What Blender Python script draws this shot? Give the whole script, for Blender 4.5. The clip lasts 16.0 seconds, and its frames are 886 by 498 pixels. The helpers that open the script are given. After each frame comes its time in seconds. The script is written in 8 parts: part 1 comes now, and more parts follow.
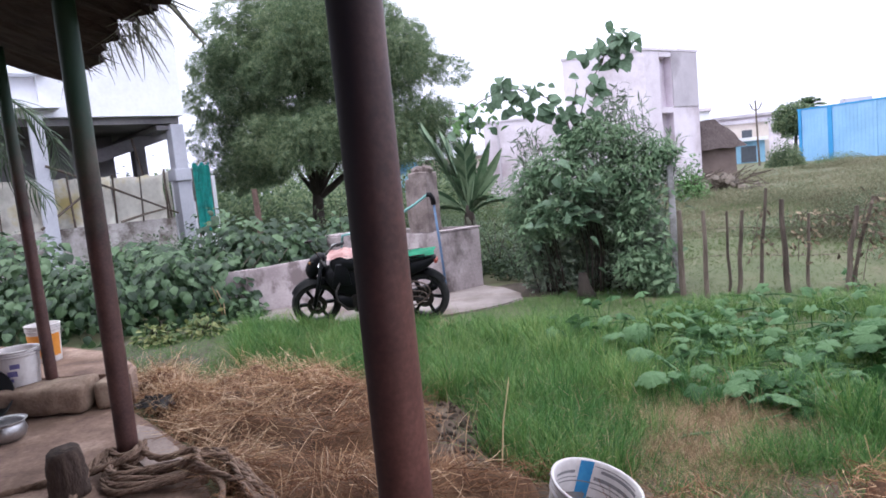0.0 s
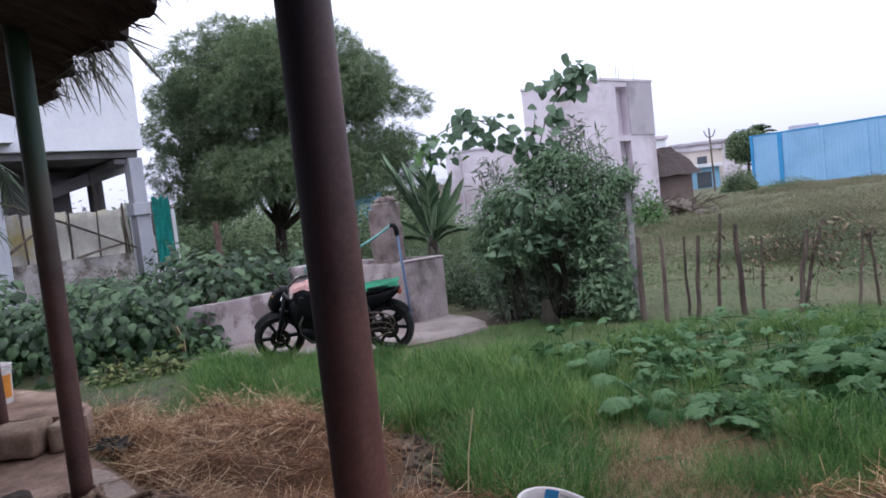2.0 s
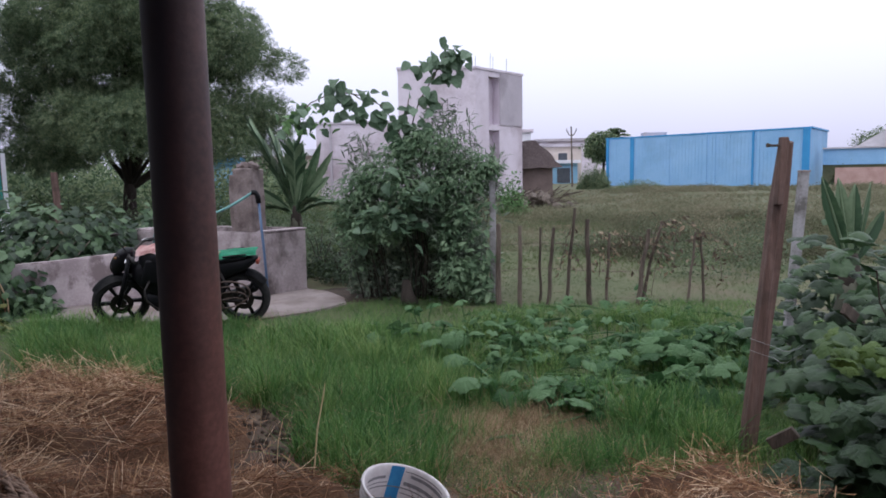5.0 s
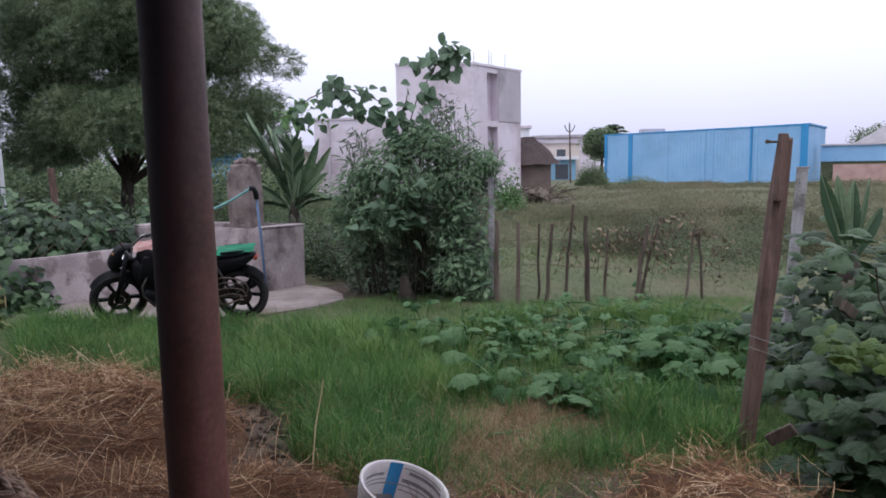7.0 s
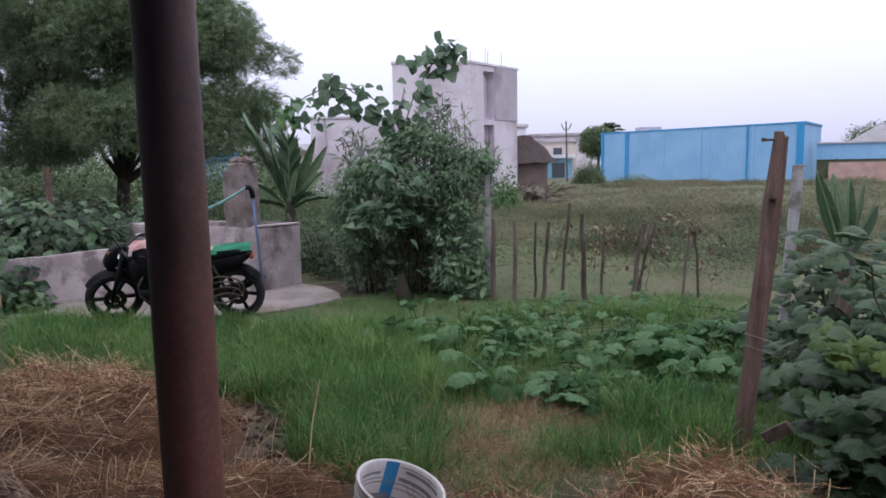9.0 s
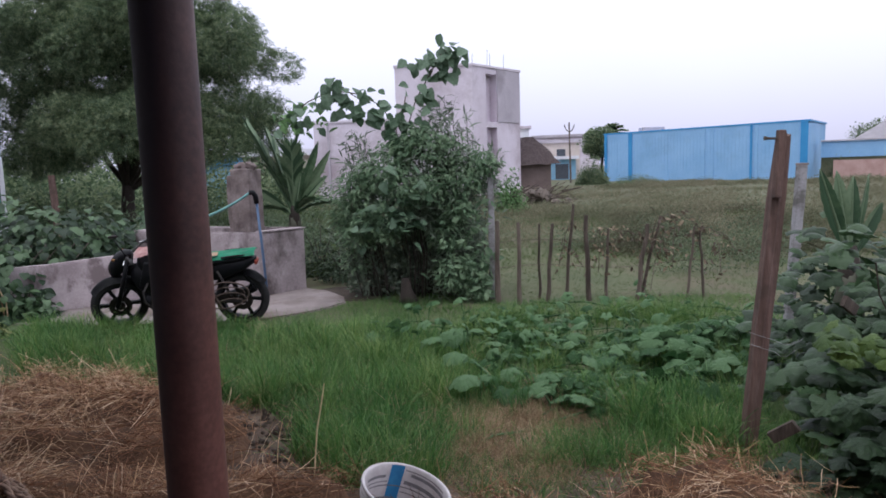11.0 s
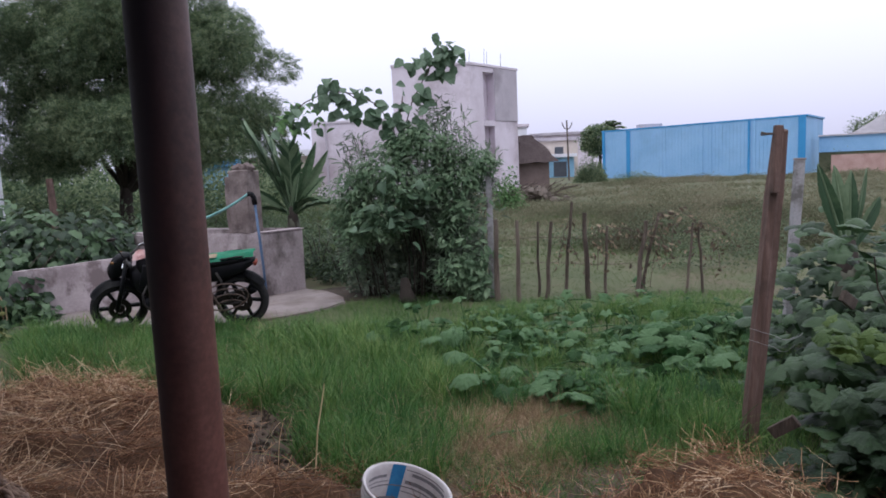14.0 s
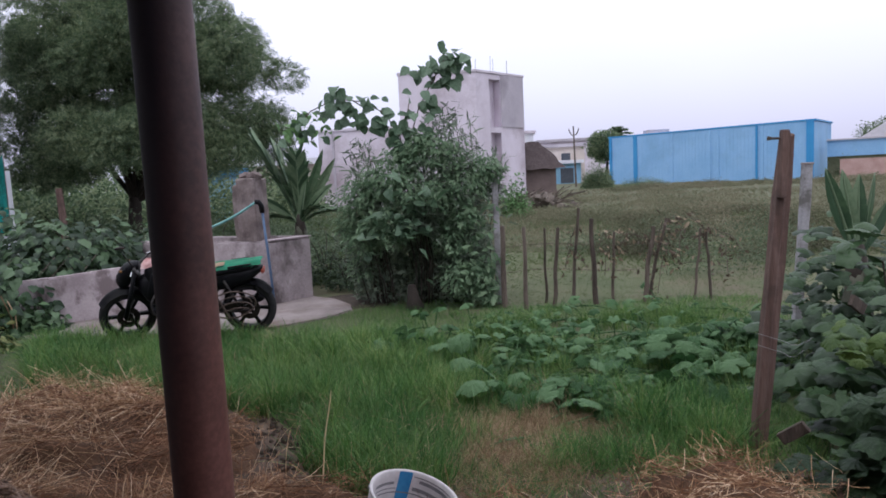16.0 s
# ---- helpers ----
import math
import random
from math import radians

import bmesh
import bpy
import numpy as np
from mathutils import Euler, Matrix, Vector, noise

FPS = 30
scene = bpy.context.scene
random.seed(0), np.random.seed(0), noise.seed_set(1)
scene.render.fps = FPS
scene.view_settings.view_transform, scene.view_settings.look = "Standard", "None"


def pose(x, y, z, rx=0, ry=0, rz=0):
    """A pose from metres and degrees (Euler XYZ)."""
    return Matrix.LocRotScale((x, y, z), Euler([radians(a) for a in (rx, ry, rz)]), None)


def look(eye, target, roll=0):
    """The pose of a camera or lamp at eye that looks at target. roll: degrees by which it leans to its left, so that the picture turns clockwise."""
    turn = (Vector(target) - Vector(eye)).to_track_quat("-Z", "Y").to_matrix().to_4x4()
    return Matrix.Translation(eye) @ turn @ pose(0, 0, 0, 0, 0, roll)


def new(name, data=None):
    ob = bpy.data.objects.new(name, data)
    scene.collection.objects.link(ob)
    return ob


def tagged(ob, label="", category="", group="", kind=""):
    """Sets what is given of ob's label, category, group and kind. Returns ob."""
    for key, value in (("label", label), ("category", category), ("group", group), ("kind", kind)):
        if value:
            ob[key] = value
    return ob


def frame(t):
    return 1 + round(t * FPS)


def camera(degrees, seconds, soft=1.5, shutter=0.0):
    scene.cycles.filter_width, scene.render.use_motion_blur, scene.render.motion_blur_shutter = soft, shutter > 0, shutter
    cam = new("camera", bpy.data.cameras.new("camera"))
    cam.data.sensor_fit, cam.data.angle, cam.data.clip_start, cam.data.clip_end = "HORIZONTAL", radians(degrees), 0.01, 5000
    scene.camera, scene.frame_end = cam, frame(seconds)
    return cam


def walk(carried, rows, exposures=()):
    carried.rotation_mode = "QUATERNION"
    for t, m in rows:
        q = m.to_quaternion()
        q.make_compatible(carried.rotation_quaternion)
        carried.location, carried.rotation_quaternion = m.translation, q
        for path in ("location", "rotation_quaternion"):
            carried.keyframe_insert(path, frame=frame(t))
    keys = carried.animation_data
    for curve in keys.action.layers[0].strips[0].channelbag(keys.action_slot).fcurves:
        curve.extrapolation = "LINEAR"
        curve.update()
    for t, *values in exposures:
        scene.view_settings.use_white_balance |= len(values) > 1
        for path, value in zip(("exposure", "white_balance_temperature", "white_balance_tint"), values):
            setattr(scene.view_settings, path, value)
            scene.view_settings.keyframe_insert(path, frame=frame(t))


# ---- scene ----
cam = camera(66.44, 16.0, soft=1.75)
PATH = [
    (0, pose(-0.0197, -0.0118, 1.5930, 83.970, 5.449, 14.279)),
    (0.5, pose(-0.0059, -0.0091, 1.5959, 84.552, 5.775, 13.876)),
    (1, pose(0.0101, -0.0102, 1.6025, 84.999, 6.529, 11.643)),
    (1.5, pose(0.0142, -0.0201, 1.6004, 85.440, 6.580, 10.833)),
    (2, pose(0.0037, -0.0259, 1.6045, 86.113, 6.320, 11.238)),
    (2.5, pose(-0.0052, -0.0093, 1.6041, 83.949, 5.154, 11.280)),
    (3, pose(-0.0066, -0.0253, 1.6033, 83.035, 3.493, 8.441)),
    (3.5, pose(-0.0139, -0.0261, 1.6076, 82.655, 1.858, 6.071)),
    (4, pose(0.0076, -0.0142, 1.6098, 83.608, 1.766, 2.661)),
    (4.5, pose(0.0044, -0.0100, 1.6025, 83.566, 1.146, 0.275)),
    (7, pose(-0.0000, 0.0000, 1.6000, 83.200, 1.000, 0.000)),
    (7.5, pose(0.0036, 0.0046, 1.5997, 83.072, 1.076, -0.022)),
    (8, pose(0.0043, 0.0096, 1.5990, 82.762, 1.004, -0.048)),
    (8.5, pose(0.0024, 0.0077, 1.5979, 82.799, 0.935, -0.214)),
    (9, pose(0.0027, 0.0036, 1.5997, 83.070, 1.078, -0.279)),
    (11.5, pose(0.0113, 0.0007, 1.5999, 83.326, 1.972, -0.006)),
    (12, pose(0.0104, -0.0002, 1.6022, 83.330, 2.077, -0.102)),
    (12.5, pose(0.0142, 0.0029, 1.6005, 83.215, 2.166, -0.084)),
    (13, pose(0.0120, 0.0003, 1.6014, 83.233, 2.199, -0.130)),
    (13.5, pose(0.0112, -0.0023, 1.5996, 83.427, 2.278, -0.060)),
    (14, pose(0.0134, 0.0018, 1.5998, 83.236, 2.464, -0.128)),
    (14.5, pose(0.0197, 0.0040, 1.5971, 83.276, 2.799, 0.195)),
    (15, pose(0.0140, -0.0011, 1.6014, 83.322, 2.862, 0.283)),
    (15.5, pose(0.0188, -0.0049, 1.6010, 83.938, 3.056, 0.347)),
    (16, pose(0.0193, -0.0022, 1.5982, 83.855, 2.855, 0.456)),
]
walk(cam, PATH, [(0.0, 1.15, 5840, 9), (1.0, 1.04, 5840, 9), (1.3, 0.62, 5840, 9), (1.5, 0.47, 5740, 9), (2.0, 0.52, 5740, 9), (2.5, 0.76, 5820, 9), (3.0, 0.98, 5840, 9), (3.5, 0.95, 5840, 9), (4.0, 0.64, 5840, 10), (4.7, 0.28, 5880, 10), (7.0, 0.3, 5880, 10), (16.0, 0.24, 5880, 10)])

# ---------------------------------------------------------------- light
world = bpy.data.worlds.new("sky")
scene.world = world
world.use_nodes = True
wn, wl = world.node_tree.nodes, world.node_tree.links
wn.clear()
sky = wn.new("ShaderNodeTexSky")
sky.sky_type, sky.sun_disc = "NISHITA", False
sky.sun_elevation, sky.sun_rotation = radians(48), radians(200)
sky.dust_density = 4.0
bg_sky = wn.new("ShaderNodeBackground")
bg_sky.inputs["Strength"].default_value = 0.05
wl.new(sky.outputs[0], bg_sky.inputs["Color"])
# the cloud layer: an even bright grey-white, a little darker near the horizon
tc = wn.new("ShaderNodeTexCoord")
sep = wn.new("ShaderNodeSeparateXYZ")
wl.new(tc.outputs["Generated"], sep.inputs[0])
cr = wn.new("ShaderNodeValToRGB")
cr.color_ramp.elements[0].position, cr.color_ramp.elements[0].color = 0.0, (0.64, 0.60, 0.74, 1)
cr.color_ramp.elements[1].position, cr.color_ramp.elements[1].color = 0.7, (1.5, 1.45, 1.47, 1)
for at, c in ((0.12, (0.92, 0.88, 1.01, 1)), (0.28, (1.2, 1.15, 1.28, 1))):
    cr.color_ramp.elements.new(at).color = c
wl.new(sep.outputs["Z"], cr.inputs["Fac"])
cloud = wn.new("ShaderNodeTexNoise")
cloud.inputs["Scale"].default_value, cloud.inputs["Detail"].default_value = 2.2, 4
wl.new(tc.outputs["Generated"], cloud.inputs["Vector"])
cmix = wn.new("ShaderNodeMix")
cmix.data_type, cmix.blend_type = "RGBA", "MULTIPLY"
cmix.inputs["Factor"].default_value = 0.12
wl.new(cr.outputs["Color"], cmix.inputs["A"])
wl.new(cloud.outputs["Fac"], cmix.inputs["B"])
bg_cloud = wn.new("ShaderNodeBackground")
bg_cloud.inputs["Strength"].default_value = 1.1
wl.new(cmix.outputs["Result"], bg_cloud.inputs["Color"])
add = wn.new("ShaderNodeMixShader")
add.inputs["Fac"].default_value = 0.85
wl.new(bg_sky.outputs[0], add.inputs[1])
wl.new(bg_cloud.outputs[0], add.inputs[2])
wout = wn.new("ShaderNodeOutputWorld")
wl.new(add.outputs[0], wout.inputs["Surface"])

sun_data = bpy.data.lights.new("sun", "SUN")
sun_data.energy, sun_data.angle, sun_data.color = 0.6, radians(25), (1.0, 0.95, 0.9)
sun = new("sun", sun_data)
sun.matrix_world = look((0, 0, 30), (0 + 6, 12, 0))


# ---------------------------------------------------------------- materials
def material(name, colours, rough=0.8, scale=6.0, fine=60.0, bump=0.2, metal=0.0, detail=6.0, vary=0.0, stretch=(1, 1, 1),
             stain=None, stain_scale=1.2, stain_at=(0.5, 0.68), stain_stretch=(1, 1, 1), leaf=0.0, spec=0.4, coat=0.0):
    """Two-scale colour noise between the given colours, with grain, an optional stain, relief and a random shade per piece."""
    m = bpy.data.materials.new(name)
    m.use_nodes = True
    nt = m.node_tree
    n, l = nt.nodes, nt.links
    n.clear()
    out = n.new("ShaderNodeOutputMaterial")
    bsdf = n.new("ShaderNodeBsdfPrincipled")
    bsdf.inputs["Roughness"].default_value = rough
    bsdf.inputs["Metallic"].default_value = metal
    bsdf.inputs["Specular IOR Level"].default_value = spec
    bsdf.inputs["Coat Weight"].default_value = coat
    co = n.new("ShaderNodeTexCoord")
    mp = n.new("ShaderNodeMapping")
    mp.inputs["Scale"].default_value = stretch
    l.new(co.outputs["Object"], mp.inputs["Vector"])
    big = n.new("ShaderNodeTexNoise")
    big.inputs["Scale"].default_value, big.inputs["Detail"].default_value, big.inputs["Roughness"].default_value = scale, detail, 0.6
    l.new(mp.outputs[0], big.inputs["Vector"])
    grain = n.new("ShaderNodeTexNoise")
    grain.inputs["Scale"].default_value, grain.inputs["Detail"].default_value = fine, 4
    l.new(mp.outputs[0], grain.inputs["Vector"])
    ramp = n.new("ShaderNodeValToRGB")
    ramp.color_ramp.elements[0].position, ramp.color_ramp.elements[1].position = 0.3, 0.7
    ramp.color_ramp.elements[0].color = (*colours[0], 1)
    ramp.color_ramp.elements[1].color = (*colours[-1], 1)
    for k, c in enumerate(colours[1:-1]):
        e = ramp.color_ramp.elements.new(0.3 + 0.4 * (k + 1) / (len(colours) - 1))
        e.color = (*c, 1)
    mixn = n.new("ShaderNodeMath")
    mixn.operation = "MULTIPLY_ADD"
    mixn.inputs[1].default_value = 0.35
    l.new(grain.outputs["Fac"], mixn.inputs[0])
    sub = n.new("ShaderNodeMath")
    sub.operation = "MULTIPLY_ADD"
    sub.inputs[1].default_value, sub.inputs[2].default_value = 1.0, -0.175
    l.new(big.outputs["Fac"], sub.inputs[0])
    l.new(sub.outputs[0], mixn.inputs[2])
    fac = mixn.outputs[0]
    if vary:
        info = n.new("ShaderNodeObjectInfo")
        geo = n.new("ShaderNodeNewGeometry")
        both = n.new("ShaderNodeMath")
        both.operation = "ADD"
        l.new(info.outputs["Random"], both.inputs[0])
        l.new(geo.outputs["Random Per Island"], both.inputs[1])
        fr = n.new("ShaderNodeMath")
        fr.operation = "FRACT"
        l.new(both.outputs[0], fr.inputs[0])
        va = n.new("ShaderNodeMath")
        va.operation = "MULTIPLY_ADD"
        va.inputs[1].default_value = vary
        l.new(fr.outputs[0], va.inputs[0])
        vb = n.new("ShaderNodeMath")
        vb.operation = "ADD"
        vb.inputs[1].default_value = -0.5 * vary
        l.new(fac, vb.inputs[0])
        l.new(vb.outputs[0], va.inputs[2])
        fac = va.outputs[0]
    l.new(fac, ramp.inputs["Fac"])
    colour = ramp.outputs["Color"]
    if stain:
        st = n.new("ShaderNodeTexNoise")
        st.inputs["Scale"].default_value, st.inputs["Detail"].default_value, st.inputs["Roughness"].default_value = stain_scale, 8, 0.65
        sm = n.new("ShaderNodeMapping")
        sm.inputs["Scale"].default_value = stain_stretch
        l.new(co.outputs["Object"], sm.inputs["Vector"])
        l.new(sm.outputs[0], st.inputs["Vector"])
        sr = n.new("ShaderNodeValToRGB")
        sr.color_ramp.elements[0].position, sr.color_ramp.elements[1].position = stain_at
        l.new(st.outputs["Fac"], sr.inputs["Fac"])
        mx = n.new("ShaderNodeMix")
        mx.data_type = "RGBA"
        l.new(sr.outputs["Color"], mx.inputs["Factor"])
        l.new(colour, mx.inputs["A"])
        mx.inputs["B"].default_value = (*stain, 1)
        colour = mx.outputs["Result"]
    l.new(colour, bsdf.inputs["Base Color"])
    if bump:
        bp = n.new("ShaderNodeBump")
        bp.inputs["Strength"].default_value = bump
        bp.inputs["Distance"].default_value = 0.02
        l.new(mixn.outputs[0], bp.inputs["Height"])
        l.new(bp.outputs[0], bsdf.inputs["Normal"])
    if leaf:
        tr = n.new("ShaderNodeBsdfTranslucent")
        l.new(colour, tr.inputs["Color"])
        ms = n.new("ShaderNodeMixShader")
        ms.inputs["Fac"].default_value = leaf
        l.new(bsdf.outputs[0], ms.inputs[1])
        l.new(tr.outputs[0], ms.inputs[2])
        l.new(ms.outputs[0], out.inputs["Surface"])
    else:
        l.new(bsdf.outputs[0], out.inputs["Surface"])
    return m


SOIL = material("damp_soil", [(0.02, 0.0132, 0.0088), (0.04, 0.028, 0.0198), (0.068, 0.05, 0.0374)], 0.95, 2.5, 40, 0.6)
FIELD = material("weedy_ground", [(0.06, 0.075, 0.031), (0.086, 0.095, 0.046), (0.118, 0.106, 0.062)], 0.95, 0.8, 9, 0.5, stain=(0.098, 0.078, 0.052), stain_scale=0.4)
MUDFLOOR = material("mud_plaster_floor", [(0.105, 0.062, 0.047), (0.205, 0.13, 0.099), (0.335, 0.238, 0.19)], 0.9, 3, 45, 0.35, stain=(0.105, 0.063, 0.043), stain_scale=2.2)
STONE = material("dusty_granite", [(0.13, 0.085, 0.06), (0.23, 0.16, 0.12), (0.33, 0.25, 0.19)], 0.9, 5, 50, 0.6, vary=0.2)
CONCRETE = material("weathered_concrete", [(0.22, 0.20, 0.19), (0.34, 0.31, 0.31), (0.46, 0.43, 0.43)], 0.9, 3, 50, 0.3, stain=(0.10, 0.08, 0.07), stain_scale=1.6, stain_at=(0.5, 0.62))
WALLWASH = material("pale_limewash", [(0.3132, 0.258, 0.2728), (0.435, 0.3698, 0.3872), (0.5394, 0.473, 0.4928)], 0.9, 1.8, 40, 0.25, stain=(0.20, 0.16, 0.165), stain_scale=1.9, stain_at=(0.5, 0.6), stain_stretch=(1.6, 1.6, 1.0))
LIMEWASH = material("stained_limewash", [(0.24, 0.20, 0.205), (0.36, 0.305, 0.315), (0.49, 0.43, 0.44)], 0.9, 2.2, 40, 0.25, stain=(0.11, 0.088, 0.088), stain_scale=1.3, stain_at=(0.46, 0.6), stain_stretch=(1.3, 1.3, 0.9))
PILLAR = material("brown_stained_plaster", [(0.13, 0.10, 0.095), (0.20, 0.16, 0.155), (0.29, 0.24, 0.235)], 0.9, 2.4, 40, 0.3, stain=(0.08, 0.06, 0.057), stain_scale=2.2, stain_at=(0.48, 0.66))
APRON = material("worn_cement_apron", [(0.155, 0.126, 0.122), (0.22, 0.183, 0.178), (0.285, 0.242, 0.235)], 0.85, 2.2, 45, 0.45, stain=(0.13, 0.092, 0.072), stain_scale=1.8, stain_at=(0.5, 0.68))
PLASTER = material("raw_cement_plaster", [(0.5303, 0.4631, 0.5246), (0.6221, 0.5588, 0.6243), (0.6915, 0.6292, 0.7115)], 0.9, 0.5, 14, 0.1, stain=(0.36, 0.30, 0.33), stain_scale=0.35, stain_at=(0.5, 0.7))
PLASTER_DARK = material("grey_cement_plaster", [(0.38, 0.345, 0.39), (0.50, 0.455, 0.505)], 0.9, 0.6, 14, 0.1, stain=(0.30, 0.27, 0.30), stain_scale=0.5)
WHITEWALL = material("white_painted_plaster", [(0.66, 0.66, 0.74), (0.74, 0.74, 0.80), (0.8, 0.8, 0.84)], 0.85, 0.6, 14, 0.08)
# concrete grey with the shade under the house put into its colour
SOFFIT = material("shade_toned_concrete", [(0.13, 0.12, 0.13), (0.22, 0.21, 0.22)], 0.9, 1.2, 20, 0.2)
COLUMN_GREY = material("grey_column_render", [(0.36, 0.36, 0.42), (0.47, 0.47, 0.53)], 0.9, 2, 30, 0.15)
DARK = material("unlit_opening", [(0.06, 0.068, 0.085), (0.09, 0.10, 0.12)], 0.9, 3, 30, 0.0)
BLUEMETAL = material("blue_sheet_cladding", [(0.205, 0.39, 0.62), (0.245, 0.435, 0.665), (0.285, 0.475, 0.70)], 0.6, 0.35, 8, 0.05, stain=(0.21, 0.37, 0.56), stain_scale=0.3)
BLUETRIM = material("blue_flashing", [(0.035, 0.22, 0.48), (0.05, 0.27, 0.54)], 0.5, 1, 12, 0.05)
TILEROOF = material("grey_sheet_roof", [(0.40, 0.38, 0.42), (0.55, 0.52, 0.56)], 0.8, 1.0, 12, 0.1)
BRICKPINK = material("pink_brick_wall", [(0.34, 0.21, 0.19), (0.46, 0.32, 0.29)], 0.9, 1.5, 14, 0.2)
# one near-black tone for the whole shelter thatch, top and underside
THATCH_UNDER = material("near_black_thatch", [(0.0152, 0.0114, 0.0115), (0.0333, 0.0247, 0.0242), (0.0522, 0.0399, 0.0378)], 1.0, 7, 60, 1.0)


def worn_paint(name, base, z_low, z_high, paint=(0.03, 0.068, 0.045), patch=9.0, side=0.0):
    """Old paint that gives way to rust towards the foot of a pipe; side adds a shaded face."""
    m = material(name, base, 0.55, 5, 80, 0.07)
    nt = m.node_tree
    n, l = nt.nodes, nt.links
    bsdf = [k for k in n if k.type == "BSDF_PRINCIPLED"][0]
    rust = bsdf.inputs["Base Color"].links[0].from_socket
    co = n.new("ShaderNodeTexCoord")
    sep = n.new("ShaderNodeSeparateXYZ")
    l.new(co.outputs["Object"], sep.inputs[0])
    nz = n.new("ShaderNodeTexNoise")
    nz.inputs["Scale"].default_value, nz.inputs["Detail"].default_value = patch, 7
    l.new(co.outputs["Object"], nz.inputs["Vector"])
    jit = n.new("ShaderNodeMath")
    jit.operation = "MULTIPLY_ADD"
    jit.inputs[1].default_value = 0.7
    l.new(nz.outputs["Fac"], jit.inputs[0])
    # side darkens the -x face: shade put into the paint mix
    side_shade = n.new("ShaderNodeMath")
    side_shade.operation = "MULTIPLY_ADD"
    side_shade.inputs[1].default_value = -side
    l.new(sep.outputs["X"], side_shade.inputs[0])
    l.new(sep.outputs["Z"], side_shade.inputs[2])
    l.new(side_shade.outputs[0], jit.inputs[2])
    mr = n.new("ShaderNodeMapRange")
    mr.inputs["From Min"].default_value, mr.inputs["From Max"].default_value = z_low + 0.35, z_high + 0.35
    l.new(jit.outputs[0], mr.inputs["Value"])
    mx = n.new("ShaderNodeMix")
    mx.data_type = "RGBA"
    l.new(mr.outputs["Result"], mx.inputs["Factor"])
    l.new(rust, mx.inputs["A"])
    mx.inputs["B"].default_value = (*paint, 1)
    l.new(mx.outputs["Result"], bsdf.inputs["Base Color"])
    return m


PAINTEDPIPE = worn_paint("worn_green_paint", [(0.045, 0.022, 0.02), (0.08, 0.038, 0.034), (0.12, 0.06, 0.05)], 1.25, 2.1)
# dark paint higher up, plus shade painted down the left side
OLDPIPE = worn_paint("side_shaded_rusty_pipe", [(0.075, 0.03, 0.024), (0.125, 0.05, 0.04), (0.185, 0.08, 0.063)], 0.7, 1.75, (0.026, 0.024, 0.034), 3.0, 11.0)
STRAW = material("dry_straw", [(0.1246, 0.05208, 0.02566), (0.2641, 0.1321, 0.06791), (0.4226, 0.249, 0.1434)], 0.8, 3, 40, 0.0, vary=0.8, leaf=0.15, stain=(0.14, 0.062, 0.032), stain_scale=1.4, stain_at=(0.48, 0.70))
# redder, darker straw colour that stands for shadow between the loose straws
STRAWBED = material("matted_straw_gap_shade", [(0.04405, 0.02136, 0.01035), (0.09688, 0.04902, 0.02567), (0.1534, 0.08562, 0.04753)], 0.95, 4, 70, 0.9, stain=(0.06, 0.035, 0.02), stain_scale=1.5)
GRASS = material("fresh_grass", [(0.037, 0.102, 0.0254), (0.065, 0.167, 0.040), (0.106, 0.233, 0.058), (0.18, 0.272, 0.085)], 0.55, 2.2, 20, 0.0, vary=0.5, leaf=0.4)
TALLGRASS = material("bright_grass", [(0.034, 0.092, 0.018), (0.066, 0.162, 0.031), (0.112, 0.227, 0.046), (0.20, 0.275, 0.082)], 0.55, 2.5, 20, 0.0, vary=0.6, leaf=0.4)
DRYGRASS = material("withered_grass", [(0.20, 0.138, 0.08), (0.34, 0.24, 0.145), (0.51, 0.385, 0.25)], 0.8, 2, 20, 0.0, vary=0.6, leaf=0.25)
WEED = material("field_weeds", [(0.11, 0.12, 0.068), (0.165, 0.166, 0.10), (0.245, 0.216, 0.15)], 0.8, 0.35, 6, 0.0, vary=0.3, leaf=0.3)
LAWN = material("thin_field_grass", [(0.056, 0.094, 0.03), (0.088, 0.13, 0.045), (0.13, 0.158, 0.068)], 0.8, 0.5, 8, 0.0, vary=0.35, leaf=0.25)
TUFT = material("soft_green_leaf", [(0.091, 0.182, 0.065), (0.156, 0.273, 0.104)], 0.6, 4, 30, 0.0, vary=0.5, leaf=0.3)
CREEPER = material("bean_leaf", [(0.012, 0.034, 0.012), (0.034, 0.075, 0.028), (0.085, 0.145, 0.066)], 0.5, 3, 30, 0.1, vary=0.9, leaf=0.25, spec=0.45)
PUMPKIN = material("pumpkin_leaf", [(0.03, 0.078, 0.025), (0.052, 0.12, 0.043), (0.10, 0.18, 0.08)], 0.62, 8, 50, 0.4, vary=0.85, leaf=0.3, spec=0.25, stain=(0.13, 0.19, 0.115), stain_scale=14, stain_at=(0.6, 0.82))
GOURD = material("yellowing_gourd_leaf", [(0.045, 0.088, 0.018), (0.085, 0.138, 0.028)], 0.55, 8, 50, 0.3, vary=0.6, leaf=0.3)
GOURDDARK = material("dark_gourd_leaf", [(0.011, 0.031, 0.009), (0.022, 0.053, 0.017), (0.045, 0.085, 0.034)], 0.5, 8, 50, 0.4, vary=0.8, leaf=0.2, spec=0.4, stain=(0.07, 0.108, 0.054), stain_scale=12, stain_at=(0.55, 0.8))
OLEANDER = material("oleander_leaf", [(0.10, 0.13, 0.093), (0.16, 0.20, 0.142), (0.235, 0.285, 0.21)], 0.6, 3, 30, 0.0, vary=0.5, leaf=0.35)
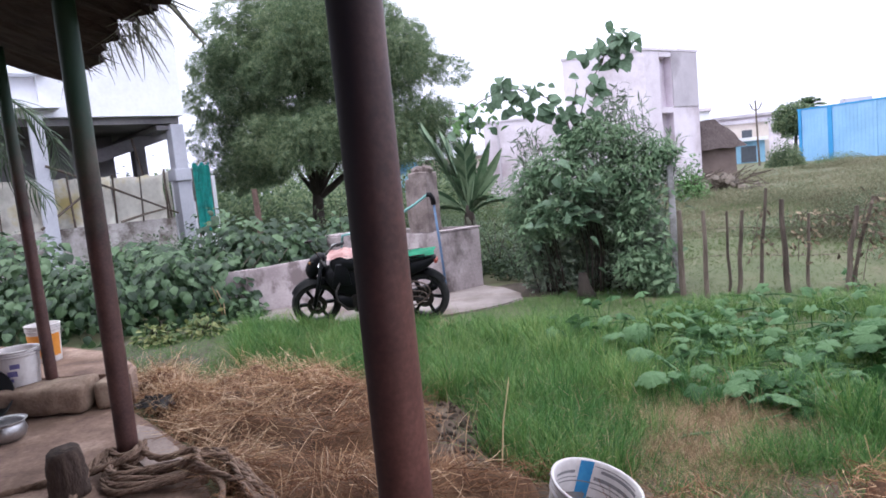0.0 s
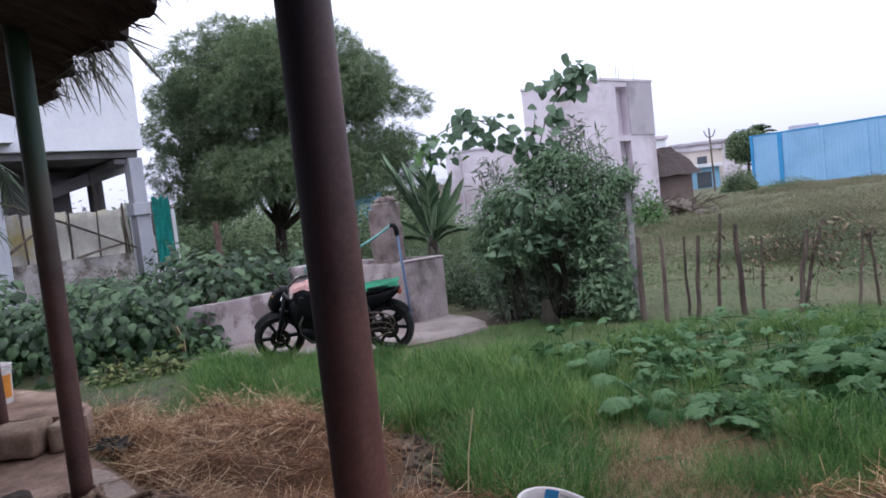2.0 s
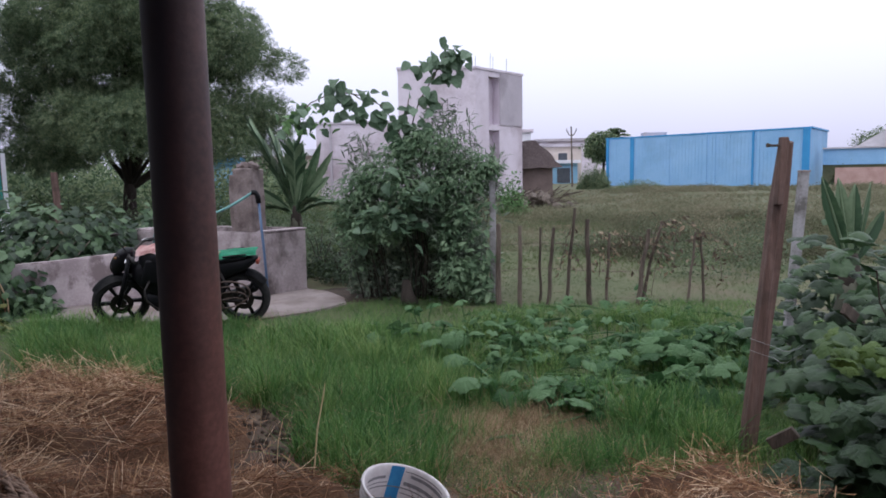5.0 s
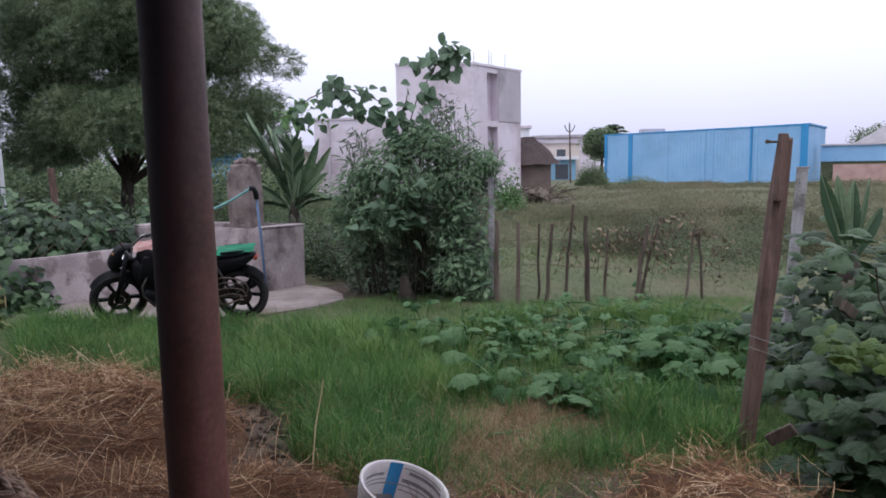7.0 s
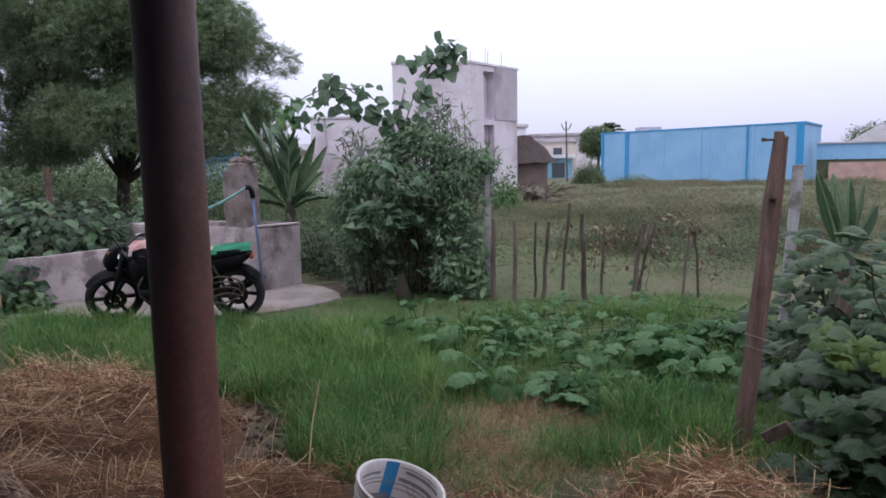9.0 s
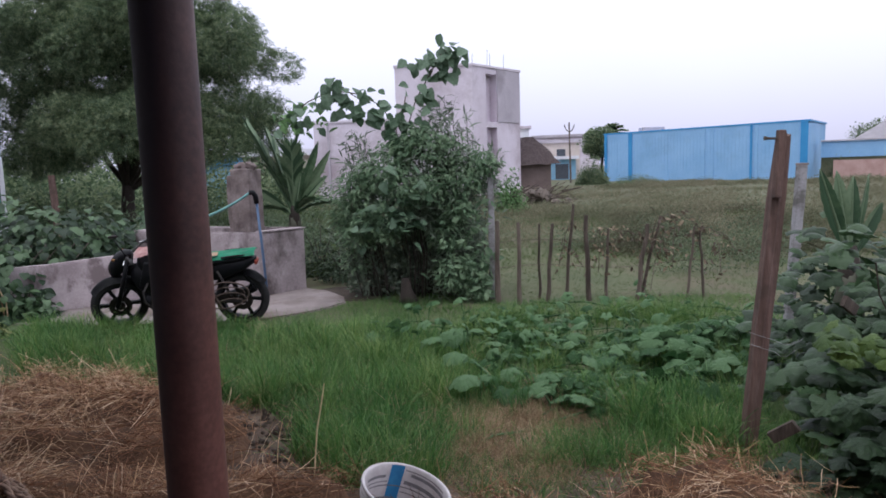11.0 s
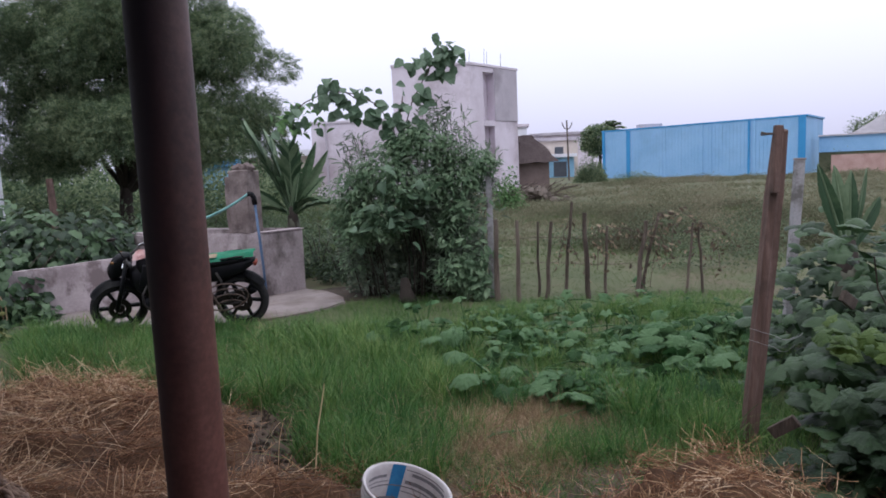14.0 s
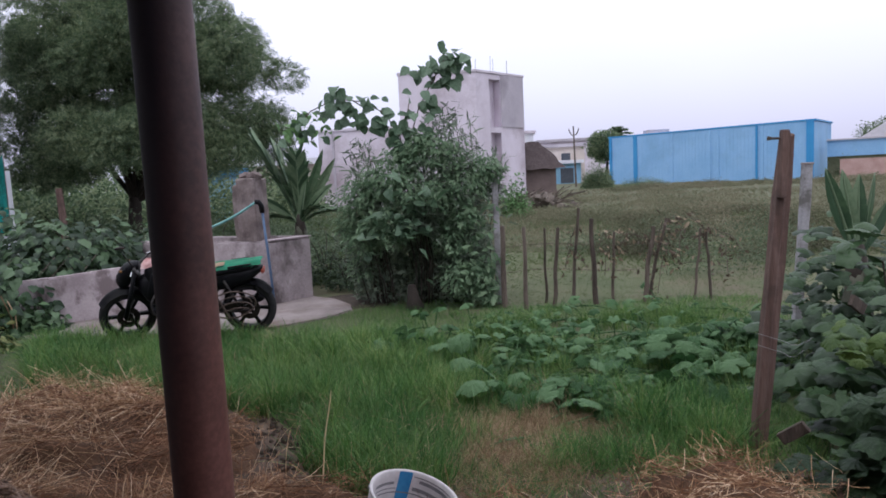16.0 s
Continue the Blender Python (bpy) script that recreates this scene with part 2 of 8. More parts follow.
BROADLEAF = material("broad_shrub_leaf", [(0.055, 0.099, 0.055), (0.0946, 0.154, 0.0902), (0.1485, 0.22, 0.143)], 0.5, 5, 40, 0.1, vary=0.5, leaf=0.3)
SCRUBLEAF = material("grey_green_scrub_leaf", [(0.05951, 0.09257, 0.05026), (0.09919, 0.1388, 0.0767), (0.1521, 0.1851, 0.1124)], 0.7, 3, 30, 0.0, vary=0.4, leaf=0.3)
SHRUBLEAF = material("shrub_leaf", [(0.1231, 0.1945, 0.1133), (0.1908, 0.277, 0.1699), (0.277, 0.3755, 0.2339)], 0.75, 3, 30, 0.0, vary=0.55, leaf=0.5, spec=0.2)
NEEM = material("neem_leaf", [(0.065, 0.105, 0.055), (0.125, 0.175, 0.09), (0.235, 0.285, 0.16)], 0.6, 0.6, 10, 0.0, vary=0.65, leaf=0.45)
PALM = material("palm_frond_green", [(0.042, 0.082, 0.042), (0.08, 0.135, 0.068), (0.155, 0.215, 0.125)], 0.5, 4, 30, 0.1, vary=0.6, leaf=0.2)
DRYPALM = material("dry_palm_leaflet", [(0.10, 0.10, 0.075), (0.17, 0.17, 0.13)], 0.8, 4, 30, 0.1, vary=0.5, leaf=0.15)
PALMDARK = material("dark_palm_leaf", [(0.018, 0.036, 0.017), (0.035, 0.062, 0.027), (0.06, 0.095, 0.042)], 0.5, 4, 30, 0.1, vary=0.5, leaf=0.15)
CROTON = material("yellow_green_leaf", [(0.055, 0.095, 0.028), (0.12, 0.155, 0.048), (0.23, 0.245, 0.095)], 0.55, 6, 30, 0.0, vary=0.7, leaf=0.25)
BARK = material("dark_bark", [(0.03, 0.024, 0.02), (0.065, 0.05, 0.042)], 0.95, 6, 40, 0.7, stretch=(1, 1, 0.25))
WOOD = material("weathered_timber", [(0.083, 0.049, 0.041), (0.135, 0.083, 0.069), (0.195, 0.128, 0.113)], 0.85, 4, 40, 0.5, stretch=(6, 6, 0.5), stain=(0.05, 0.035, 0.03), stain_scale=2.5)
STICK = material("grey_stake_wood", [(0.045, 0.033, 0.027), (0.085, 0.065, 0.053), (0.14, 0.11, 0.09)], 0.9, 5, 40, 0.4, stretch=(4, 4, 0.5), vary=0.3)
ROPE = material("coir_rope", [(0.1062, 0.068, 0.0493), (0.1955, 0.1275, 0.0935), (0.272, 0.187, 0.1403)], 0.95, 20, 120, 0.8, vary=0.25)
BLACK = material("black_paint", [(0.0035, 0.0035, 0.0053), (0.0077, 0.0077, 0.0105)], 0.45, 8, 60, 0.0, spec=0.2)
RUBBER = material("dusty_rubber", [(0.012, 0.012, 0.014), (0.028, 0.026, 0.027)], 0.85, 10, 60, 0.2)
ENGINE = material("dull_engine_metal", [(0.02, 0.018, 0.018), (0.05, 0.042, 0.04)], 0.5, 10, 60, 0.2, metal=0.7)
DULLSTEEL = material("dusty_steel_rail", [(0.075, 0.052, 0.046), (0.135, 0.10, 0.086)], 0.55, 10, 60, 0.1, metal=0.5)
CHROME = material("chrome", [(0.6, 0.6, 0.62), (0.75, 0.75, 0.76)], 0.18, 10, 60, 0.0, metal=1.0)
REDPLASTIC = material("dull_red_paint", [(0.22, 0.04, 0.025), (0.32, 0.07, 0.05)], 0.5, 10, 60, 0.1)
SALMON = material("faded_red_cloth", [(0.46, 0.20, 0.19), (0.66, 0.42, 0.41), (0.72, 0.55, 0.53)], 0.85, 12, 90, 0.3)
GREENSHEET = material("green_plastic_sheet", [(0.01, 0.23, 0.12), (0.03, 0.36, 0.20)], 0.45, 8, 60, 0.2)
DULLORANGE = material("dusty_amber", [(0.16, 0.075, 0.02), (0.24, 0.11, 0.035)], 0.5, 20, 60, 0.0)
ORANGE = material("orange_print", [(0.55, 0.20, 0.02), (0.68, 0.29, 0.05)], 0.6, 8, 50, 0.0)
WHITEPLASTIC = material("scuffed_white_plastic", [(0.50, 0.46, 0.46), (0.64, 0.60, 0.60), (0.74, 0.71, 0.72)], 0.5, 4, 40, 0.05, stain=(0.30, 0.25, 0.24), stain_scale=4, stain_at=(0.52, 0.75))
BLUEPRINT = material("blue_print", [(0.02, 0.16, 0.38), (0.05, 0.25, 0.48)], 0.5, 8, 50, 0.0)
VIOLETPRINT = material("violet_print", [(0.09, 0.08, 0.22), (0.16, 0.14, 0.32)], 0.6, 20, 50, 0.0)
GREYPRINT = material("grey_smudged_print", [(0.16, 0.15, 0.16), (0.26, 0.25, 0.26)], 0.6, 20, 50, 0.0)
ALUMINIUM = material("dented_aluminium", [(0.34, 0.33, 0.34), (0.55, 0.54, 0.55)], 0.38, 8, 60, 0.15, metal=0.9)
BLUEPIPE = material("blue_pvc", [(0.055, 0.10, 0.19), (0.085, 0.14, 0.24)], 0.5, 8, 50, 0.0)
HOSE = material("pale_teal_hose", [(0.13, 0.30, 0.30), (0.2, 0.40, 0.38)], 0.5, 8, 50, 0.0)
WIRE = material("galvanised_wire", [(0.252, 0.252, 0.264), (0.33, 0.33, 0.336)], 0.4, 8, 50, 0.0, metal=0.6)
BANNER = material("faded_printed_sheet", [(0.50, 0.47, 0.43), (0.65, 0.62, 0.575), (0.76, 0.73, 0.68)], 0.7, 2.2, 16, 0.3, stain=(0.56, 0.47, 0.22), stain_scale=1.1, stain_at=(0.54, 0.66), vary=0.3)
TEALSHEET = material("teal_shade_net", [(0.02, 0.24, 0.22), (0.04, 0.38, 0.34)], 0.7, 3, 30, 0.2, stain=(0.02, 0.12, 0.11), stain_scale=2.5)
CREAM = material("cream_wall", [(0.5335, 0.459, 0.408), (0.6402, 0.561, 0.516)], 0.9, 1, 14, 0.05)
BLUEWASH = material("pale_blue_wall", [(0.20, 0.38, 0.55), (0.28, 0.46, 0.62)], 0.9, 1, 14, 0.05)
RUBBLE = material("rubble_earth", [(0.09, 0.075, 0.062), (0.17, 0.14, 0.12)], 0.95, 3, 20, 0.5, vary=0.4)


# ---------------------------------------------------------------- mesh helpers
def box(bm, x0, x1, y0, y1, z0, z1, bevel=0.0, m=None):
    r = bmesh.ops.create_cube(bm, size=1, matrix=Matrix.LocRotScale(((x0 + x1) / 2, (y0 + y1) / 2, (z0 + z1) / 2), None, (x1 - x0, y1 - y0, z1 - z0)))
    vs = r["verts"]
    if bevel:
        es = list({e for v in vs for e in v.link_edges})
        r2 = bmesh.ops.bevel(bm, geom=es, offset=bevel, segments=2, affect="EDGES", profile=0.6)
        vs = list({v for f in r2["faces"] for v in f.verts} | {v for v in vs if v.is_valid})
    if m is not None:
        bmesh.ops.transform(bm, matrix=m, verts=vs)
    return vs


def tube(bm, pts, r, seg=10, caps=True):
    """A round bar swept along points; r is one radius or one for each point."""
    pts = [Vector(p) for p in pts]
    rs = r if isinstance(r, (list, tuple)) else [r] * len(pts)
    rings, up = [], None
    for i, p in enumerate(pts):
        d = (pts[min(i + 1, len(pts) - 1)] - pts[max(i - 1, 0)]).normalized()
        if up is None:
            up = Vector((0, 0, 1)) if abs(d.z) < 0.9 else Vector((1, 0, 0))
        a = d.cross(up).normalized()
        up = a.cross(d).normalized()
        rings.append([bm.verts.new(p + rs[i] * (math.cos(2 * math.pi * k / seg) * a + math.sin(2 * math.pi * k / seg) * up)) for k in range(seg)])
    for q, s in zip(rings, rings[1:]):
        for k in range(seg):
            bm.faces.new((q[k], q[(k + 1) % seg], s[(k + 1) % seg], s[k]))
    if caps:
        bm.faces.new(rings[0][::-1])
        bm.faces.new(rings[-1])
    return [v for g in rings for v in g]


def lathe(bm, profile, seg=28, m=None):
    """Turns (radius, height) points round the z axis."""
    rings = [[bm.verts.new((max(r, 1e-4) * math.cos(2 * math.pi * k / seg), max(r, 1e-4) * math.sin(2 * math.pi * k / seg), z)) for k in range(seg)] for r, z in profile]
    for q, s in zip(rings, rings[1:]):
        for k in range(seg):
            bm.faces.new((q[k], q[(k + 1) % seg], s[(k + 1) % seg], s[k]))
    vs = [v for g in rings for v in g]
    if m is not None:
        bmesh.ops.transform(bm, matrix=m, verts=vs)
    return vs


def prism(bm, outline, z0, z1):
    lo = [bm.verts.new((x, y, z0)) for x, y in outline]
    hi = [bm.verts.new((x, y, z1)) for x, y in outline]
    n = len(lo)
    for k in range(n):
        bm.faces.new((lo[k], lo[(k + 1) % n], hi[(k + 1) % n], hi[k]))
    bm.faces.new(hi)
    bm.faces.new(lo[::-1])
    return lo + hi


def rough_up(bm, amount, size):
    for v in bm.verts:
        v.co += amount * noise.noise_vector(v.co * (1 / size))


PLACED = {}


def thing(name, label, category, at=(0, 0, 0), rz=0.0, group="", kind=""):
    ob = new(name)
    ob.empty_display_size = 0.1
    ob.matrix_basis = pose(*at, 0, 0, rz)
    PLACED[ob.name] = ob.matrix_basis.copy()
    return tagged(ob, label, category, group, kind)


def mesh_of(name, bm, mat, smooth=False):
    bmesh.ops.recalc_face_normals(bm, faces=bm.faces)
    me = bpy.data.meshes.new(name)
    bm.to_mesh(me)
    bm.free()
    me.materials.append(mat)
    if smooth:
        me.polygons.foreach_set("use_smooth", [True] * len(me.polygons))
    return me


def part(name, bm, mat, parent, label="", smooth=False, local=False):
    """Links bm as one mesh under parent. Its points are in the world, or in the parent's own space with local."""
    at = PLACED[parent.name]
    if not local:
        bm.transform(at.inverted())
    ob = new(name, mesh_of(name, bm, mat, smooth))
    ob.parent = parent
    PLACED[ob.name] = at
    return tagged(ob, label)


def solid(name, bm, mat, label="", category="", kind="", group="", smooth=False):
    ob = new(name, mesh_of(name, bm, mat, smooth))
    PLACED[ob.name] = Matrix.Identity(4)
    return tagged(ob, label, category, group, kind)


# ---------------------------------------------------------------- scattering
def basis(N, F):
    N = N / np.linalg.norm(N, axis=1, keepdims=True)
    F = F - N * np.sum(F * N, axis=1, keepdims=True)
    F = F / (np.linalg.norm(F, axis=1, keepdims=True) + 1e-9)
    return np.stack([np.cross(F, N), F, N], axis=2)


def scatter_mesh(name, temps, P, N, F, S, mat):
    """One mesh of many copies of small templates (points, faces): at P, with normal N, tip towards F, size S."""
    B = basis(N, F)
    pick = np.random.randint(0, len(temps), len(P))
    allv, loops, starts, off, lo = [], [], [], 0, 0
    for k, (tv, tf) in enumerate(temps):
        i = np.nonzero(pick == k)[0]
        if not len(i):
            continue
        s = S[i] if S.ndim == 2 else S[i][:, None]
        v = np.einsum("nij,nkj->nki", B[i], tv[None] * s[:, None, :]) + P[i][:, None, :]
        allv.append(v.reshape(-1, 3))
        flat = np.concatenate([np.array(f) for f in tf])
        sizes = np.array([len(f) for f in tf])
        loops.append((flat[None] + off + np.arange(len(i))[:, None] * len(tv)).ravel())
        st = np.concatenate([[0], np.cumsum(sizes)[:-1]])
        starts.append((st[None] + lo + np.arange(len(i))[:, None] * sizes.sum()).ravel())
        off += len(i) * len(tv)
        lo += len(i) * sizes.sum()
    V, L, St = np.concatenate(allv), np.concatenate(loops), np.concatenate(starts)
    me = bpy.data.meshes.new(name)
    me.vertices.add(len(V))
    me.vertices.foreach_set("co", V.astype(np.float32).ravel())
    me.loops.add(len(L))
    me.loops.foreach_set("vertex_index", L.astype(np.int32))
    me.polygons.add(len(St))
    me.polygons.foreach_set("loop_start", St.astype(np.int32))
    me.update(calc_edges=True)
    me.materials.append(mat)
    return me


def scatter(name, temps, P, N, F, S, mat, parent=None, label="", category="", kind=""):
    if parent is not None:
        at = np.array(PLACED[parent.name].inverted())
        P = P @ at[:3, :3].T + at[:3, 3]
        N, F = N @ at[:3, :3].T, F @ at[:3, :3].T
    ob = new(name, scatter_mesh(name, temps, P, N, F, S, mat))
    if parent is not None:
        ob.parent = parent
    return tagged(ob, label, category, "", kind)


def leaves(name, temps, P, N, F, S, mat, parent):
    """Leaves as objects of their own under parent, sharing a few meshes."""
    shared = []
    for tv, tf in temps:
        me = bpy.data.meshes.new(name)
        me.from_pydata([tuple(v) for v in tv], [], [tuple(f) for f in tf])
        me.materials.append(mat)
        shared.append(me)
    B = basis(N, F)
    inv = PLACED[parent.name].inverted()
    for i in range(len(P)):
        ob = new(name, shared[i % len(shared)])
        ob.parent = parent
        m = Matrix([[*(B[i][r] * S[i]), P[i][r]] for r in range(3)] + [[0, 0, 0, 1]])
        ob.matrix_basis = inv @ m


rng = np.random.default_rng(7)


def unit(n, up=0.0):
    v = rng.normal(size=(n, 3))
    v /= np.linalg.norm(v, axis=1, keepdims=True)
    v[:, 2] += up
    return v / np.linalg.norm(v, axis=1, keepdims=True)


def strip(widths, bend=0.0, fold=0.0):
    """A leaf or blade of length 1 along y: half widths along it, bent downwards, folded along its rib."""
    n = len(widths)
    v, f = [], []
    for i, w in enumerate(widths):
        y = i / (n - 1)
        z = -bend * y * y
        v += [(-w, y, z + fold * w), (0, y, z), (w, y, z + fold * w)]
    for i in range(n - 1):
        a = 3 * i
        f += [(a, a + 1, a + 4, a + 3), (a + 1, a + 2, a + 5, a + 4)]
    return np.array(v, float), f


def blade(bend, w=0.02):
    v = [(-w, 0, 0), (w, 0, 0), (-w * 0.8, 0.05 * bend, 0.45), (w * 0.8, 0.05 * bend, 0.45), (-w * 0.5, 0.35 * bend, 0.8), (w * 0.5, 0.35 * bend, 0.8), (0, 0.75 * bend, 1.0)]
    return np.array(v, float), [(0, 1, 3, 2), (2, 3, 5, 4), (4, 5, 6)]


def toothed(seed, lobes=5, depth=0.24):
    """A large soft gourd leaf about 1 across: shallow lobes, a toothed rim, raised between the veins, drooping at its edge."""
    r = random.Random(seed)
    n = 30
    v, f = [(0, 0, 0.02)], []
    cup, tilt = r.uniform(0.05, 0.26), r.uniform(-0.12, 0.12)
    for ring in (0.4, 0.75, 1.0):
        for i in range(n):
            a = 2 * math.pi * i / n
            lob = 1 - depth * (0.5 - 0.5 * math.cos(lobes * a))
            notch = 1 - 0.7 * max(0, 1 - abs(a - math.pi) / 0.32)
            tooth = 1 + (0.045 if i % 2 else -0.045) * (ring == 1.0) + 0.05 * r.uniform(-1, 1) * ring * (ring > 0.5)
            rad = 0.52 * lob * notch * ring * tooth
            z = 0.02 - cup * ring * ring + 0.035 * ring * (0.5 - 0.5 * math.cos(lobes * a)) + tilt * ring * math.sin(a) * 0.5 + 0.03 * r.uniform(-1, 1) * ring * ring
            v.append((rad * math.sin(a), rad * math.cos(a) + 0.1, z))
    for i in range(n):
        j = (i + 1) % n
        f.append((0, 1 + i, 1 + j))
        for k in (0, 1):
            f.append((1 + k * n + i, 1 + (k + 1) * n + i, 1 + (k + 1) * n + j, 1 + k * n + j))
    return np.array(v, float), f


LEAF_GOURD = [toothed(k) for k in range(6)]
LEAF_TINY = [(np.array([(0, 0, 0), (0.24, 0.5, 0.05 - b), (0, 1, -b * 2), (-0.24, 0.5, 0.05)], float), [(0, 1, 2), (0, 2, 3)]) for b in (0.05, 0.12, 0.2)]
LEAF_SMALL = [strip([0.03, 0.21, 0.01], b, c) for b, c in ((0.15, 0.3), (0.35, 0.2), (0.5, 0.4))]
LEAF_HEART = [strip([0.05, 0.40, 0.42, 0.27, 0.01], b, c) for b, c in ((0.25, 0.2), (0.4, 0.1), (0.15, 0.35), (0.55, 0.25))]
LEAF_NARROW = [strip([0.02, 0.085, 0.08, 0.005], b, 0.3) for b in (0.1, 0.35, 0.6)]
LEAF_OVAL = [strip([0.03, 0.17, 0.24, 0.19, 0.01], b, c) for b, c in ((0.15, 0.3), (0.35, 0.2), (0.5, 0.4))]
SHORT_BLADES = [(np.array([(-w, 0, 0), (w, 0, 0), (-0.7 * w, 0.1 * b, 0.55), (0.7 * w, 0.1 * b, 0.55), (0, 0.6 * b, 1.0)], float), [(0, 1, 3, 2), (2, 3, 4)]) for b, w in ((0.3, 0.016), (0.7, 0.015), (1.0, 0.018))]
BLADES = [blade(b, w) for b, w in ((0.25, 0.011), (0.6, 0.010), (1.0, 0.012), (0.4, 0.013))]


def spray(n, seed):
    """A twig with narrow leaflets on both sides."""
    r = random.Random(seed)
    v, f = [], []
    for i in range(n):
        y = i / n
        for s in (-1, 1):
            o = len(v)
            a = s * r.uniform(0.7, 1.2)
            l = r.uniform(0.3, 0.45)
            d = (math.sin(a) * l, math.cos(a) * l, r.uniform(-0.25, 0.05))
            b = (0.0, y, -0.2 * y * y)
            w = 0.05
            v += [(b[0] - w * d[1] / l, b[1] + w * d[0] / l, b[2]), (b[0] + w * d[1] / l, b[1] - w * d[0] / l, b[2]), (b[0] + d[0], b[1] + d[1], b[2] + d[2])]
            f.append((o, o + 1, o + 2))
    return np.array(v, float), f


SPRAYS = [spray(4, k) for k in range(6)]


# ---------------------------------------------------------------- ground
def ground_height(x, y):
    """The yard is level; round the shelter the ground is a little higher."""
    d = math.hypot(x + 0.4, y - 0.2)
    bank = 0.13 * max(0.0, min(1.0, (4.6 - d) / 2.0))
    heap = 0.12 * math.exp(-(((x + 1.9) / 1.4) ** 2 + ((y - 4.2) / 0.7) ** 2)) + 0.02 * math.exp(-(((x - 1.15) / 0.4) ** 2 + ((y - 2.75) / 0.3) ** 2))
    rise = 0.12 * max(0.0, min(1.0, (y - 9) / 8))
    return bank + heap + rise + 0.016 * noise.noise(Vector((x * 0.8, y * 0.8, 0)))


def heights(X, Y):
    return np.array([ground_height(float(a), float(b)) for a, b in zip(X, Y)])


bm = bmesh.new()
xs = [-600, -200, -80, -40, -25, -16, -12] + [-10 + 0.25 * k for k in range(65)] + [7, 9, 12, 16, 25, 40, 80, 200, 600]
ys = [-600, -200, -60, -20, -10, -6] + [-4 + 0.25 * k for k in range(61)] + [12, 13.5, 15, 18, 22, 28, 36, 50, 80, 140, 300, 900]
rows = [[bm.verts.new((x, y, ground_height(x, y))) for x in xs] for y in ys]
for a, b in zip(rows, rows[1:]):
    for k in range(len(xs) - 1):
        bm.faces.new((a[k], a[k + 1], b[k + 1], b[k]))
solid("ground", bm, FIELD, "damp earth ground of a weedy village yard and field", "ground", "structure", smooth=True)


# ---------------------------------------------------------------- far buildings
def unfinished_building():
    ob = thing("concrete_building", "unfinished three-storey concrete building with grey cement plaster", "building", (1.7, 36, 0))
    A, B, C = (-2.36, 35.9), (1.68, 35.96), (4.48, 39.25)
    bm = bmesh.new()
    prism(bm, [A, B, (2.42, 36.83), (2.10, 37.25), (2.72, 37.98), (3.04, 37.55), C, (2.0, 44.5), (-2.4, 44.5)], 0, 6.92)
    part("wall", bm, PLASTER, ob)
    # a tall recess with storey slabs between the two faces
    for z in (1.15, 3.92, 6.75):
        bm = bmesh.new()
        prism(bm, [(2.425, 36.84), (3.035, 37.545), (2.72, 37.97), (2.11, 37.26)], z - 0.12, z + 0.17 if z < 6 else 6.9)
        part("landing_slab", bm, PLASTER, ob)
    bm = bmesh.new()
    prism(bm, [(3.06, 37.56), (4.46, 39.205), (4.45, 39.215), (3.05, 37.57)], 4.1, 6.9)
    for v in bm.verts:
        v.co += Vector((0.03, -0.026, 0))
    part("wall_panel", bm, PLASTER_DARK, ob, "darker grey cement render")
    bm = bmesh.new()
    prism(bm, [(A[0] - 0.05, A[1] - 0.05), (B[0] + 0.02, B[1] - 0.06), (C[0] + 0.08, C[1] - 0.02), (2.05, 44.6), (-2.45, 44.6)], 6.92, 7.04)
    part("parapet", bm, PLASTER, ob)
    bm = bmesh.new()
    box(bm, -6.65, -2.36, 35.55, 42, 0, 4.18)
    part("wing", bm, PLASTER, ob)
    bm = bmesh.new()
    box(bm, -6.72, -2.3, 35.48, 42.05, 4.18, 4.3)
    part("wing_parapet", bm, PLASTER, ob)
    bm = bmesh.new()
    box(bm, -5.95, -5.85, 35.45, 35.55, 0, 4.15)
    part("downpipe", bm, PLASTER_DARK, ob)
    for x, y, h in ((-0.6, 37, 1.0), (0.6, 38, 0.8), (2.6, 38.2, 1.0), (3.6, 39.4, 0.9), (2.9, 40.5, 1.2), (1.7, 36.6, 0.6)):
        bm = bmesh.new()
        tube(bm, [(x, y, 6.9), (x + 0.03, y, 7.04 + h)], 0.012, 5)
        part("rebar", bm, STICK, ob)


unfinished_building()


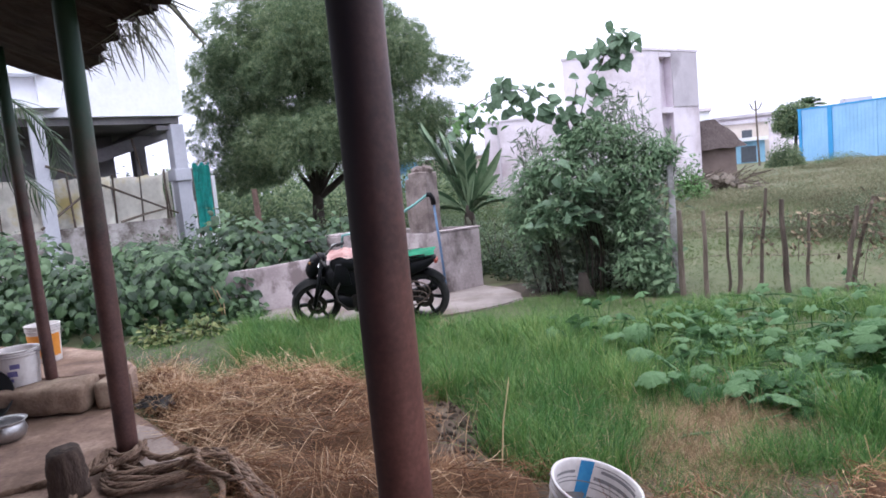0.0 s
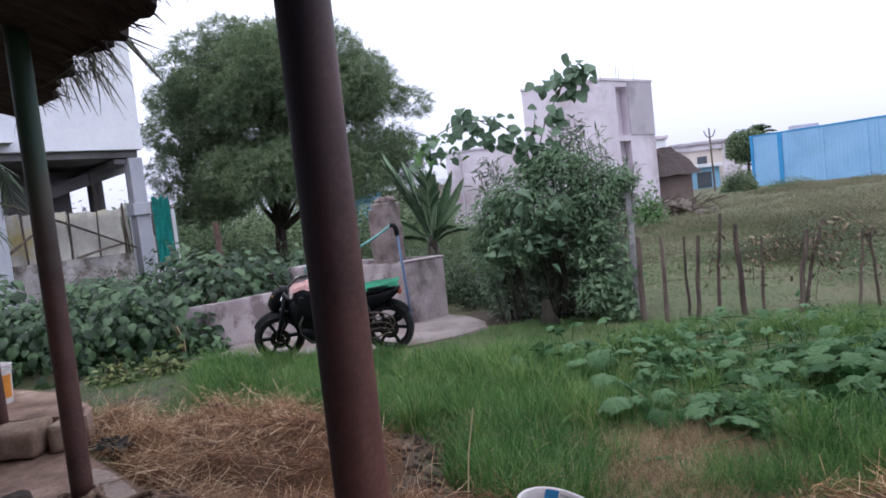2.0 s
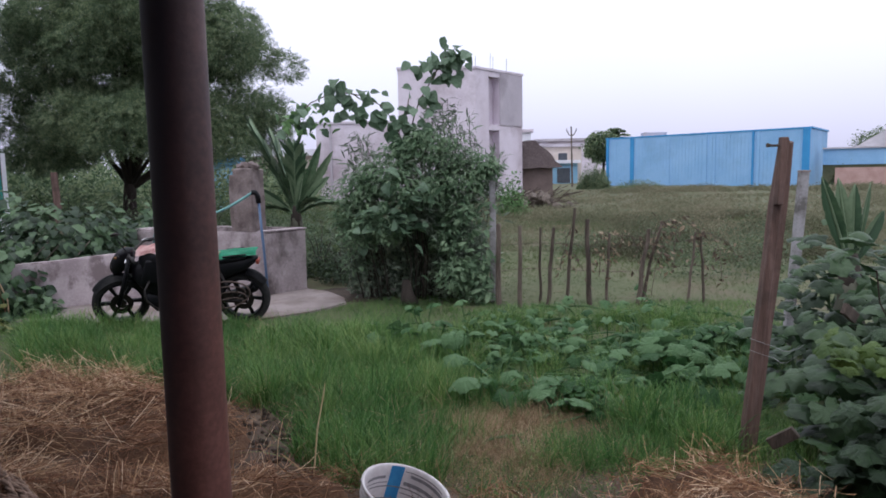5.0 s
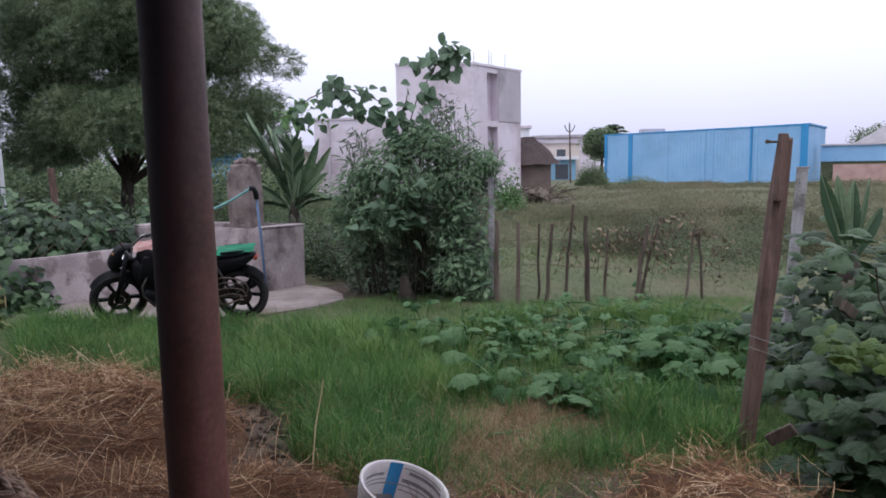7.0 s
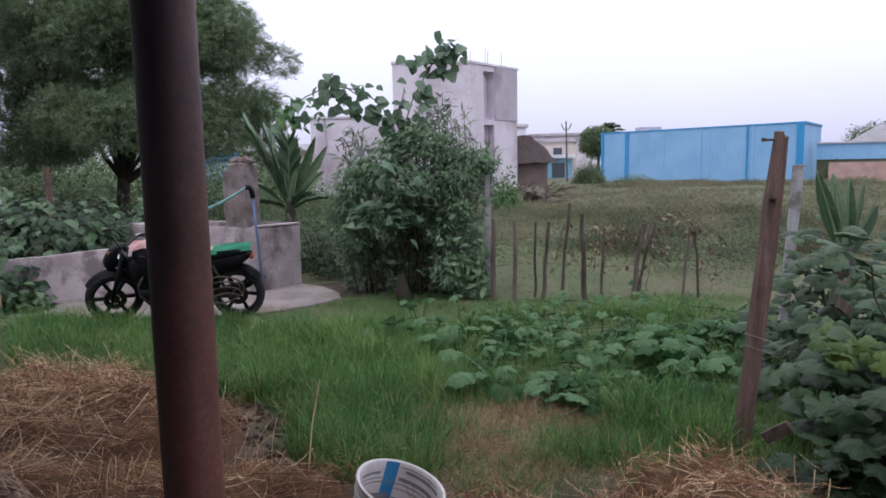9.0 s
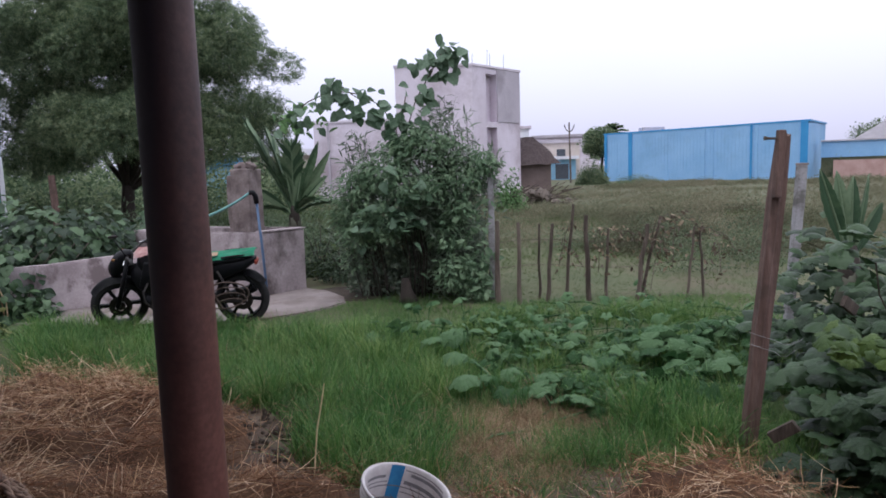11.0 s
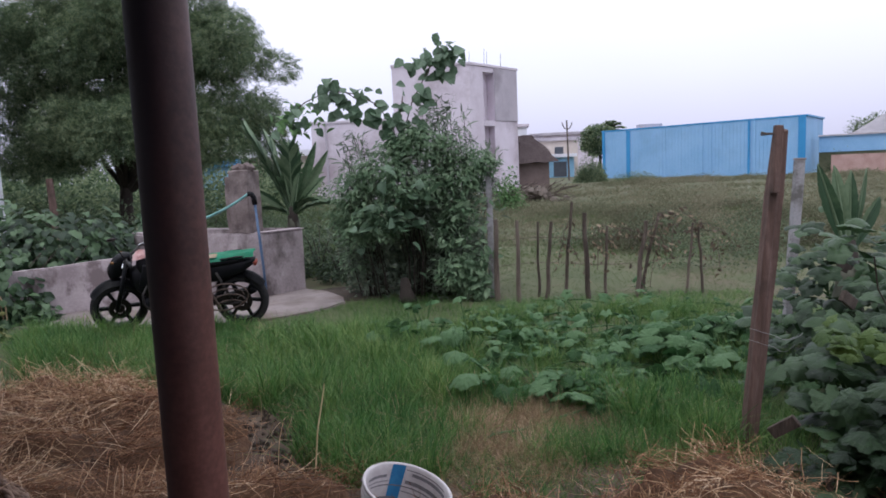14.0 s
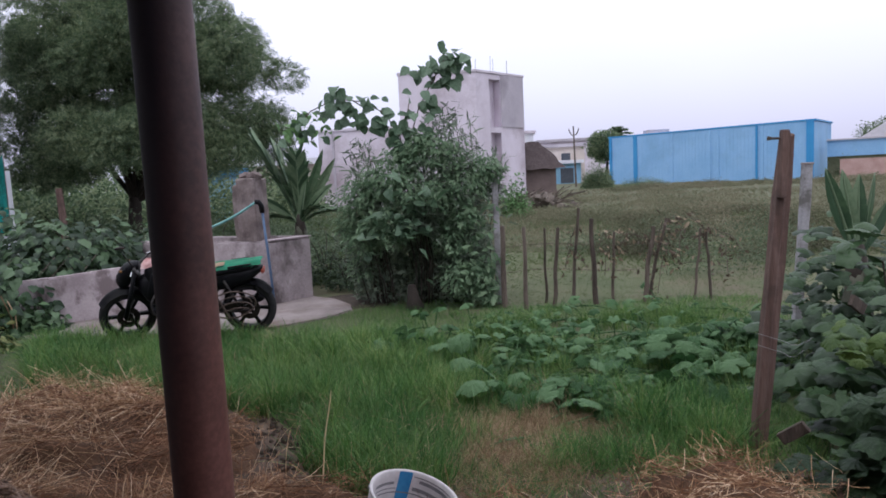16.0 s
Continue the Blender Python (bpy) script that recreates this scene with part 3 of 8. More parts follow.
def stilt_house():
    ob = thing("raised_house", "white two-storey house whose upper floor stands on grey concrete columns", "house", (-9.86, 13.85, 0), 53.9)
    bm = bmesh.new()
    box(bm, -9, 0.27, -0.05, 9, 3.6, 7.2)
    part("upper_wall", bm, WHITEWALL, ob, local=True)
    bm = bmesh.new()
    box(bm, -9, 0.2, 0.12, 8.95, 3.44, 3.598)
    part("floor_slab", bm, SOFFIT, ob, "grey concrete slab, darkened for shade", local=True)
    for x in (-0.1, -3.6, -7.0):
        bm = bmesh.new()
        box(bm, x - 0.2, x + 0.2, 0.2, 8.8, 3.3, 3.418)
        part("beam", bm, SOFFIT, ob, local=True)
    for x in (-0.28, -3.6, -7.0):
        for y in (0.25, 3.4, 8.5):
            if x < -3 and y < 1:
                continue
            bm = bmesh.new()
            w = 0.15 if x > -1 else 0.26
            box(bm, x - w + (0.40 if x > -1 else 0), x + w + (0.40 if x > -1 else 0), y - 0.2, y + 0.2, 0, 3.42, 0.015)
            # rear columns: the same columns, coloured darker as if in shade
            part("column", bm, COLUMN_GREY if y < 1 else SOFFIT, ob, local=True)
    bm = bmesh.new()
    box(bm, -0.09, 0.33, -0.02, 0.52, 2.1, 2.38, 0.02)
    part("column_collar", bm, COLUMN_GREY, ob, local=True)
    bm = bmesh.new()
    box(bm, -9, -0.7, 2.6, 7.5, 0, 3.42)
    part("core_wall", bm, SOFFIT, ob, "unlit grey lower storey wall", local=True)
    bm = bmesh.new()
    box(bm, -5.6, -2.35, -0.5, -0.055, 3.74, 3.84)
    part("sunshade", bm, WHITEWALL, ob, local=True)
    bm = bmesh.new()
    box(bm, -5.5, -2.5, -0.42, -0.055, 4.42, 4.5)
    part("window_hood", bm, WHITEWALL, ob, local=True)
    for x in (-5.3, -3.9, -2.6):
        bm = bmesh.new()
        box(bm, x - 0.06, x + 0.06, -0.2, -0.055, 3.82, 4.42)
        part("window_jamb", bm, WHITEWALL, ob, local=True)
    bm = bmesh.new()
    box(bm, -2.95, -2.68, -0.42, -0.27, 0.3, 3.6, 0.02)
    part("pilaster", bm, COLUMN_GREY, ob, "pale grey pilaster", local=True)
    bm = bmesh.new()
    tube(bm, [(0.02, 0.3, 0), (0.02, 0.3, 3.42)], 0.035, 8)
    part("prop", bm, COLUMN_GREY, ob, "thin grey prop", local=True)
    bm = bmesh.new()
    tube(bm, [(-0.45, 1.0, 1.9), (-0.54, 1.0, 2.5), (-0.66, 1.0, 3.2)], [0.035, 0.03, 0.024], 7)
    part("leaning_stick", bm, STICK, ob, local=True)
    bm = bmesh.new()
    prism(bm, [(-1.5, 1.5), (0.35, 1.5), (0.35, 2.6), (-1.5, 2.6)], 3.0, 3.3)
    for v in bm.verts:
        v.co.z += 0.30 * (v.co.x + 0.9) - 0.16
    part("stair_soffit", bm, SOFFIT, ob, "sloping underside of a concrete stair", local=True)
    wall = thing("compound_wall", "low grey cement-block wall below faded sheets", "wall", (-9.86, 13.85, 0), 53.9, kind="structure")
    bm = bmesh.new()
    box(bm, -9, -0.3, -0.25, -0.07, 0, 1.28)
    rough_up(bm, 0.01, 0.6)
    part("wall", bm, CONCRETE, wall, local=True)
    # faded printed sheets nailed to a row of sticks
    fence = thing("sheet_fence", "fence of faded white and yellow printed sheets on sticks", "fence", (-9.86, 13.85, 1.28), 53.9)
    r = random.Random(3)
    x = -8.6
    while x < -0.42:
        w = r.uniform(0.75, 1.1)
        w = min(w, -0.3 - x)
        bm = bmesh.new()
        n, h = 10, r.uniform(0.98, 1.06)
        grid = [[bm.verts.new((x + w * i / n, -0.16 + 0.06 * math.sin(5 * i / n * 3 + 1.3 * j) * r.uniform(0.3, 1) + 0.03 * noise.noise(Vector((x * 7 + i, j * 0.9, 0))), h * j / 6 + (0.05 * noise.noise(Vector((x * 5 + 0.6 * i, 3, 0))) if j == 6 else 0))) for i in range(n + 1)] for j in range(7)]
        for j in range(6):
            for i in range(n):
                bm.faces.new((grid[j][i], grid[j][i + 1], grid[j + 1][i + 1], grid[j + 1][i]))
        bmesh.ops.solidify(bm, geom=bm.faces[:], thickness=0.012)
        part("sheet", bm, BANNER, fence, local=True, smooth=True)
        bm = bmesh.new()
        tube(bm, [(x, -0.2, -0.02), (x + r.uniform(-0.04, 0.04), -0.22, h + 0.06)], 0.022, 6)
        part("stick", bm, STICK, fence, local=True)
        bm = bmesh.new()
        lean = r.uniform(-0.16, 0.16)
        tube(bm, [(x + 0.5 * w, -0.24, -0.02), (x + 0.5 * w + 0.5 * lean, -0.25, 0.5), (x + 0.5 * w + lean, -0.25, h * r.uniform(0.85, 1.1))], [0.02, 0.018, 0.014], 6)
        part("stick", bm, STICK, fence, local=True)
        x += w + 0.015
    for a, b in (((-2.78, -0.5, 2.58), (-0.27, -0.42, 1.37)), ((-1.5, -0.46, 1.30), (-0.5, -0.36, 1.5)), ((-3.0, -0.4, 1.31), (-1.9, -0.3, 2.1))):
        pole = thing("bamboo_pole", "thin grey bamboo pole leaning along the wall", "pole", (-9.86, 13.85, 0), 53.9, group="leaning poles")
        bm = bmesh.new()
        tube(bm, [a, [(p + q) / 2 + 0.02 for p, q in zip(a, b)], b], [0.03, 0.026, 0.02], 7)
        part("pole", bm, STICK, pole, local=True)


stilt_house()


def net_booth():
    ob = thing("net_booth", "small booth wrapped in teal green shade net", "booth", (-8.55, 12.9, 0), 40)
    bm = bmesh.new()
    g = [[bm.verts.new((-0.24 + 0.34 * i / 8, 0.03 * math.sin(2.1 * i + j), 0.9 + 1.48 * j / 8 + (0.05 * math.sin(i * 1.7) if j == 8 else 0))) for i in range(9)] for j in range(9)]
    for j in range(8):
        for i in range(8):
            bm.faces.new((g[j][i], g[j][i + 1], g[j + 1][i + 1], g[j + 1][i]))
    bmesh.ops.solidify(bm, geom=bm.faces[:], thickness=0.01)
    part("net", bm, TEALSHEET, ob, local=True)
    for x in (-0.24, 0.10):
        bm = bmesh.new()
        tube(bm, [(x, 0.06, 0), (x, 0.06, 2.3)], 0.02, 7)
        part("post", bm, STICK, ob, local=True)
    wall = thing("outhouse", "small white outhouse with a narrow dark opening", "outhouse", (-10.42, 14.62, 0), 36)
    bm = bmesh.new()
    box(bm, -0.2, 0.83, 0.0, 1.2, 0, 2.2, 0.02)
    part("wall", bm, WHITEWALL, wall, local=True)
    bm = bmesh.new()
    box(bm, 0.28, 0.46, -0.012, 0.05, 1.6, 2.1)
    part("window", bm, DARK, wall, local=True)


net_booth()


def thatched_hut():
    ob = thing("thatched_hut", "small mud-walled hut with a steep old grey thatch", "hut", (5.0, 41.0, 0), 4)
    bm = bmesh.new()
    box(bm, -1.25, 1.25, -1.2, 1.6, 0, 1.9)
    rough_up(bm, 0.04, 0.5)
    part("wall", bm, material("mud_wall", [(0.13, 0.098, 0.09), (0.19, 0.145, 0.135)], 0.95, 2, 20, 0.4), ob, local=True)
    bm = bmesh.new()
    low = [(-1.75, -1.7, 1.75), (1.75, -1.7, 1.75), (1.75, 2.0, 1.75), (-1.75, 2.0, 1.75)]
    q = [bm.verts.new(p) for p in low]
    a, b = bm.verts.new((-0.75, 0.1, 3.45)), bm.verts.new((0.55, 0.1, 3.4))
    for f in ((q[0], q[1], b, a), (q[1], q[2], b), (q[2], q[3], a, b), (q[3], q[0], a), tuple(q[::-1])):
        bm.faces.new(f)
    bmesh.ops.subdivide_edges(bm, edges=bm.edges[:], cuts=7, use_grid_fill=True)
    for v in bm.verts:
        v.co += 0.12 * noise.noise_vector(v.co * 1.8) + 0.05 * noise.noise_vector(v.co * 6)
    part("roof", bm, material("weathered_thatch", [(0.038, 0.027, 0.028), (0.066, 0.05, 0.05), (0.10, 0.078, 0.076)], 1.0, 3, 30, 0.8, stretch=(6, 6, 0.6)), ob, local=True)


thatched_hut()


def plain_house(name, label, at, rz, size, mat, roof_mat, windows=()):
    ob = thing(name, label, "house", at, rz)
    w, d, h = size
    bm = bmesh.new()
    box(bm, -w / 2, w / 2, 0, d, 0, h)
    part("wall", bm, mat, ob, local=True)
    bm = bmesh.new()
    box(bm, -w / 2 - 0.3, w / 2 + 0.3, -0.4, d + 0.3, h, h + 0.35)
    part("roof", bm, roof_mat, ob, local=True)
    for x, z, a, b in windows:
        win = bmesh.new()
        box(win, x - a / 2, x + a / 2, -0.03, 0.1, z - b / 2, z + b / 2)
        part("window", win, DARK, ob, local=True)


plain_house("cream_house", "distant cream house with a flat roof", (12.6, 78, 0), -6, (6.0, 6, 4.2), CREAM, PLASTER_DARK, ((-1.4, 3.0, 1.0, 1.0), (0.9, 3.0, 1.0, 1.0)))
plain_house("blue_lean_to", "distant pale blue lean-to with a shop front", (12.7, 74, 0), -6, (3.4, 3, 2.3), BLUEWASH, WHITEWALL, ((0.2, 1.0, 1.4, 1.6),))
plain_house("white_block", "distant white flat-roofed house", (8.2, 90, 0), -4, (6.4, 6, 6.6), WHITEWALL, PLASTER, ((1.2, 4.6, 1.0, 1.0),))
plain_house("roof_tank_house", "distant grey plastered house with a flat roof", (17.4, 96, 0), -10, (9, 6, 5.6), PLASTER, PLASTER_DARK)
plain_house("village_house", "pale house half hidden behind a tree", (-7.2, 40, 0), 8, (9, 6, 2.7), CREAM, WHITEWALL, ((-2.6, 1.6, 0.9, 0.9), (1.2, 1.6, 0.9, 0.9)))
plain_house("blue_shop", "small bright blue painted shop far behind the tank", (-10.0, 29.4, 0), 0, (0.8, 2, 2.1), BLUEWASH, BLUETRIM)


def blue_shed():
    ob = thing("blue_shed", "long blue sheet-metal shed with darker blue trims", "shed", (25.93, 48.5, 0))
    P, L, R = Vector((25.93, 48.5)), Vector((14.49, 61.0)), Vector((30.3, 54.2))
    back = L + (R - P)
    bm = bmesh.new()
    prism(bm, [P, R, back, L], 0, 4.2)
    part("wall", bm, BLUEMETAL, ob)
    along = (L - P).normalized()
    out = Vector((-along.y, along.x))
    if out.dot(P) > 0:
        out = -out
    length = (L - P).length

    def post(s, w, mat, name, d=0.06):
        bm = bmesh.new()
        a, b = P + along * (s - w / 2), P + along * (s + w / 2)
        prism(bm, [a + out * 0.005, a + out * d, b + out * d, b + out * 0.005], 0, 4.18)
        part(name, bm, mat, ob)
    for s, w in ((0.25, 0.5), (length - 0.12, 0.24), (length - 2.6, 0.35)):
        post(s, w, BLUETRIM, "corner_trim", 0.09)
    for s in (1.9, 3.6, 7.0, 7.7, 10.9):
        post(s, 0.16, BLUEMETAL, "seam", 0.07)
    post(4.0, 0.14, BLUETRIM, "downpipe", 0.1)
    n = 60
    for k in range(n):
        s = length * (k + 0.5) / n
        bm = bmesh.new()
        a, b = P + along * (s - 0.03), P + along * (s + 0.03)
        prism(bm, [a + out * 0.003, a + out * 0.025, b + out * 0.025, b + out * 0.003], 0.1, 4.1)
        part("rib", bm, BLUEMETAL, ob)
    bm = bmesh.new()
    c = (P + R + back + L) / 4
    prism(bm, [c + (q - c) * 1.012 for q in (P, R, back, L)], 4.2, 4.32)
    part("roof", bm, BLUETRIM, ob)
    bm = bmesh.new()
    box(bm, 17.0, 18.9, 58.2, 59.3, 4.32, 4.62)
    part("roof_vent", bm, PLASTER_DARK, ob)


blue_shed()


def far_walls():
    ob = thing("blue_wall", "low blue painted shed wall with a pale metal coping", "wall", (31, 50, 0))
    bm = bmesh.new()
    prism(bm, [(27.9, 50.4), (45, 38), (45.2, 38.3), (28.1, 50.7)], 1.6, 2.75)
    part("wall", bm, BLUEMETAL, ob)
    bm = bmesh.new()
    prism(bm, [(27.8, 50.3), (45, 37.8), (45.3, 38.4), (28.1, 50.8)], 2.75, 2.86)
    part("coping", bm, TILEROOF, ob)
    bm = bmesh.new()
    prism(bm, [(27.95, 50.45), (45, 38.05), (45.2, 38.3), (28.1, 50.65)], 0, 1.6)
    part("plinth", bm, WEED, ob)
    bm = bmesh.new()
    v = [bm.verts.new(p) for p in ((32.5, 55, 2.7), (50, 42, 2.7), (53, 46, 4.6), (37.5, 58, 4.6))]
    bm.faces.new(v)
    bmesh.ops.solidify(bm, geom=bm.faces[:], thickness=0.15)
    part("roof", bm, TILEROOF, ob, "pale grey sheet roof")
    brick = thing("brick_wall", "low weathered pink brick wall", "wall", (28, 47, 0))
    bm = bmesh.new()
    prism(bm, [(26.9, 47.0), (44, 34), (44.2, 34.3), (27.1, 47.3)], 0, 1.4)
    part("wall", bm, BRICKPINK, brick)


far_walls()


def utility_pole():
    ob = thing("utility_pole", "distant wooden electricity pole with a forked crossarm", "pole", (11.0, 59, 0))
    bm = bmesh.new()
    tube(bm, [(11.05, 59, 0), (10.94, 59, 5.3)], [0.09, 0.06], 8)
    part("pole", bm, STICK, ob)
    bm = bmesh.new()
    tube(bm, [(10.55, 59, 5.0), (10.72, 59, 4.62), (10.96, 59, 4.5), (11.2, 59, 4.62), (11.38, 59, 5.0)], 0.045, 6)
    part("crossarm", bm, STICK, ob)
    for x in (10.55, 11.38):
        bm = bmesh.new()
        lathe(bm, [(0.03, 0), (0.06, 0.03), (0.05, 0.12), (0.02, 0.15)], 8, pose(x, 59, 5.0))
        part("insulator", bm, PLASTER_DARK, ob)


utility_pole()


# ---------------------------------------------------------------- washing place
def water_tank():
    ob = thing("water_tank", "stained cement water tank with a pillar at its corner", "tank", (-2.4, 9.0, 0))
    K, R, L = Vector((-2.37, 8.79)), Vector((-1.93, 9.31)), Vector((-4.45, 9.68))
    Bk = R + (L - K)
    c = (K + R + L + Bk) / 4
    inner = [c + (q - c) * 0.84 for q in (K, R, Bk, L)]
    bm = bmesh.new()
    n = 4
    o = [K, R, Bk, L]
    lo = [bm.verts.new((*q, 0)) for q in o]
    hi = [bm.verts.new((*q, 0.86)) for q in o]
    ih = [bm.verts.new((*q, 0.86)) for q in inner]
    il = [bm.verts.new((*q, 0.3)) for q in inner]
    for k in range(n):
        j = (k + 1) % n
        bm.faces.new((lo[k], lo[j], hi[j], hi[k]))
        bm.faces.new((hi[k], hi[j], ih[j], ih[k]))
        bm.faces.new((ih[k], ih[j], il[j], il[k]))
    bm.faces.new(il)
    bmesh.ops.bevel(bm, geom=[e for e in bm.edges if all(v in hi or v in lo for v in e.verts)], offset=0.02, segments=2, affect="EDGES")
    bmesh.ops.subdivide_edges(bm, edges=[e for e in bm.edges if e.calc_length() > 0.4], cuts=4, use_grid_fill=True)
    rough_up(bm, 0.012, 0.3)
    part("basin", bm, LIMEWASH, ob)
    bm = bmesh.new()
    u = (L - K).normalized()
    w = Vector((-u.y, u.x)) * (1 if Vector((-u.y, u.x)).dot(Bk - K) > 0 else -1)
    for a, b, c2, d, z0, z1 in ((0.19, 0.5, 0.02, 0.30, 0.85, 1.70), (0.50, 0.60, 0.06, 0.26, 0.85, 1.62)):
        q = [K + u * a + w * c2, K + u * b + w * c2, K + u * b + w * d, K + u * a + w * d]
        prism(bm, q, z0, z1)
    bmesh.ops.bevel(bm, geom=bm.edges[:], offset=0.015, segments=1, affect="EDGES")
    bmesh.ops.subdivide_edges(bm, edges=[e for e in bm.edges if e.calc_length() > 0.25], cuts=3, use_grid_fill=True)
    rough_up(bm, 0.02, 0.2)
    part("pillar", bm, PILLAR, ob, "brown stained plaster pillar")
    bm = bmesh.new()
    for k in range(5):
        a = K + u * (0.22 + 0.06 * k) + w * 0.15
        lathe(bm, [(0.0, -0.04), (0.05, -0.02), (0.06, 0.03), (0.0, 0.07)], 7, pose(a.x, a.y, 1.71 + 0.02 * (k % 2), 10 * k, 20, 40 * k))
    part("broken_top", bm, PILLAR, ob)
    bm = bmesh.new()
    e = [c + (q - c) * 1.008 for q in o]
    i2 = [c + (q - c) * 0.86 for q in o]
    for k in range(4):
        j = (k + 1) % 4
        if k == 3:
            continue
        prism(bm, [e[k], e[j], i2[j], i2[k]], 0.862, 0.878)
    part("rim", bm, WALLWASH, ob, "pale worn cement rim")
    # supply pipe and hose
    p = thing("supply_pipe", "upright blue water pipe with a black elbow beside the tank", "pipe", (-2.37, 8.70, 0))
    bm = bmesh.new()
    tube(bm, [(-2.33, 8.70, 0), (-2.36, 8.70, 0.6), (-2.40, 8.70, 1.28)], 0.017, 10)
    part("pipe", bm, BLUEPIPE, p, smooth=True)
    bm = bmesh.new()
    tube(bm, [(-2.40, 8.70, 1.25), (-2.405, 8.69, 1.34), (-2.43, 8.68, 1.385), (-2.48, 8.66, 1.39)], 0.034, 10)
    part("elbow", bm, BLACK, p, smooth=True)
    h = thing("garden_hose", "pale teal water hose sagging from the pipe", "hose", (-2.5, 8.65, 1.3))
    bm = bmesh.new()
    pts = [(-2.47 - 1.0 * t, 8.66 + 0.25 * t, 1.385 - 0.62 * t + 0.24 * t * t) for t in [k / 14 for k in range(15)]]
    pts += [(-3.7, 8.98, 0.93), (-3.9, 9.05, 0.90), (-4.0, 9.2, 0.7)]
    tube(bm, pts, 0.017, 8)
    part("hose", bm, HOSE, h, smooth=True)


water_tank()

bm = bmesh.new()
u0, u1 = Vector((-5.187, 7.922)), Vector((-3.95, 8.70))
w0 = Vector((-0.53, 0.85)) * 0.16
prism(bm, [u0, u1, u1 + w0, u0 + w0], 0, 0.60)
for v in bm.verts:
    if v.co.z > 0.3:
        v.co.z += 0.055 * (v.co.x + 5.03)
bmesh.ops.bevel(bm, geom=bm.edges[:], offset=0.02, segments=2, affect="EDGES")
bmesh.ops.subdivide_edges(bm, edges=[e for e in bm.edges if e.calc_length() > 0.3], cuts=6, use_grid_fill=True)
rough_up(bm, 0.012, 0.35)
solid("low_wall", bm, WALLWASH, "low stained limewashed cement wall beside the washing place", "wall")

bm = bmesh.new()
prism(bm, [(-5.4, 7.75), (-4.5, 7.32), (-2.9, 7.26), (-2.0, 7.36), (-1.61, 7.66), (-1.4, 7.9), (-1.24, 8.2), (-1.3, 8.55), (-1.6, 9.05), (-1.9, 9.24), (-2.3, 9.8), (-4.5, 9.8), (-5.9, 8.2)], -0.06, 0.026)
bmesh.ops.bevel(bm, geom=[e for e in bm.edges if e.verts[0].co.z > 0 and e.verts[1].co.z > 0], offset=0.015, segments=2, affect="EDGES")
solid("cement_apron", bm, APRON, "worn pale cement apron round the water tank", "pavement", "structure")


# ---------------------------------------------------------------- shelter
bm = bmesh.new()
prism(bm, [(-2.52, 3.30), (-3.74, 4.14), (-8.5, 6.2), (-8.5, -4), (4.5, -4), (4.5, 0.95), (1.6, 1.15), (-0.3, 1.36), (-0.9, 1.62), (-1.7, 2.35)], -0.05, 0.17)
bmesh.ops.bevel(bm, geom=[e for e in bm.edges if min(v.co.z for v in e.verts) > 0.1], offset=0.03, segments=3, affect="EDGES")
solid("shelter_floor", bm, MUDFLOOR, "raised dusty mud-plastered floor of a thatched shelter", "floor", "structure")

bm = bmesh.new()
prism(bm, [(-3.16, 3.62), (-2.98, 3.56), (-2.6, 3.27), (-2.44, 3.09), (-2.62, 2.98), (-2.9, 3.2), (-3.1, 3.42)], 0.12, 0.186)
bmesh.ops.bevel(bm, geom=[e for e in bm.edges if min(v.co.z for v in e.verts) > 0.15], offset=0.012, segments=2, affect="EDGES")
solid("floor_slab", bm, material("pale_floor_stone", [(0.20, 0.15, 0.13), (0.29, 0.225, 0.20), (0.37, 0.30, 0.27)], 0.9, 3, 50, 0.3), "worn pale stone slab set into the mud floor", "slab", "structure")
bm = bmesh.new()
prism(bm, [(-4.75, 4.02), (-3.85, 4.14), (-3.72, 4.28), (-3.85, 4.5), (-4.3, 4.86), (-5.2, 5.1), (-7.4, 5.4), (-7.6, 4.2)], 0.1, 0.36)
bmesh.ops.bevel(bm, geom=[e for e in bm.edges if min(v.co.z for v in e.verts) > 0.2], offset=0.04, segments=2, affect="EDGES")
bmesh.ops.subdivide_edges(bm, edges=[e for e in bm.edges if e.calc_length() > 0.4], cuts=3, use_grid_fill=True)
rough_up(bm, 0.012, 0.3)
solid("stone_ledge", bm, MUDFLOOR, "dusty raised ledge behind the edging stones", "ledge", "structure")


def edging_stone(at, rz, size, seed):
    bm = bmesh.new()
    box(bm, -size[0] / 2, size[0] / 2, -size[1] / 2, size[1] / 2, 0, size[2], 0.035)
    bmesh.ops.subdivide_edges(bm, edges=[e for e in bm.edges if e.calc_length() > 0.1], cuts=4, use_grid_fill=True)
    for v in bm.verts:
        v.co += 0.008 * noise.noise_vector(v.co * 17 + Vector((0, 0, seed))) + 0.022 * noise.noise_vector(v.co * 5 + Vector((seed, 0, 0))) + 0.03 * noise.noise_vector(v.co * 2 + Vector((0, seed, 0)))
        v.co.z = max(v.co.z, 0)
    bm.transform(pose(*at, 0, 0, rz))
    solid("edging_stone", bm, STONE, "rough dusty granite block edging the raised ledge", "stone", group="edging stones", smooth=True)


edging_stone((-4.13, 3.885, 0.165), 14, (0.66, 0.32, 0.21), 1)
edging_stone((-3.72, 4.06, 0.165), 28, (0.18, 0.26, 0.185), 5)


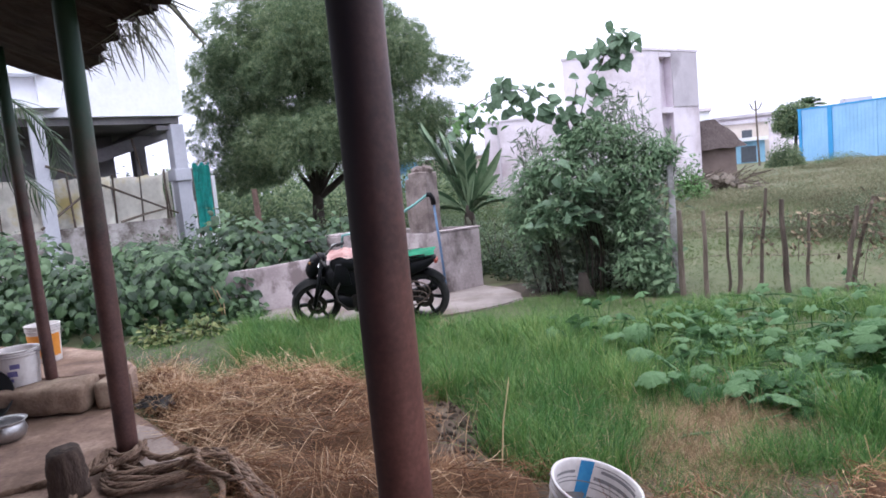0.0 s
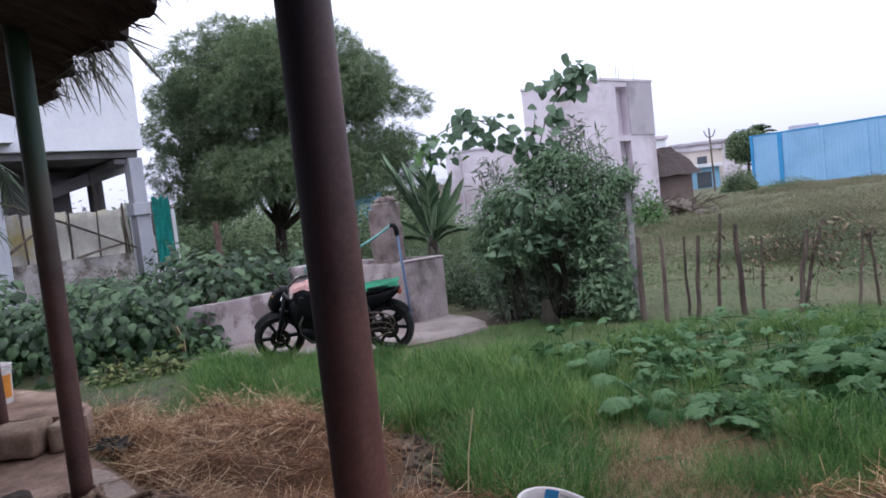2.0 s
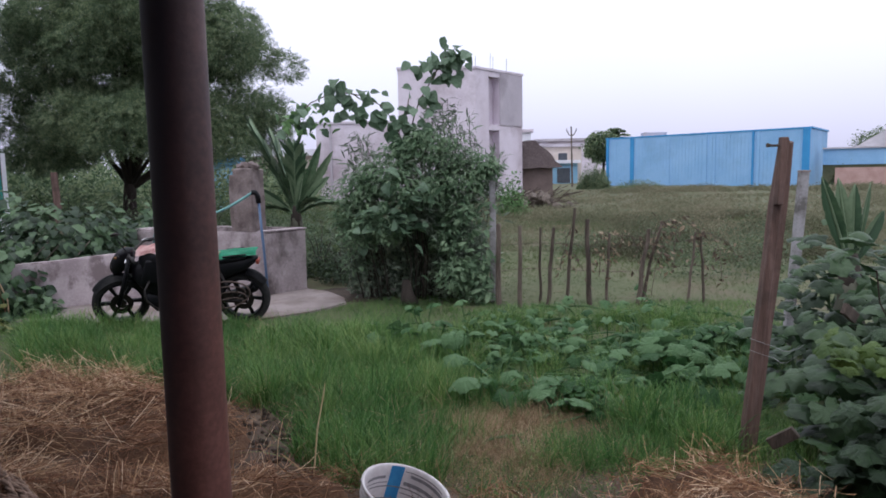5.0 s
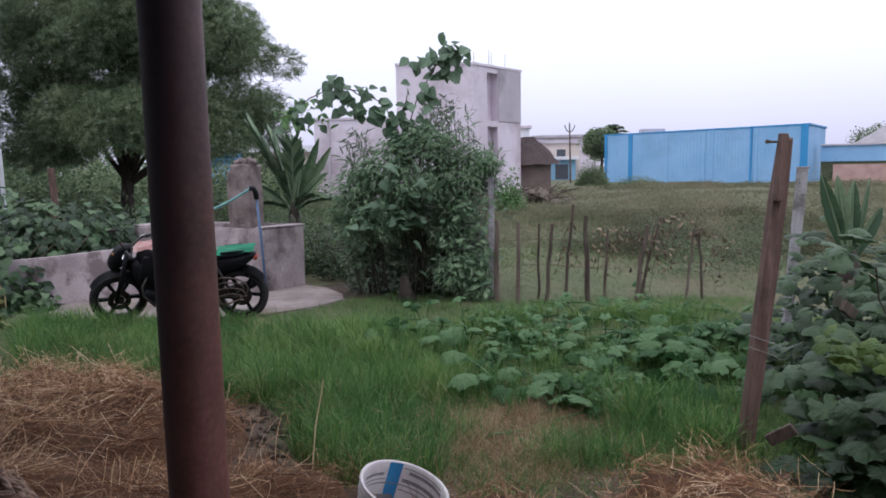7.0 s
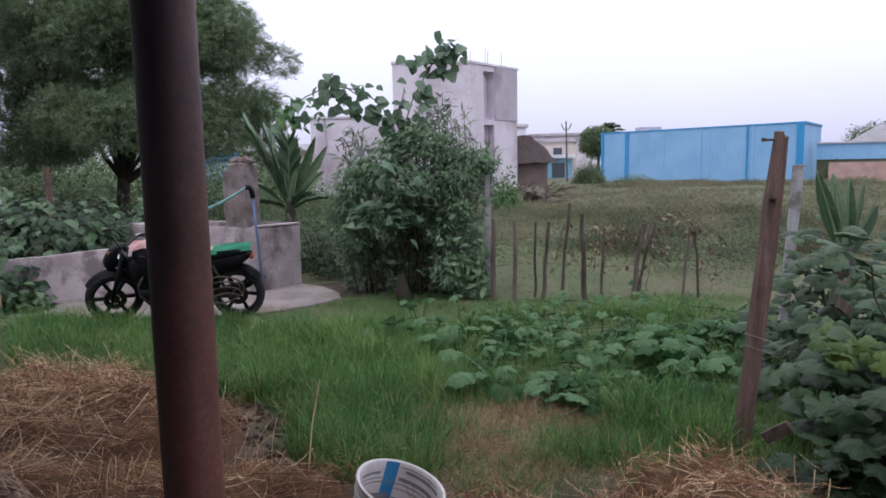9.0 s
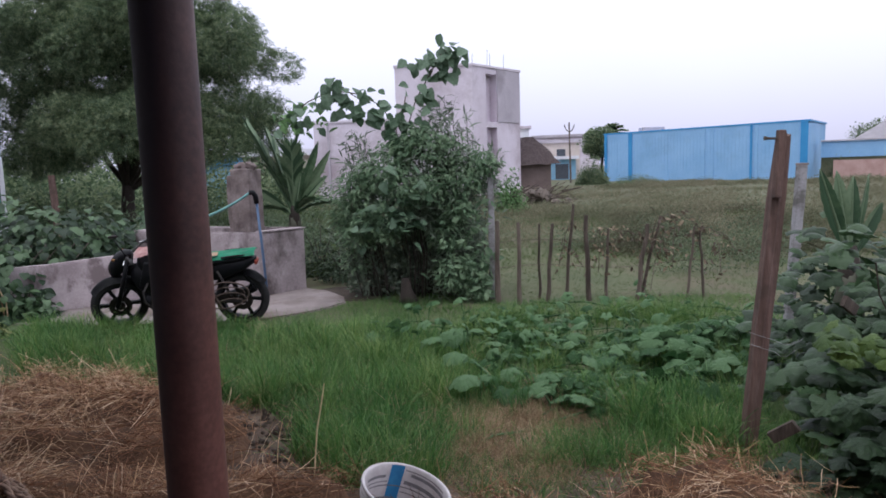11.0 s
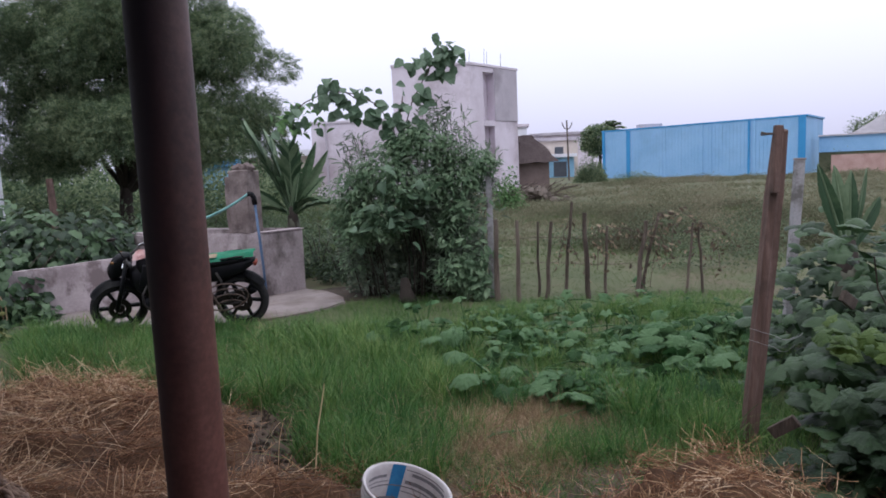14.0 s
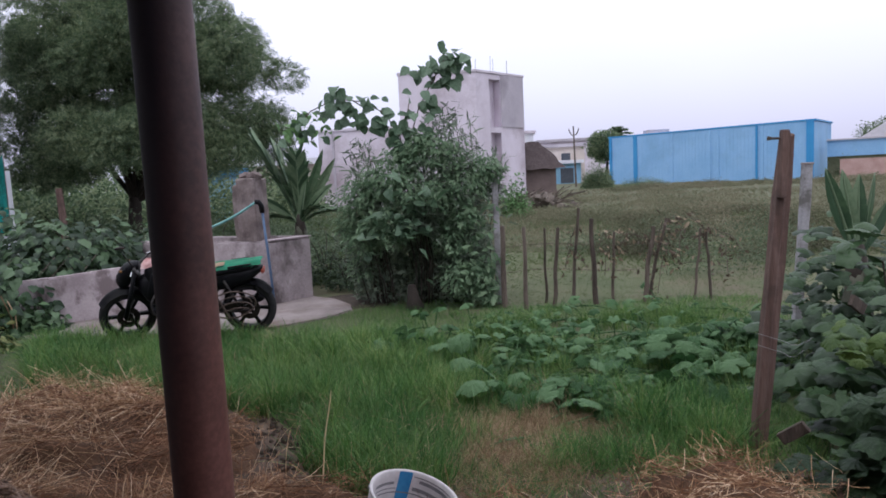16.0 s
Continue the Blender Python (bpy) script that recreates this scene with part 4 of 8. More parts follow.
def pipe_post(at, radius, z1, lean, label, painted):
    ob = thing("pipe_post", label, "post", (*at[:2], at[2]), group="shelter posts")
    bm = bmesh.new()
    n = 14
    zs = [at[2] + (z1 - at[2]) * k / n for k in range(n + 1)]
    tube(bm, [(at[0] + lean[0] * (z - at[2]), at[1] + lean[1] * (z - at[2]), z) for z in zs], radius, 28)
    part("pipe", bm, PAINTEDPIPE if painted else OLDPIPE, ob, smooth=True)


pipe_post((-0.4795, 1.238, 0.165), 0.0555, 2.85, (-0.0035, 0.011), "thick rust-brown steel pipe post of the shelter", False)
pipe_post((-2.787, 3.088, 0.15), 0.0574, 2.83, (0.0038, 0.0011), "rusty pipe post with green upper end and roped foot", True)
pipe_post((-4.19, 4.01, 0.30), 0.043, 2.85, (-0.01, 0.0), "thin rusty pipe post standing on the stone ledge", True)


def thatch_roof():
    ob = thing("thatch_roof", "low thatched shelter roof in one near-black tone", "roof", (-1, 1, 2.6), kind="structure")
    C = Vector((-4.22, 4.62, 2.63))
    e = Vector((0.8, -0.6, 0))
    i = Vector((-0.6, -0.8, 0))
    r = random.Random(11)
    bm = bmesh.new()
    na, nb = 110, 24
    lo, hi = [], []
    for b in range(nb + 1):
        s = 3.8 * b / nb
        lo.append([])
        hi.append([])
        for a in range(na + 1):
            t = 8.6 * a / na
            rag = r.uniform(-0.05, 0.05) if b == 0 else 0
            p = C + e * t + i * (s + rag) + Vector((0, 0, 0.33 * s + 0.02 * math.sin(t * 4) + 0.03 * noise.noise(Vector((t * 2, s * 2, 0))) + (r.uniform(-0.02, 0.02) if b < 2 else 0)))
            lo[-1].append(bm.verts.new(p + 0.02 * noise.noise_vector(p * 9)))
            hi[-1].append(bm.verts.new(p + Vector((0, 0, 0.10 + 0.16 * min(1, s / 0.5))) + 0.03 * noise.noise_vector(p * 5)))
    for b in range(nb):
        for a in range(na):
            bm.faces.new((lo[b][a], lo[b][a + 1], lo[b + 1][a + 1], lo[b + 1][a]))
            bm.faces.new((hi[b][a], hi[b][a + 1], hi[b + 1][a + 1], hi[b + 1][a]))
    for a in range(na):
        bm.faces.new((lo[0][a], lo[0][a + 1], hi[0][a + 1], hi[0][a]))
    for b in range(nb):
        bm.faces.new((lo[b][0], lo[b + 1][0], hi[b + 1][0], hi[b][0]))
        bm.faces.new((lo[b][na], lo[b + 1][na], hi[b + 1][na], hi[b][na]))
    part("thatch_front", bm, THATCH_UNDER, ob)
    # the far slope behind the ridge
    bm = bmesh.new()
    ridge = [C + i * 3.8 + e * t + Vector((0, 0, 1.26)) for t in (0, 8.6)]
    eave = [C + i * 7.6 + e * t for t in (0, 8.6)]
    vs = [bm.verts.new(p) for p in (*ridge, eave[1], eave[0])]
    bm.faces.new(vs)
    bmesh.ops.solidify(bm, geom=bm.faces[:], thickness=0.2)
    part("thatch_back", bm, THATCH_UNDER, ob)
    # frond ends hang from the eave
    P, F = [], []
    for k in range(700):
        t = r.uniform(0.05, 8.5)
        P.append(C + e * t + i * r.uniform(-0.05, 0.12) + Vector((0, 0, r.uniform(-0.02, 0.09))))
        F.append(-i * r.uniform(0.2, 1.2) + e * r.uniform(-0.5, 0.5) + Vector((0, 0, r.uniform(-0.9, 0.1))))
    P, F = np.array(P), np.array(F)
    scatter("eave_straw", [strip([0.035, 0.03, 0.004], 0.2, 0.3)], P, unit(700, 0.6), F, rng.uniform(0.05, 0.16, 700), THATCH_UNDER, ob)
    for t0, n, size, fan in ((1.15, 20, 0.26, 0.35), (1.5, 26, 0.34, 0.35), (1.85, 20, 0.30, 0.35), (2.1, 9, 0.36, 0.35), (1.95, 18, 0.46, 1.1)):
        P, F = [], []
        base = C + e * t0
        for k in range(n):
            s = k / (n - 1)
            P.append(base + e * (0.5 * s) - i * 0.06 * s + Vector((0, 0, 0.03 + 0.05 * s)))
            F.append(e * (-0.1 + fan * s + r.uniform(-0.12, 0.12)) - i * r.uniform(0.05, 0.3) + Vector((0, 0, -1.0 + 0.5 * s + r.uniform(-0.15, 0.15))))
        P, F = np.array(P), np.array(F)
        scatter("dry_frond", [strip([0.008, 0.017, 0.014, 0.002], b, 0.4) for b in (0.1, 0.3)], P, unit(n, 0.2), F, rng.uniform(0.45, 0.95, n) * size, DRYPALM, ob, "dry grey palm leaflets hanging from the eave")
    bm = bmesh.new()
    p = C + e * 2.3 + Vector((0, 0, 0.1))
    tube(bm, [p, p + Vector((0.12, 0.02, -0.08)), p + Vector((0.30, 0.02, -0.32))], [0.02, 0.016, 0.006], 6)
    part("frond_stalk", bm, DRYPALM, ob)


thatch_roof()

# unseen walls added to close the shelter behind the walker
# this one blocks light so that the near post's left side darkens
bm = bmesh.new()
prism(bm, [(-6.1, 3.0), (-8.8, -1.4), (-9.0, -1.3), (-6.3, 3.1)], 0, 3.4)
solid("unseen_wall_west", bm, MUDFLOOR, "unseen mud wall added to block light at the shelter's end", "wall", "structure")
bm = bmesh.new()
box(bm, -8.5, 3.5, -4.4, -4.2, 0, 4.2)
solid("unseen_wall_south", bm, MUDFLOOR, "unseen mud wall added to close the shelter", "wall", "structure")


# ---------------------------------------------------------------- motorcycle
def motorcycle():
    ob = thing("motorcycle", "black commuter motorcycle with its seat covered by green plastic sheet", "motorcycle", (-2.875, 7.33, 0.022), 187)
    ob.matrix_basis = ob.matrix_basis @ pose(0, 0, 0, -13, 0, 0) @ Matrix.Diagonal((0.925, 1, 1, 0.97))
    PLACED[ob.name] = ob.matrix_basis.copy()

    # the front end is steered to one side about its raked column
    rake = Vector((-0.45, 0, 0.89)).normalized()
    steer = pose(0.685, 0, 0.30) @ Matrix.Rotation(radians(22), 4, rake) @ pose(-0.685, 0, -0.30)

    def wheel(x, steered, w):
        m = pose(x, 0, 0.30) @ pose(0, 0, 0, 90, 0, 0)
        if steered:
            m = steer @ m
        bm = bmesh.new()
        prof = [(0.232, -w * 0.8), (0.262, -w), (0.288, -w * 0.8), (0.30, -w * 0.3), (0.30, w * 0.3), (0.288, w * 0.8), (0.262, w), (0.232, w * 0.8), (0.232, -w * 0.8)]
        lathe(bm, prof, 40, m)
        tyre = part("wheel", bm, RUBBER, ob, "dusty black tyre", smooth=True, local=True)
        bm = bmesh.new()
        lathe(bm, [(0.212, -w * 0.85), (0.233, -w * 0.9), (0.234, w * 0.9), (0.212, w * 0.85), (0.205, 0), (0.212, -w * 0.85)], 40, m)
        part("rim", bm, BLACK, tyre, "black alloy rim", smooth=True, local=True)
        bm = bmesh.new()
        lathe(bm, [(0.0, -0.05), (0.05, -0.05), (0.055, 0), (0.05, 0.05), (0.0, 0.05)], 18, m)
        part("hub", bm, ENGINE, tyre, "", local=True)
        for k in range(6):
            bm = bmesh.new()
            a = m @ pose(0, 0, 0, 0, 0, 60 * k)
            vs = box(bm, 0.04, 0.215, -0.014, 0.014, -0.016, 0.016, 0.005)
            for v in vs:
                v.co.y += 0.02 * math.sin((v.co.x - 0.04) * 14)
                v.co.y *= 1.0 + 0.5 * (v.co.x - 0.04) / 0.17
            bmesh.ops.transform(bm, matrix=a, verts=bm.verts[:])
            part("spoke", bm, BLACK, tyre, "", local=True)
        bm = bmesh.new()
        lathe(bm, [(0.06, -0.045), (0.12, -0.046), (0.12, -0.042), (0.06, -0.041)], 24, m)
        part("brake_disc", bm, ENGINE, tyre, "", local=True)
        return tyre

    wheel(0.685, True, 0.042)
    wheel(-0.665, False, 0.05)

    def piece(name, bm, mat, label="", smooth=True, bevel=0.0):
        if bevel:
            bmesh.ops.bevel(bm, geom=bm.edges[:], offset=bevel, segments=2, affect="EDGES")
        return part(name, bm, mat, ob, label, smooth=smooth, local=True)

    def shell(name, sections, mat, label="", seg=14):
        """A rounded body lofted through sections (x, z, half width, half height)."""
        bm = bmesh.new()
        rings = []
        for x, z, w, h in sections:
            ring = []
            for k in range(seg):
                a = 2 * math.pi * k / seg
                c, s = math.cos(a), math.sin(a)
                ring.append(bm.verts.new((x, w * math.copysign(abs(c) ** 0.7, c), z + h * math.copysign(abs(s) ** 0.7, s))))
            rings.append(ring)
        for a, b in zip(rings, rings[1:]):
            for k in range(seg):
                bm.faces.new((a[k], a[(k + 1) % seg], b[(k + 1) % seg], b[k]))
        bm.faces.new(rings[0][::-1])
        bm.faces.new(rings[-1])
        return piece(name, bm, mat, label)

    # forks, lamp, handlebar
    for y in (-0.085, 0.085):
        bm = bmesh.new()
        tube(bm, [(0.685, y, 0.30), (0.60, y, 0.52), (0.50, y, 0.82)], [0.026, 0.024, 0.02], 10)
        piece("fork_leg", bm, BLACK)
    bm = bmesh.new()
    arc = [(0.685 + 0.335 * math.cos(a), 0.335 * math.sin(a) + 0.30) for a in [radians(38 + 7.5 * k) for k in range(15)]]
    g = [[bm.verts.new(steer @ Vector((0.685 + (x - 0.685) * (1 - 0.14 * abs(s) ** 3), s * 0.07, 0.30 + (z - 0.30) * (1 - 0.14 * abs(s) ** 3)))) for s in (-1, -0.6, 0, 0.6, 1)] for x, z in arc]
    for a, b in zip(g, g[1:]):
        for k in range(4):
            bm.faces.new((a[k], a[k + 1], b[k + 1], b[k]))
    bmesh.ops.solidify(bm, geom=bm.faces[:], thickness=0.006)
    piece("front_fender", bm, BLACK)
    lamp = shell("headlamp_cowl", [(0.715, 0.69, 0.035, 0.045), (0.70, 0.70, 0.075, 0.095), (0.64, 0.74, 0.09, 0.125), (0.56, 0.79, 0.085, 0.11), (0.48, 0.83, 0.05, 0.06)], BLACK)
    bm = bmesh.new()
    lathe(bm, [(0.0, 0.02), (0.05, 0.016), (0.075, 0.0), (0.075, -0.01)], 18, pose(0.715, 0, 0.70, 0, 90, 0))
    part("lens", bm, ENGINE, lamp, "dusty headlamp lens", smooth=True, local=True)
    for y in (-0.17, 0.17):
        bm = bmesh.new()
        lathe(bm, [(0.0, -0.018), (0.013, -0.012), (0.016, 0.008), (0.0, 0.018)], 12, pose(0.62, y * 0.9, 0.84, 0, 90, 0))
        piece("indicator", bm, DULLORANGE, "dusty amber indicator lamp")
        bm = bmesh.new()
        tube(bm, [(0.60, y * 0.5, 0.83), (0.615, y * 0.9, 0.84)], 0.008, 6)
        piece("indicator_stalk", bm, BLACK)
    bm = bmesh.new()
    tube(bm, [(0.36, -0.36, 0.870), (0.44, -0.24, 0.885), (0.50, -0.1, 0.840), (0.50, 0.1, 0.840), (0.44, 0.24, 0.885), (0.36, 0.36, 0.870)], 0.013, 10)
    bar = piece("handlebar", bm, ENGINE)
    for y in (-0.34, 0.34):
        s = math.copysign(1, y)
        bm = bmesh.new()
        tube(bm, [(0.345, y + 0.04 * s, 0.868), (0.40, y - 0.06 * s, 0.878)], 0.018, 10)
        part("grip", bm, RUBBER, bar, "", smooth=True, local=True)
        bm = bmesh.new()
        tube(bm, [(0.46, y - 0.08 * s, 0.885), (0.43, y + 0.06 * s, 0.870)], 0.006, 6)
        part("lever", bm, CHROME, bar, "", smooth=True, local=True)
    for s in (1,):
        bm = bmesh.new()
        tube(bm, [(0.46, 0.2 * s, 0.890), (0.50, 0.26 * s, 1.020), (0.52, 0.30 * s, 1.100)], 0.006, 6)
        stalk = piece("mirror_stalk", bm, BLACK)
        bm = bmesh.new()
        lathe(bm, [(0.0, 0.012), (0.04, 0.01), (0.055, 0.0), (0.05, -0.012), (0.0, -0.015)], 18, pose(0.52, 0.32 * s, 1.140, 20, 12, 0) @ Matrix.Diagonal((0.8, 1.1, 1, 1)))
        part("mirror", bm, ENGINE, stalk, "small oval mirror", smooth=True, local=True)
    # tank, side panels, seat, tail
    shell("fuel_tank", [(0.42, 0.74, 0.05, 0.06), (0.36, 0.77, 0.12, 0.11), (0.22, 0.785, 0.16, 0.115), (0.05, 0.77, 0.14, 0.10), (-0.08, 0.74, 0.09, 0.07)], BLACK)
    for y in (-0.13, 0.13):
        bm = bmesh.new()
        vs = box(bm, 0.16, 0.42, -0.025, 0.025, 0.54, 0.80, 0.02)
        for v in bm.verts:
            v.co.x += 0.35 * (0.5 - v.co.z) * (1 if v.co.x > 0.3 else -0.2)
            v.co.y += y
        piece("tank_shroud", bm, BLACK)
    shell("rear_cowl", [(-0.15, 0.62, 0.10, 0.09), (-0.3, 0.64, 0.125, 0.12), (-0.5, 0.65, 0.12, 0.11), (-0.72, 0.69, 0.09, 0.07), (-0.84, 0.73, 0.05, 0.03)], BLACK)
    shell("air_box", [(0.06, 0.52, 0.08, 0.06), (-0.02, 0.52, 0.11, 0.12), (-0.22, 0.55, 0.11, 0.12), (-0.36, 0.60, 0.08, 0.08)], BLACK)
    shell("engine_shroud", [(0.50, 0.64, 0.07, 0.08), (0.42, 0.60, 0.11, 0.15), (0.25, 0.56, 0.13, 0.20), (0.05, 0.53, 0.12, 0.20), (-0.12, 0.52, 0.10, 0.14)], BLACK)
    shell("belly_guard", [(0.42, 0.36, 0.06, 0.04), (0.34, 0.33, 0.10, 0.09), (0.15, 0.30, 0.11, 0.10), (-0.1, 0.28, 0.10, 0.07)], BLACK)
    shell("side_panel", [(0.08, 0.60, 0.13, 0.05), (-0.05, 0.61, 0.14, 0.09), (-0.25, 0.66, 0.13, 0.07), (-0.45, 0.70, 0.10, 0.05)], BLACK)
    shell("seat", [(0.02, 0.745, 0.09, 0.03), (-0.12, 0.735, 0.13, 0.045), (-0.38, 0.745, 0.13, 0.045), (-0.62, 0.765, 0.11, 0.04), (-0.74, 0.775, 0.08, 0.025)], BLACK)
    shell("tail_cowl", [(-0.40, 0.67, 0.11, 0.06), (-0.62, 0.69, 0.10, 0.06), (-0.80, 0.73, 0.07, 0.035), (-0.86, 0.75, 0.04, 0.015)], BLACK)
    bm = bmesh.new()
    box(bm, -0.875, -0.84, -0.06, 0.06, 0.69, 0.735, 0.01)
    piece("tail_lamp", bm, REDPLASTIC, "dull red tail lamp")
    bm = bmesh.new()
    g = [[(-0.70 - 0.09 * i / 6 - 0.05 * i * i / 36, s * 0.07, 0.66 - 0.26 * i / 6) for s in (-1, 0, 1)] for i in range(7)]
    g = [[bm.verts.new(p) for p in r] for r in g]
    for a, b in zip(g, g[1:]):
        for k in range(2):
            bm.faces.new((a[k], a[k + 1], b[k + 1], b[k]))
    bmesh.ops.solidify(bm, geom=bm.faces[:], thickness=0.008)
    piece("rear_mudguard", bm, BLACK)
    bm = bmesh.new()
    arc = [(-0.665 + 0.335 * math.cos(a), 0.335 * math.sin(a) + 0.30) for a in [radians(35 + 8 * k) for k in range(15)]]
    g = [[bm.verts.new((-0.665 + (x + 0.665) * (1 - 0.15 * abs(s) ** 3), s * 0.075, 0.30 + (z - 0.30) * (1 - 0.15 * abs(s) ** 3))) for s in (-1, -0.6, 0, 0.6, 1)] for x, z in arc]
    for a, b in zip(g, g[1:]):
        for k in range(4):
            bm.faces.new((a[k], a[k + 1], b[k + 1], b[k]))
    bmesh.ops.solidify(bm, geom=bm.faces[:], thickness=0.006)
    piece("rear_fender", bm, BLACK)
    bm = bmesh.new()
    tube(bm, [(-0.50, -0.12, 0.80), (-0.68, -0.11, 0.815), (-0.80, -0.07, 0.80), (-0.80, 0.07, 0.80), (-0.68, 0.11, 0.815), (-0.5, 0.12, 0.80)], 0.011, 8)
    piece("grab_rail", bm, BLACK)
    # frame, engine, exhaust
    bm = bmesh.new()
    tube(bm, [(0.46, 0, 0.74), (0.36, 0, 0.5), (0.25, 0, 0.28), (0.0, 0, 0.22), (-0.2, 0, 0.28), (-0.25, 0, 0.6)], 0.022, 10)
    piece("frame_tube", bm, BLACK)
    bm = bmesh.new()
    vs = box(bm, -0.22, 0.2, -0.12, 0.12, 0.20, 0.42, 0.03)
    box(bm, 0.02, 0.19, -0.09, 0.09, 0.40, 0.62, 0.02)
    piece("engine", bm, ENGINE, smooth=False)
    for k in range(7):
        bm = bmesh.new()
        box(bm, 0.0, 0.21, -0.105, 0.105, 0.425 + 0.027 * k, 0.435 + 0.027 * k)
        piece("cooling_fin", bm, ENGINE, smooth=False)
    bm = bmesh.new()
    lathe(bm, [(0.0, 0.02), (0.085, 0.015), (0.095, -0.01)], 20, pose(-0.08, 0.125, 0.31, -90, 0, 0))
    piece("clutch_cover", bm, ENGINE)
    bm = bmesh.new()
    tube(bm, [(0.2, -0.06, 0.5), (0.28, -0.1, 0.36), (0.2, -0.13, 0.2), (-0.1, -0.14, 0.19), (-0.3, -0.15, 0.22)], 0.02, 10)
    piece("exhaust_pipe", bm, ENGINE)
    bm = bmesh.new()
    tube(bm, [(-0.3, -0.15, 0.22), (-0.36, -0.16, 0.24), (-0.75, -0.17, 0.33), (-0.8, -0.17, 0.34)], [0.025, 0.048, 0.05, 0.035], 14)
    piece("silencer", bm, BLACK)
    for y in (-0.1, 0.1):
        bm = bmesh.new()
        tube(bm, [(-0.18, y, 0.32), (-0.665, y, 0.30)], 0.02, 8)
        piece("swingarm", bm, ENGINE)
        bm = bmesh.new()
        tube(bm, [(-0.58, y * 1.2, 0.34), (-0.44, y * 1.2, 0.66)], 0.016, 8)
        shock = piece("shock_absorber", bm, ENGINE)
        bm = bmesh.new()
        pts = [(-0.565 + 0.1 * t + 0.0, y * 1.2 + 0.03 * math.cos(t * 50), 0.37 + 0.23 * t + 0.03 * math.sin(t * 50) * 0.4) for t in [k / 90 for k in range(91)]]
        tube(bm, pts, 0.006, 5)
        part("spring", bm, ENGINE, shock, "dark coil spring", smooth=True, local=True)
    bm = bmesh.new()
    box(bm, -0.62, -0.2, 0.098, 0.118, 0.33, 0.40, 0.008)
    piece("chain_guard", bm, ENGINE, smooth=False)
    # the rails that keep clothes out of the rear wheel
    def bent(pts):
        """A rounded path through corners."""
        pts = [Vector(p) for p in pts]
        for _ in range(2):
            pts = [pts[0]] + [a.lerp(b, t) for a, b in zip(pts, pts[1:]) for t in (0.25, 0.75)] + [pts[-1]]
        return pts

    for name, pts, rad in (("guard_hoop", [(-0.34, 0.15, 0.50), (-0.52, 0.16, 0.56), (-0.74, 0.15, 0.50), (-0.78, 0.15, 0.38), (-0.66, 0.155, 0.29), (-0.50, 0.155, 0.24), (-0.32, 0.15, 0.27)], 0.0085),
                           ("guard_rail", [(-0.36, 0.15, 0.44), (-0.50, 0.165, 0.50), (-0.70, 0.15, 0.47), (-0.72, 0.15, 0.41)], 0.0065),
                           ("guard_rail", [(-0.36, 0.15, 0.37), (-0.52, 0.165, 0.44), (-0.70, 0.15, 0.41), (-0.72, 0.15, 0.36)], 0.0065),
                           ("guard_rail", [(-0.38, 0.15, 0.31), (-0.54, 0.165, 0.37), (-0.68, 0.15, 0.35), (-0.70, 0.15, 0.31)], 0.0065),
                           ("guard_stay", [(-0.30, 0.14, 0.56), (-0.38, 0.15, 0.42), (-0.46, 0.15, 0.25)], 0.012)):
        bm = bmesh.new()
        tube(bm, bent(pts), rad, 7)
        piece(name, bm, DULLSTEEL)
    bm = bmesh.new()
    tube(bm, [(0.28, 0.10, 0.62), (0.34, 0.22, 0.50), (0.33, 0.24, 0.40), (0.24, 0.20, 0.28), (0.16, 0.1, 0.24)], 0.013, 8)
    tube(bm, [(0.28, -0.10, 0.62), (0.34, -0.22, 0.50), (0.33, -0.24, 0.40), (0.24, -0.20, 0.28), (0.16, -0.1, 0.24)], 0.013, 8)
    piece("crash_bar", bm, ENGINE)
    bm = bmesh.new()
    tube(bm, [(-0.08, 0.1, 0.24), (-0.12, 0.17, 0.14), (-0.14, 0.25, 0.064)], 0.011, 8)
    piece("side_stand", bm, BLACK)
    for y in (-0.2, 0.2):
        bm = bmesh.new()
        tube(bm, [(-0.05, y * 0.6, 0.28), (-0.06, y * 1.2, 0.29)], 0.014, 8)
        piece("footrest", bm, RUBBER)

    # covers that lie on it
    def cloth(name, label, mat, x0, x1, w, top, droop, seed, taper=lambda u: 1.0):
        c = thing(name, label, "cover", (-2.945, 7.34, 0.035), 187)
        c.matrix_basis = ob.matrix_basis
        PLACED[c.name] = ob.matrix_basis.copy()
        bm = bmesh.new()
        nx, ny = 22, 14
        g = []
        for i in range(nx + 1):
            x = x0 + (x1 - x0) * i / nx
            row = []
            for j in range(ny + 1):
                s = -1 + 2 * j / ny
                z = top(x) - droop * max(0, abs(s) - 0.55) ** 1.3 * 2 + 0.012 * noise.noise(Vector((x * 9, s * 3, seed)))
                row.append(bm.verts.new((x + 0.015 * noise.noise(Vector((s * 4, x * 3, seed))), w * s * (1 - 0.25 * max(0, abs(s) - 0.6)) * taper(i / nx), z)))
            g.append(row)
        for a, b in zip(g, g[1:]):
            for k in range(ny):
                bm.faces.new((a[k], a[k + 1], b[k + 1], b[k]))
        bmesh.ops.solidify(bm, geom=bm.faces[:], thickness=0.006)
        part("sheet", bm, mat, c, "", smooth=True, local=True)
        return c

    cover = cloth("seat_cover", "crumpled green plastic sheet tied over the motorcycle seat", GREENSHEET, -0.86, -0.06, 0.135, lambda x: 0.785 + 0.06 * min(1, max(0, (-0.06 - x) / 0.8)), 0.05, 2, lambda u: 0.75 + 0.25 * math.sin(math.pi * u))
    bm = bmesh.new()
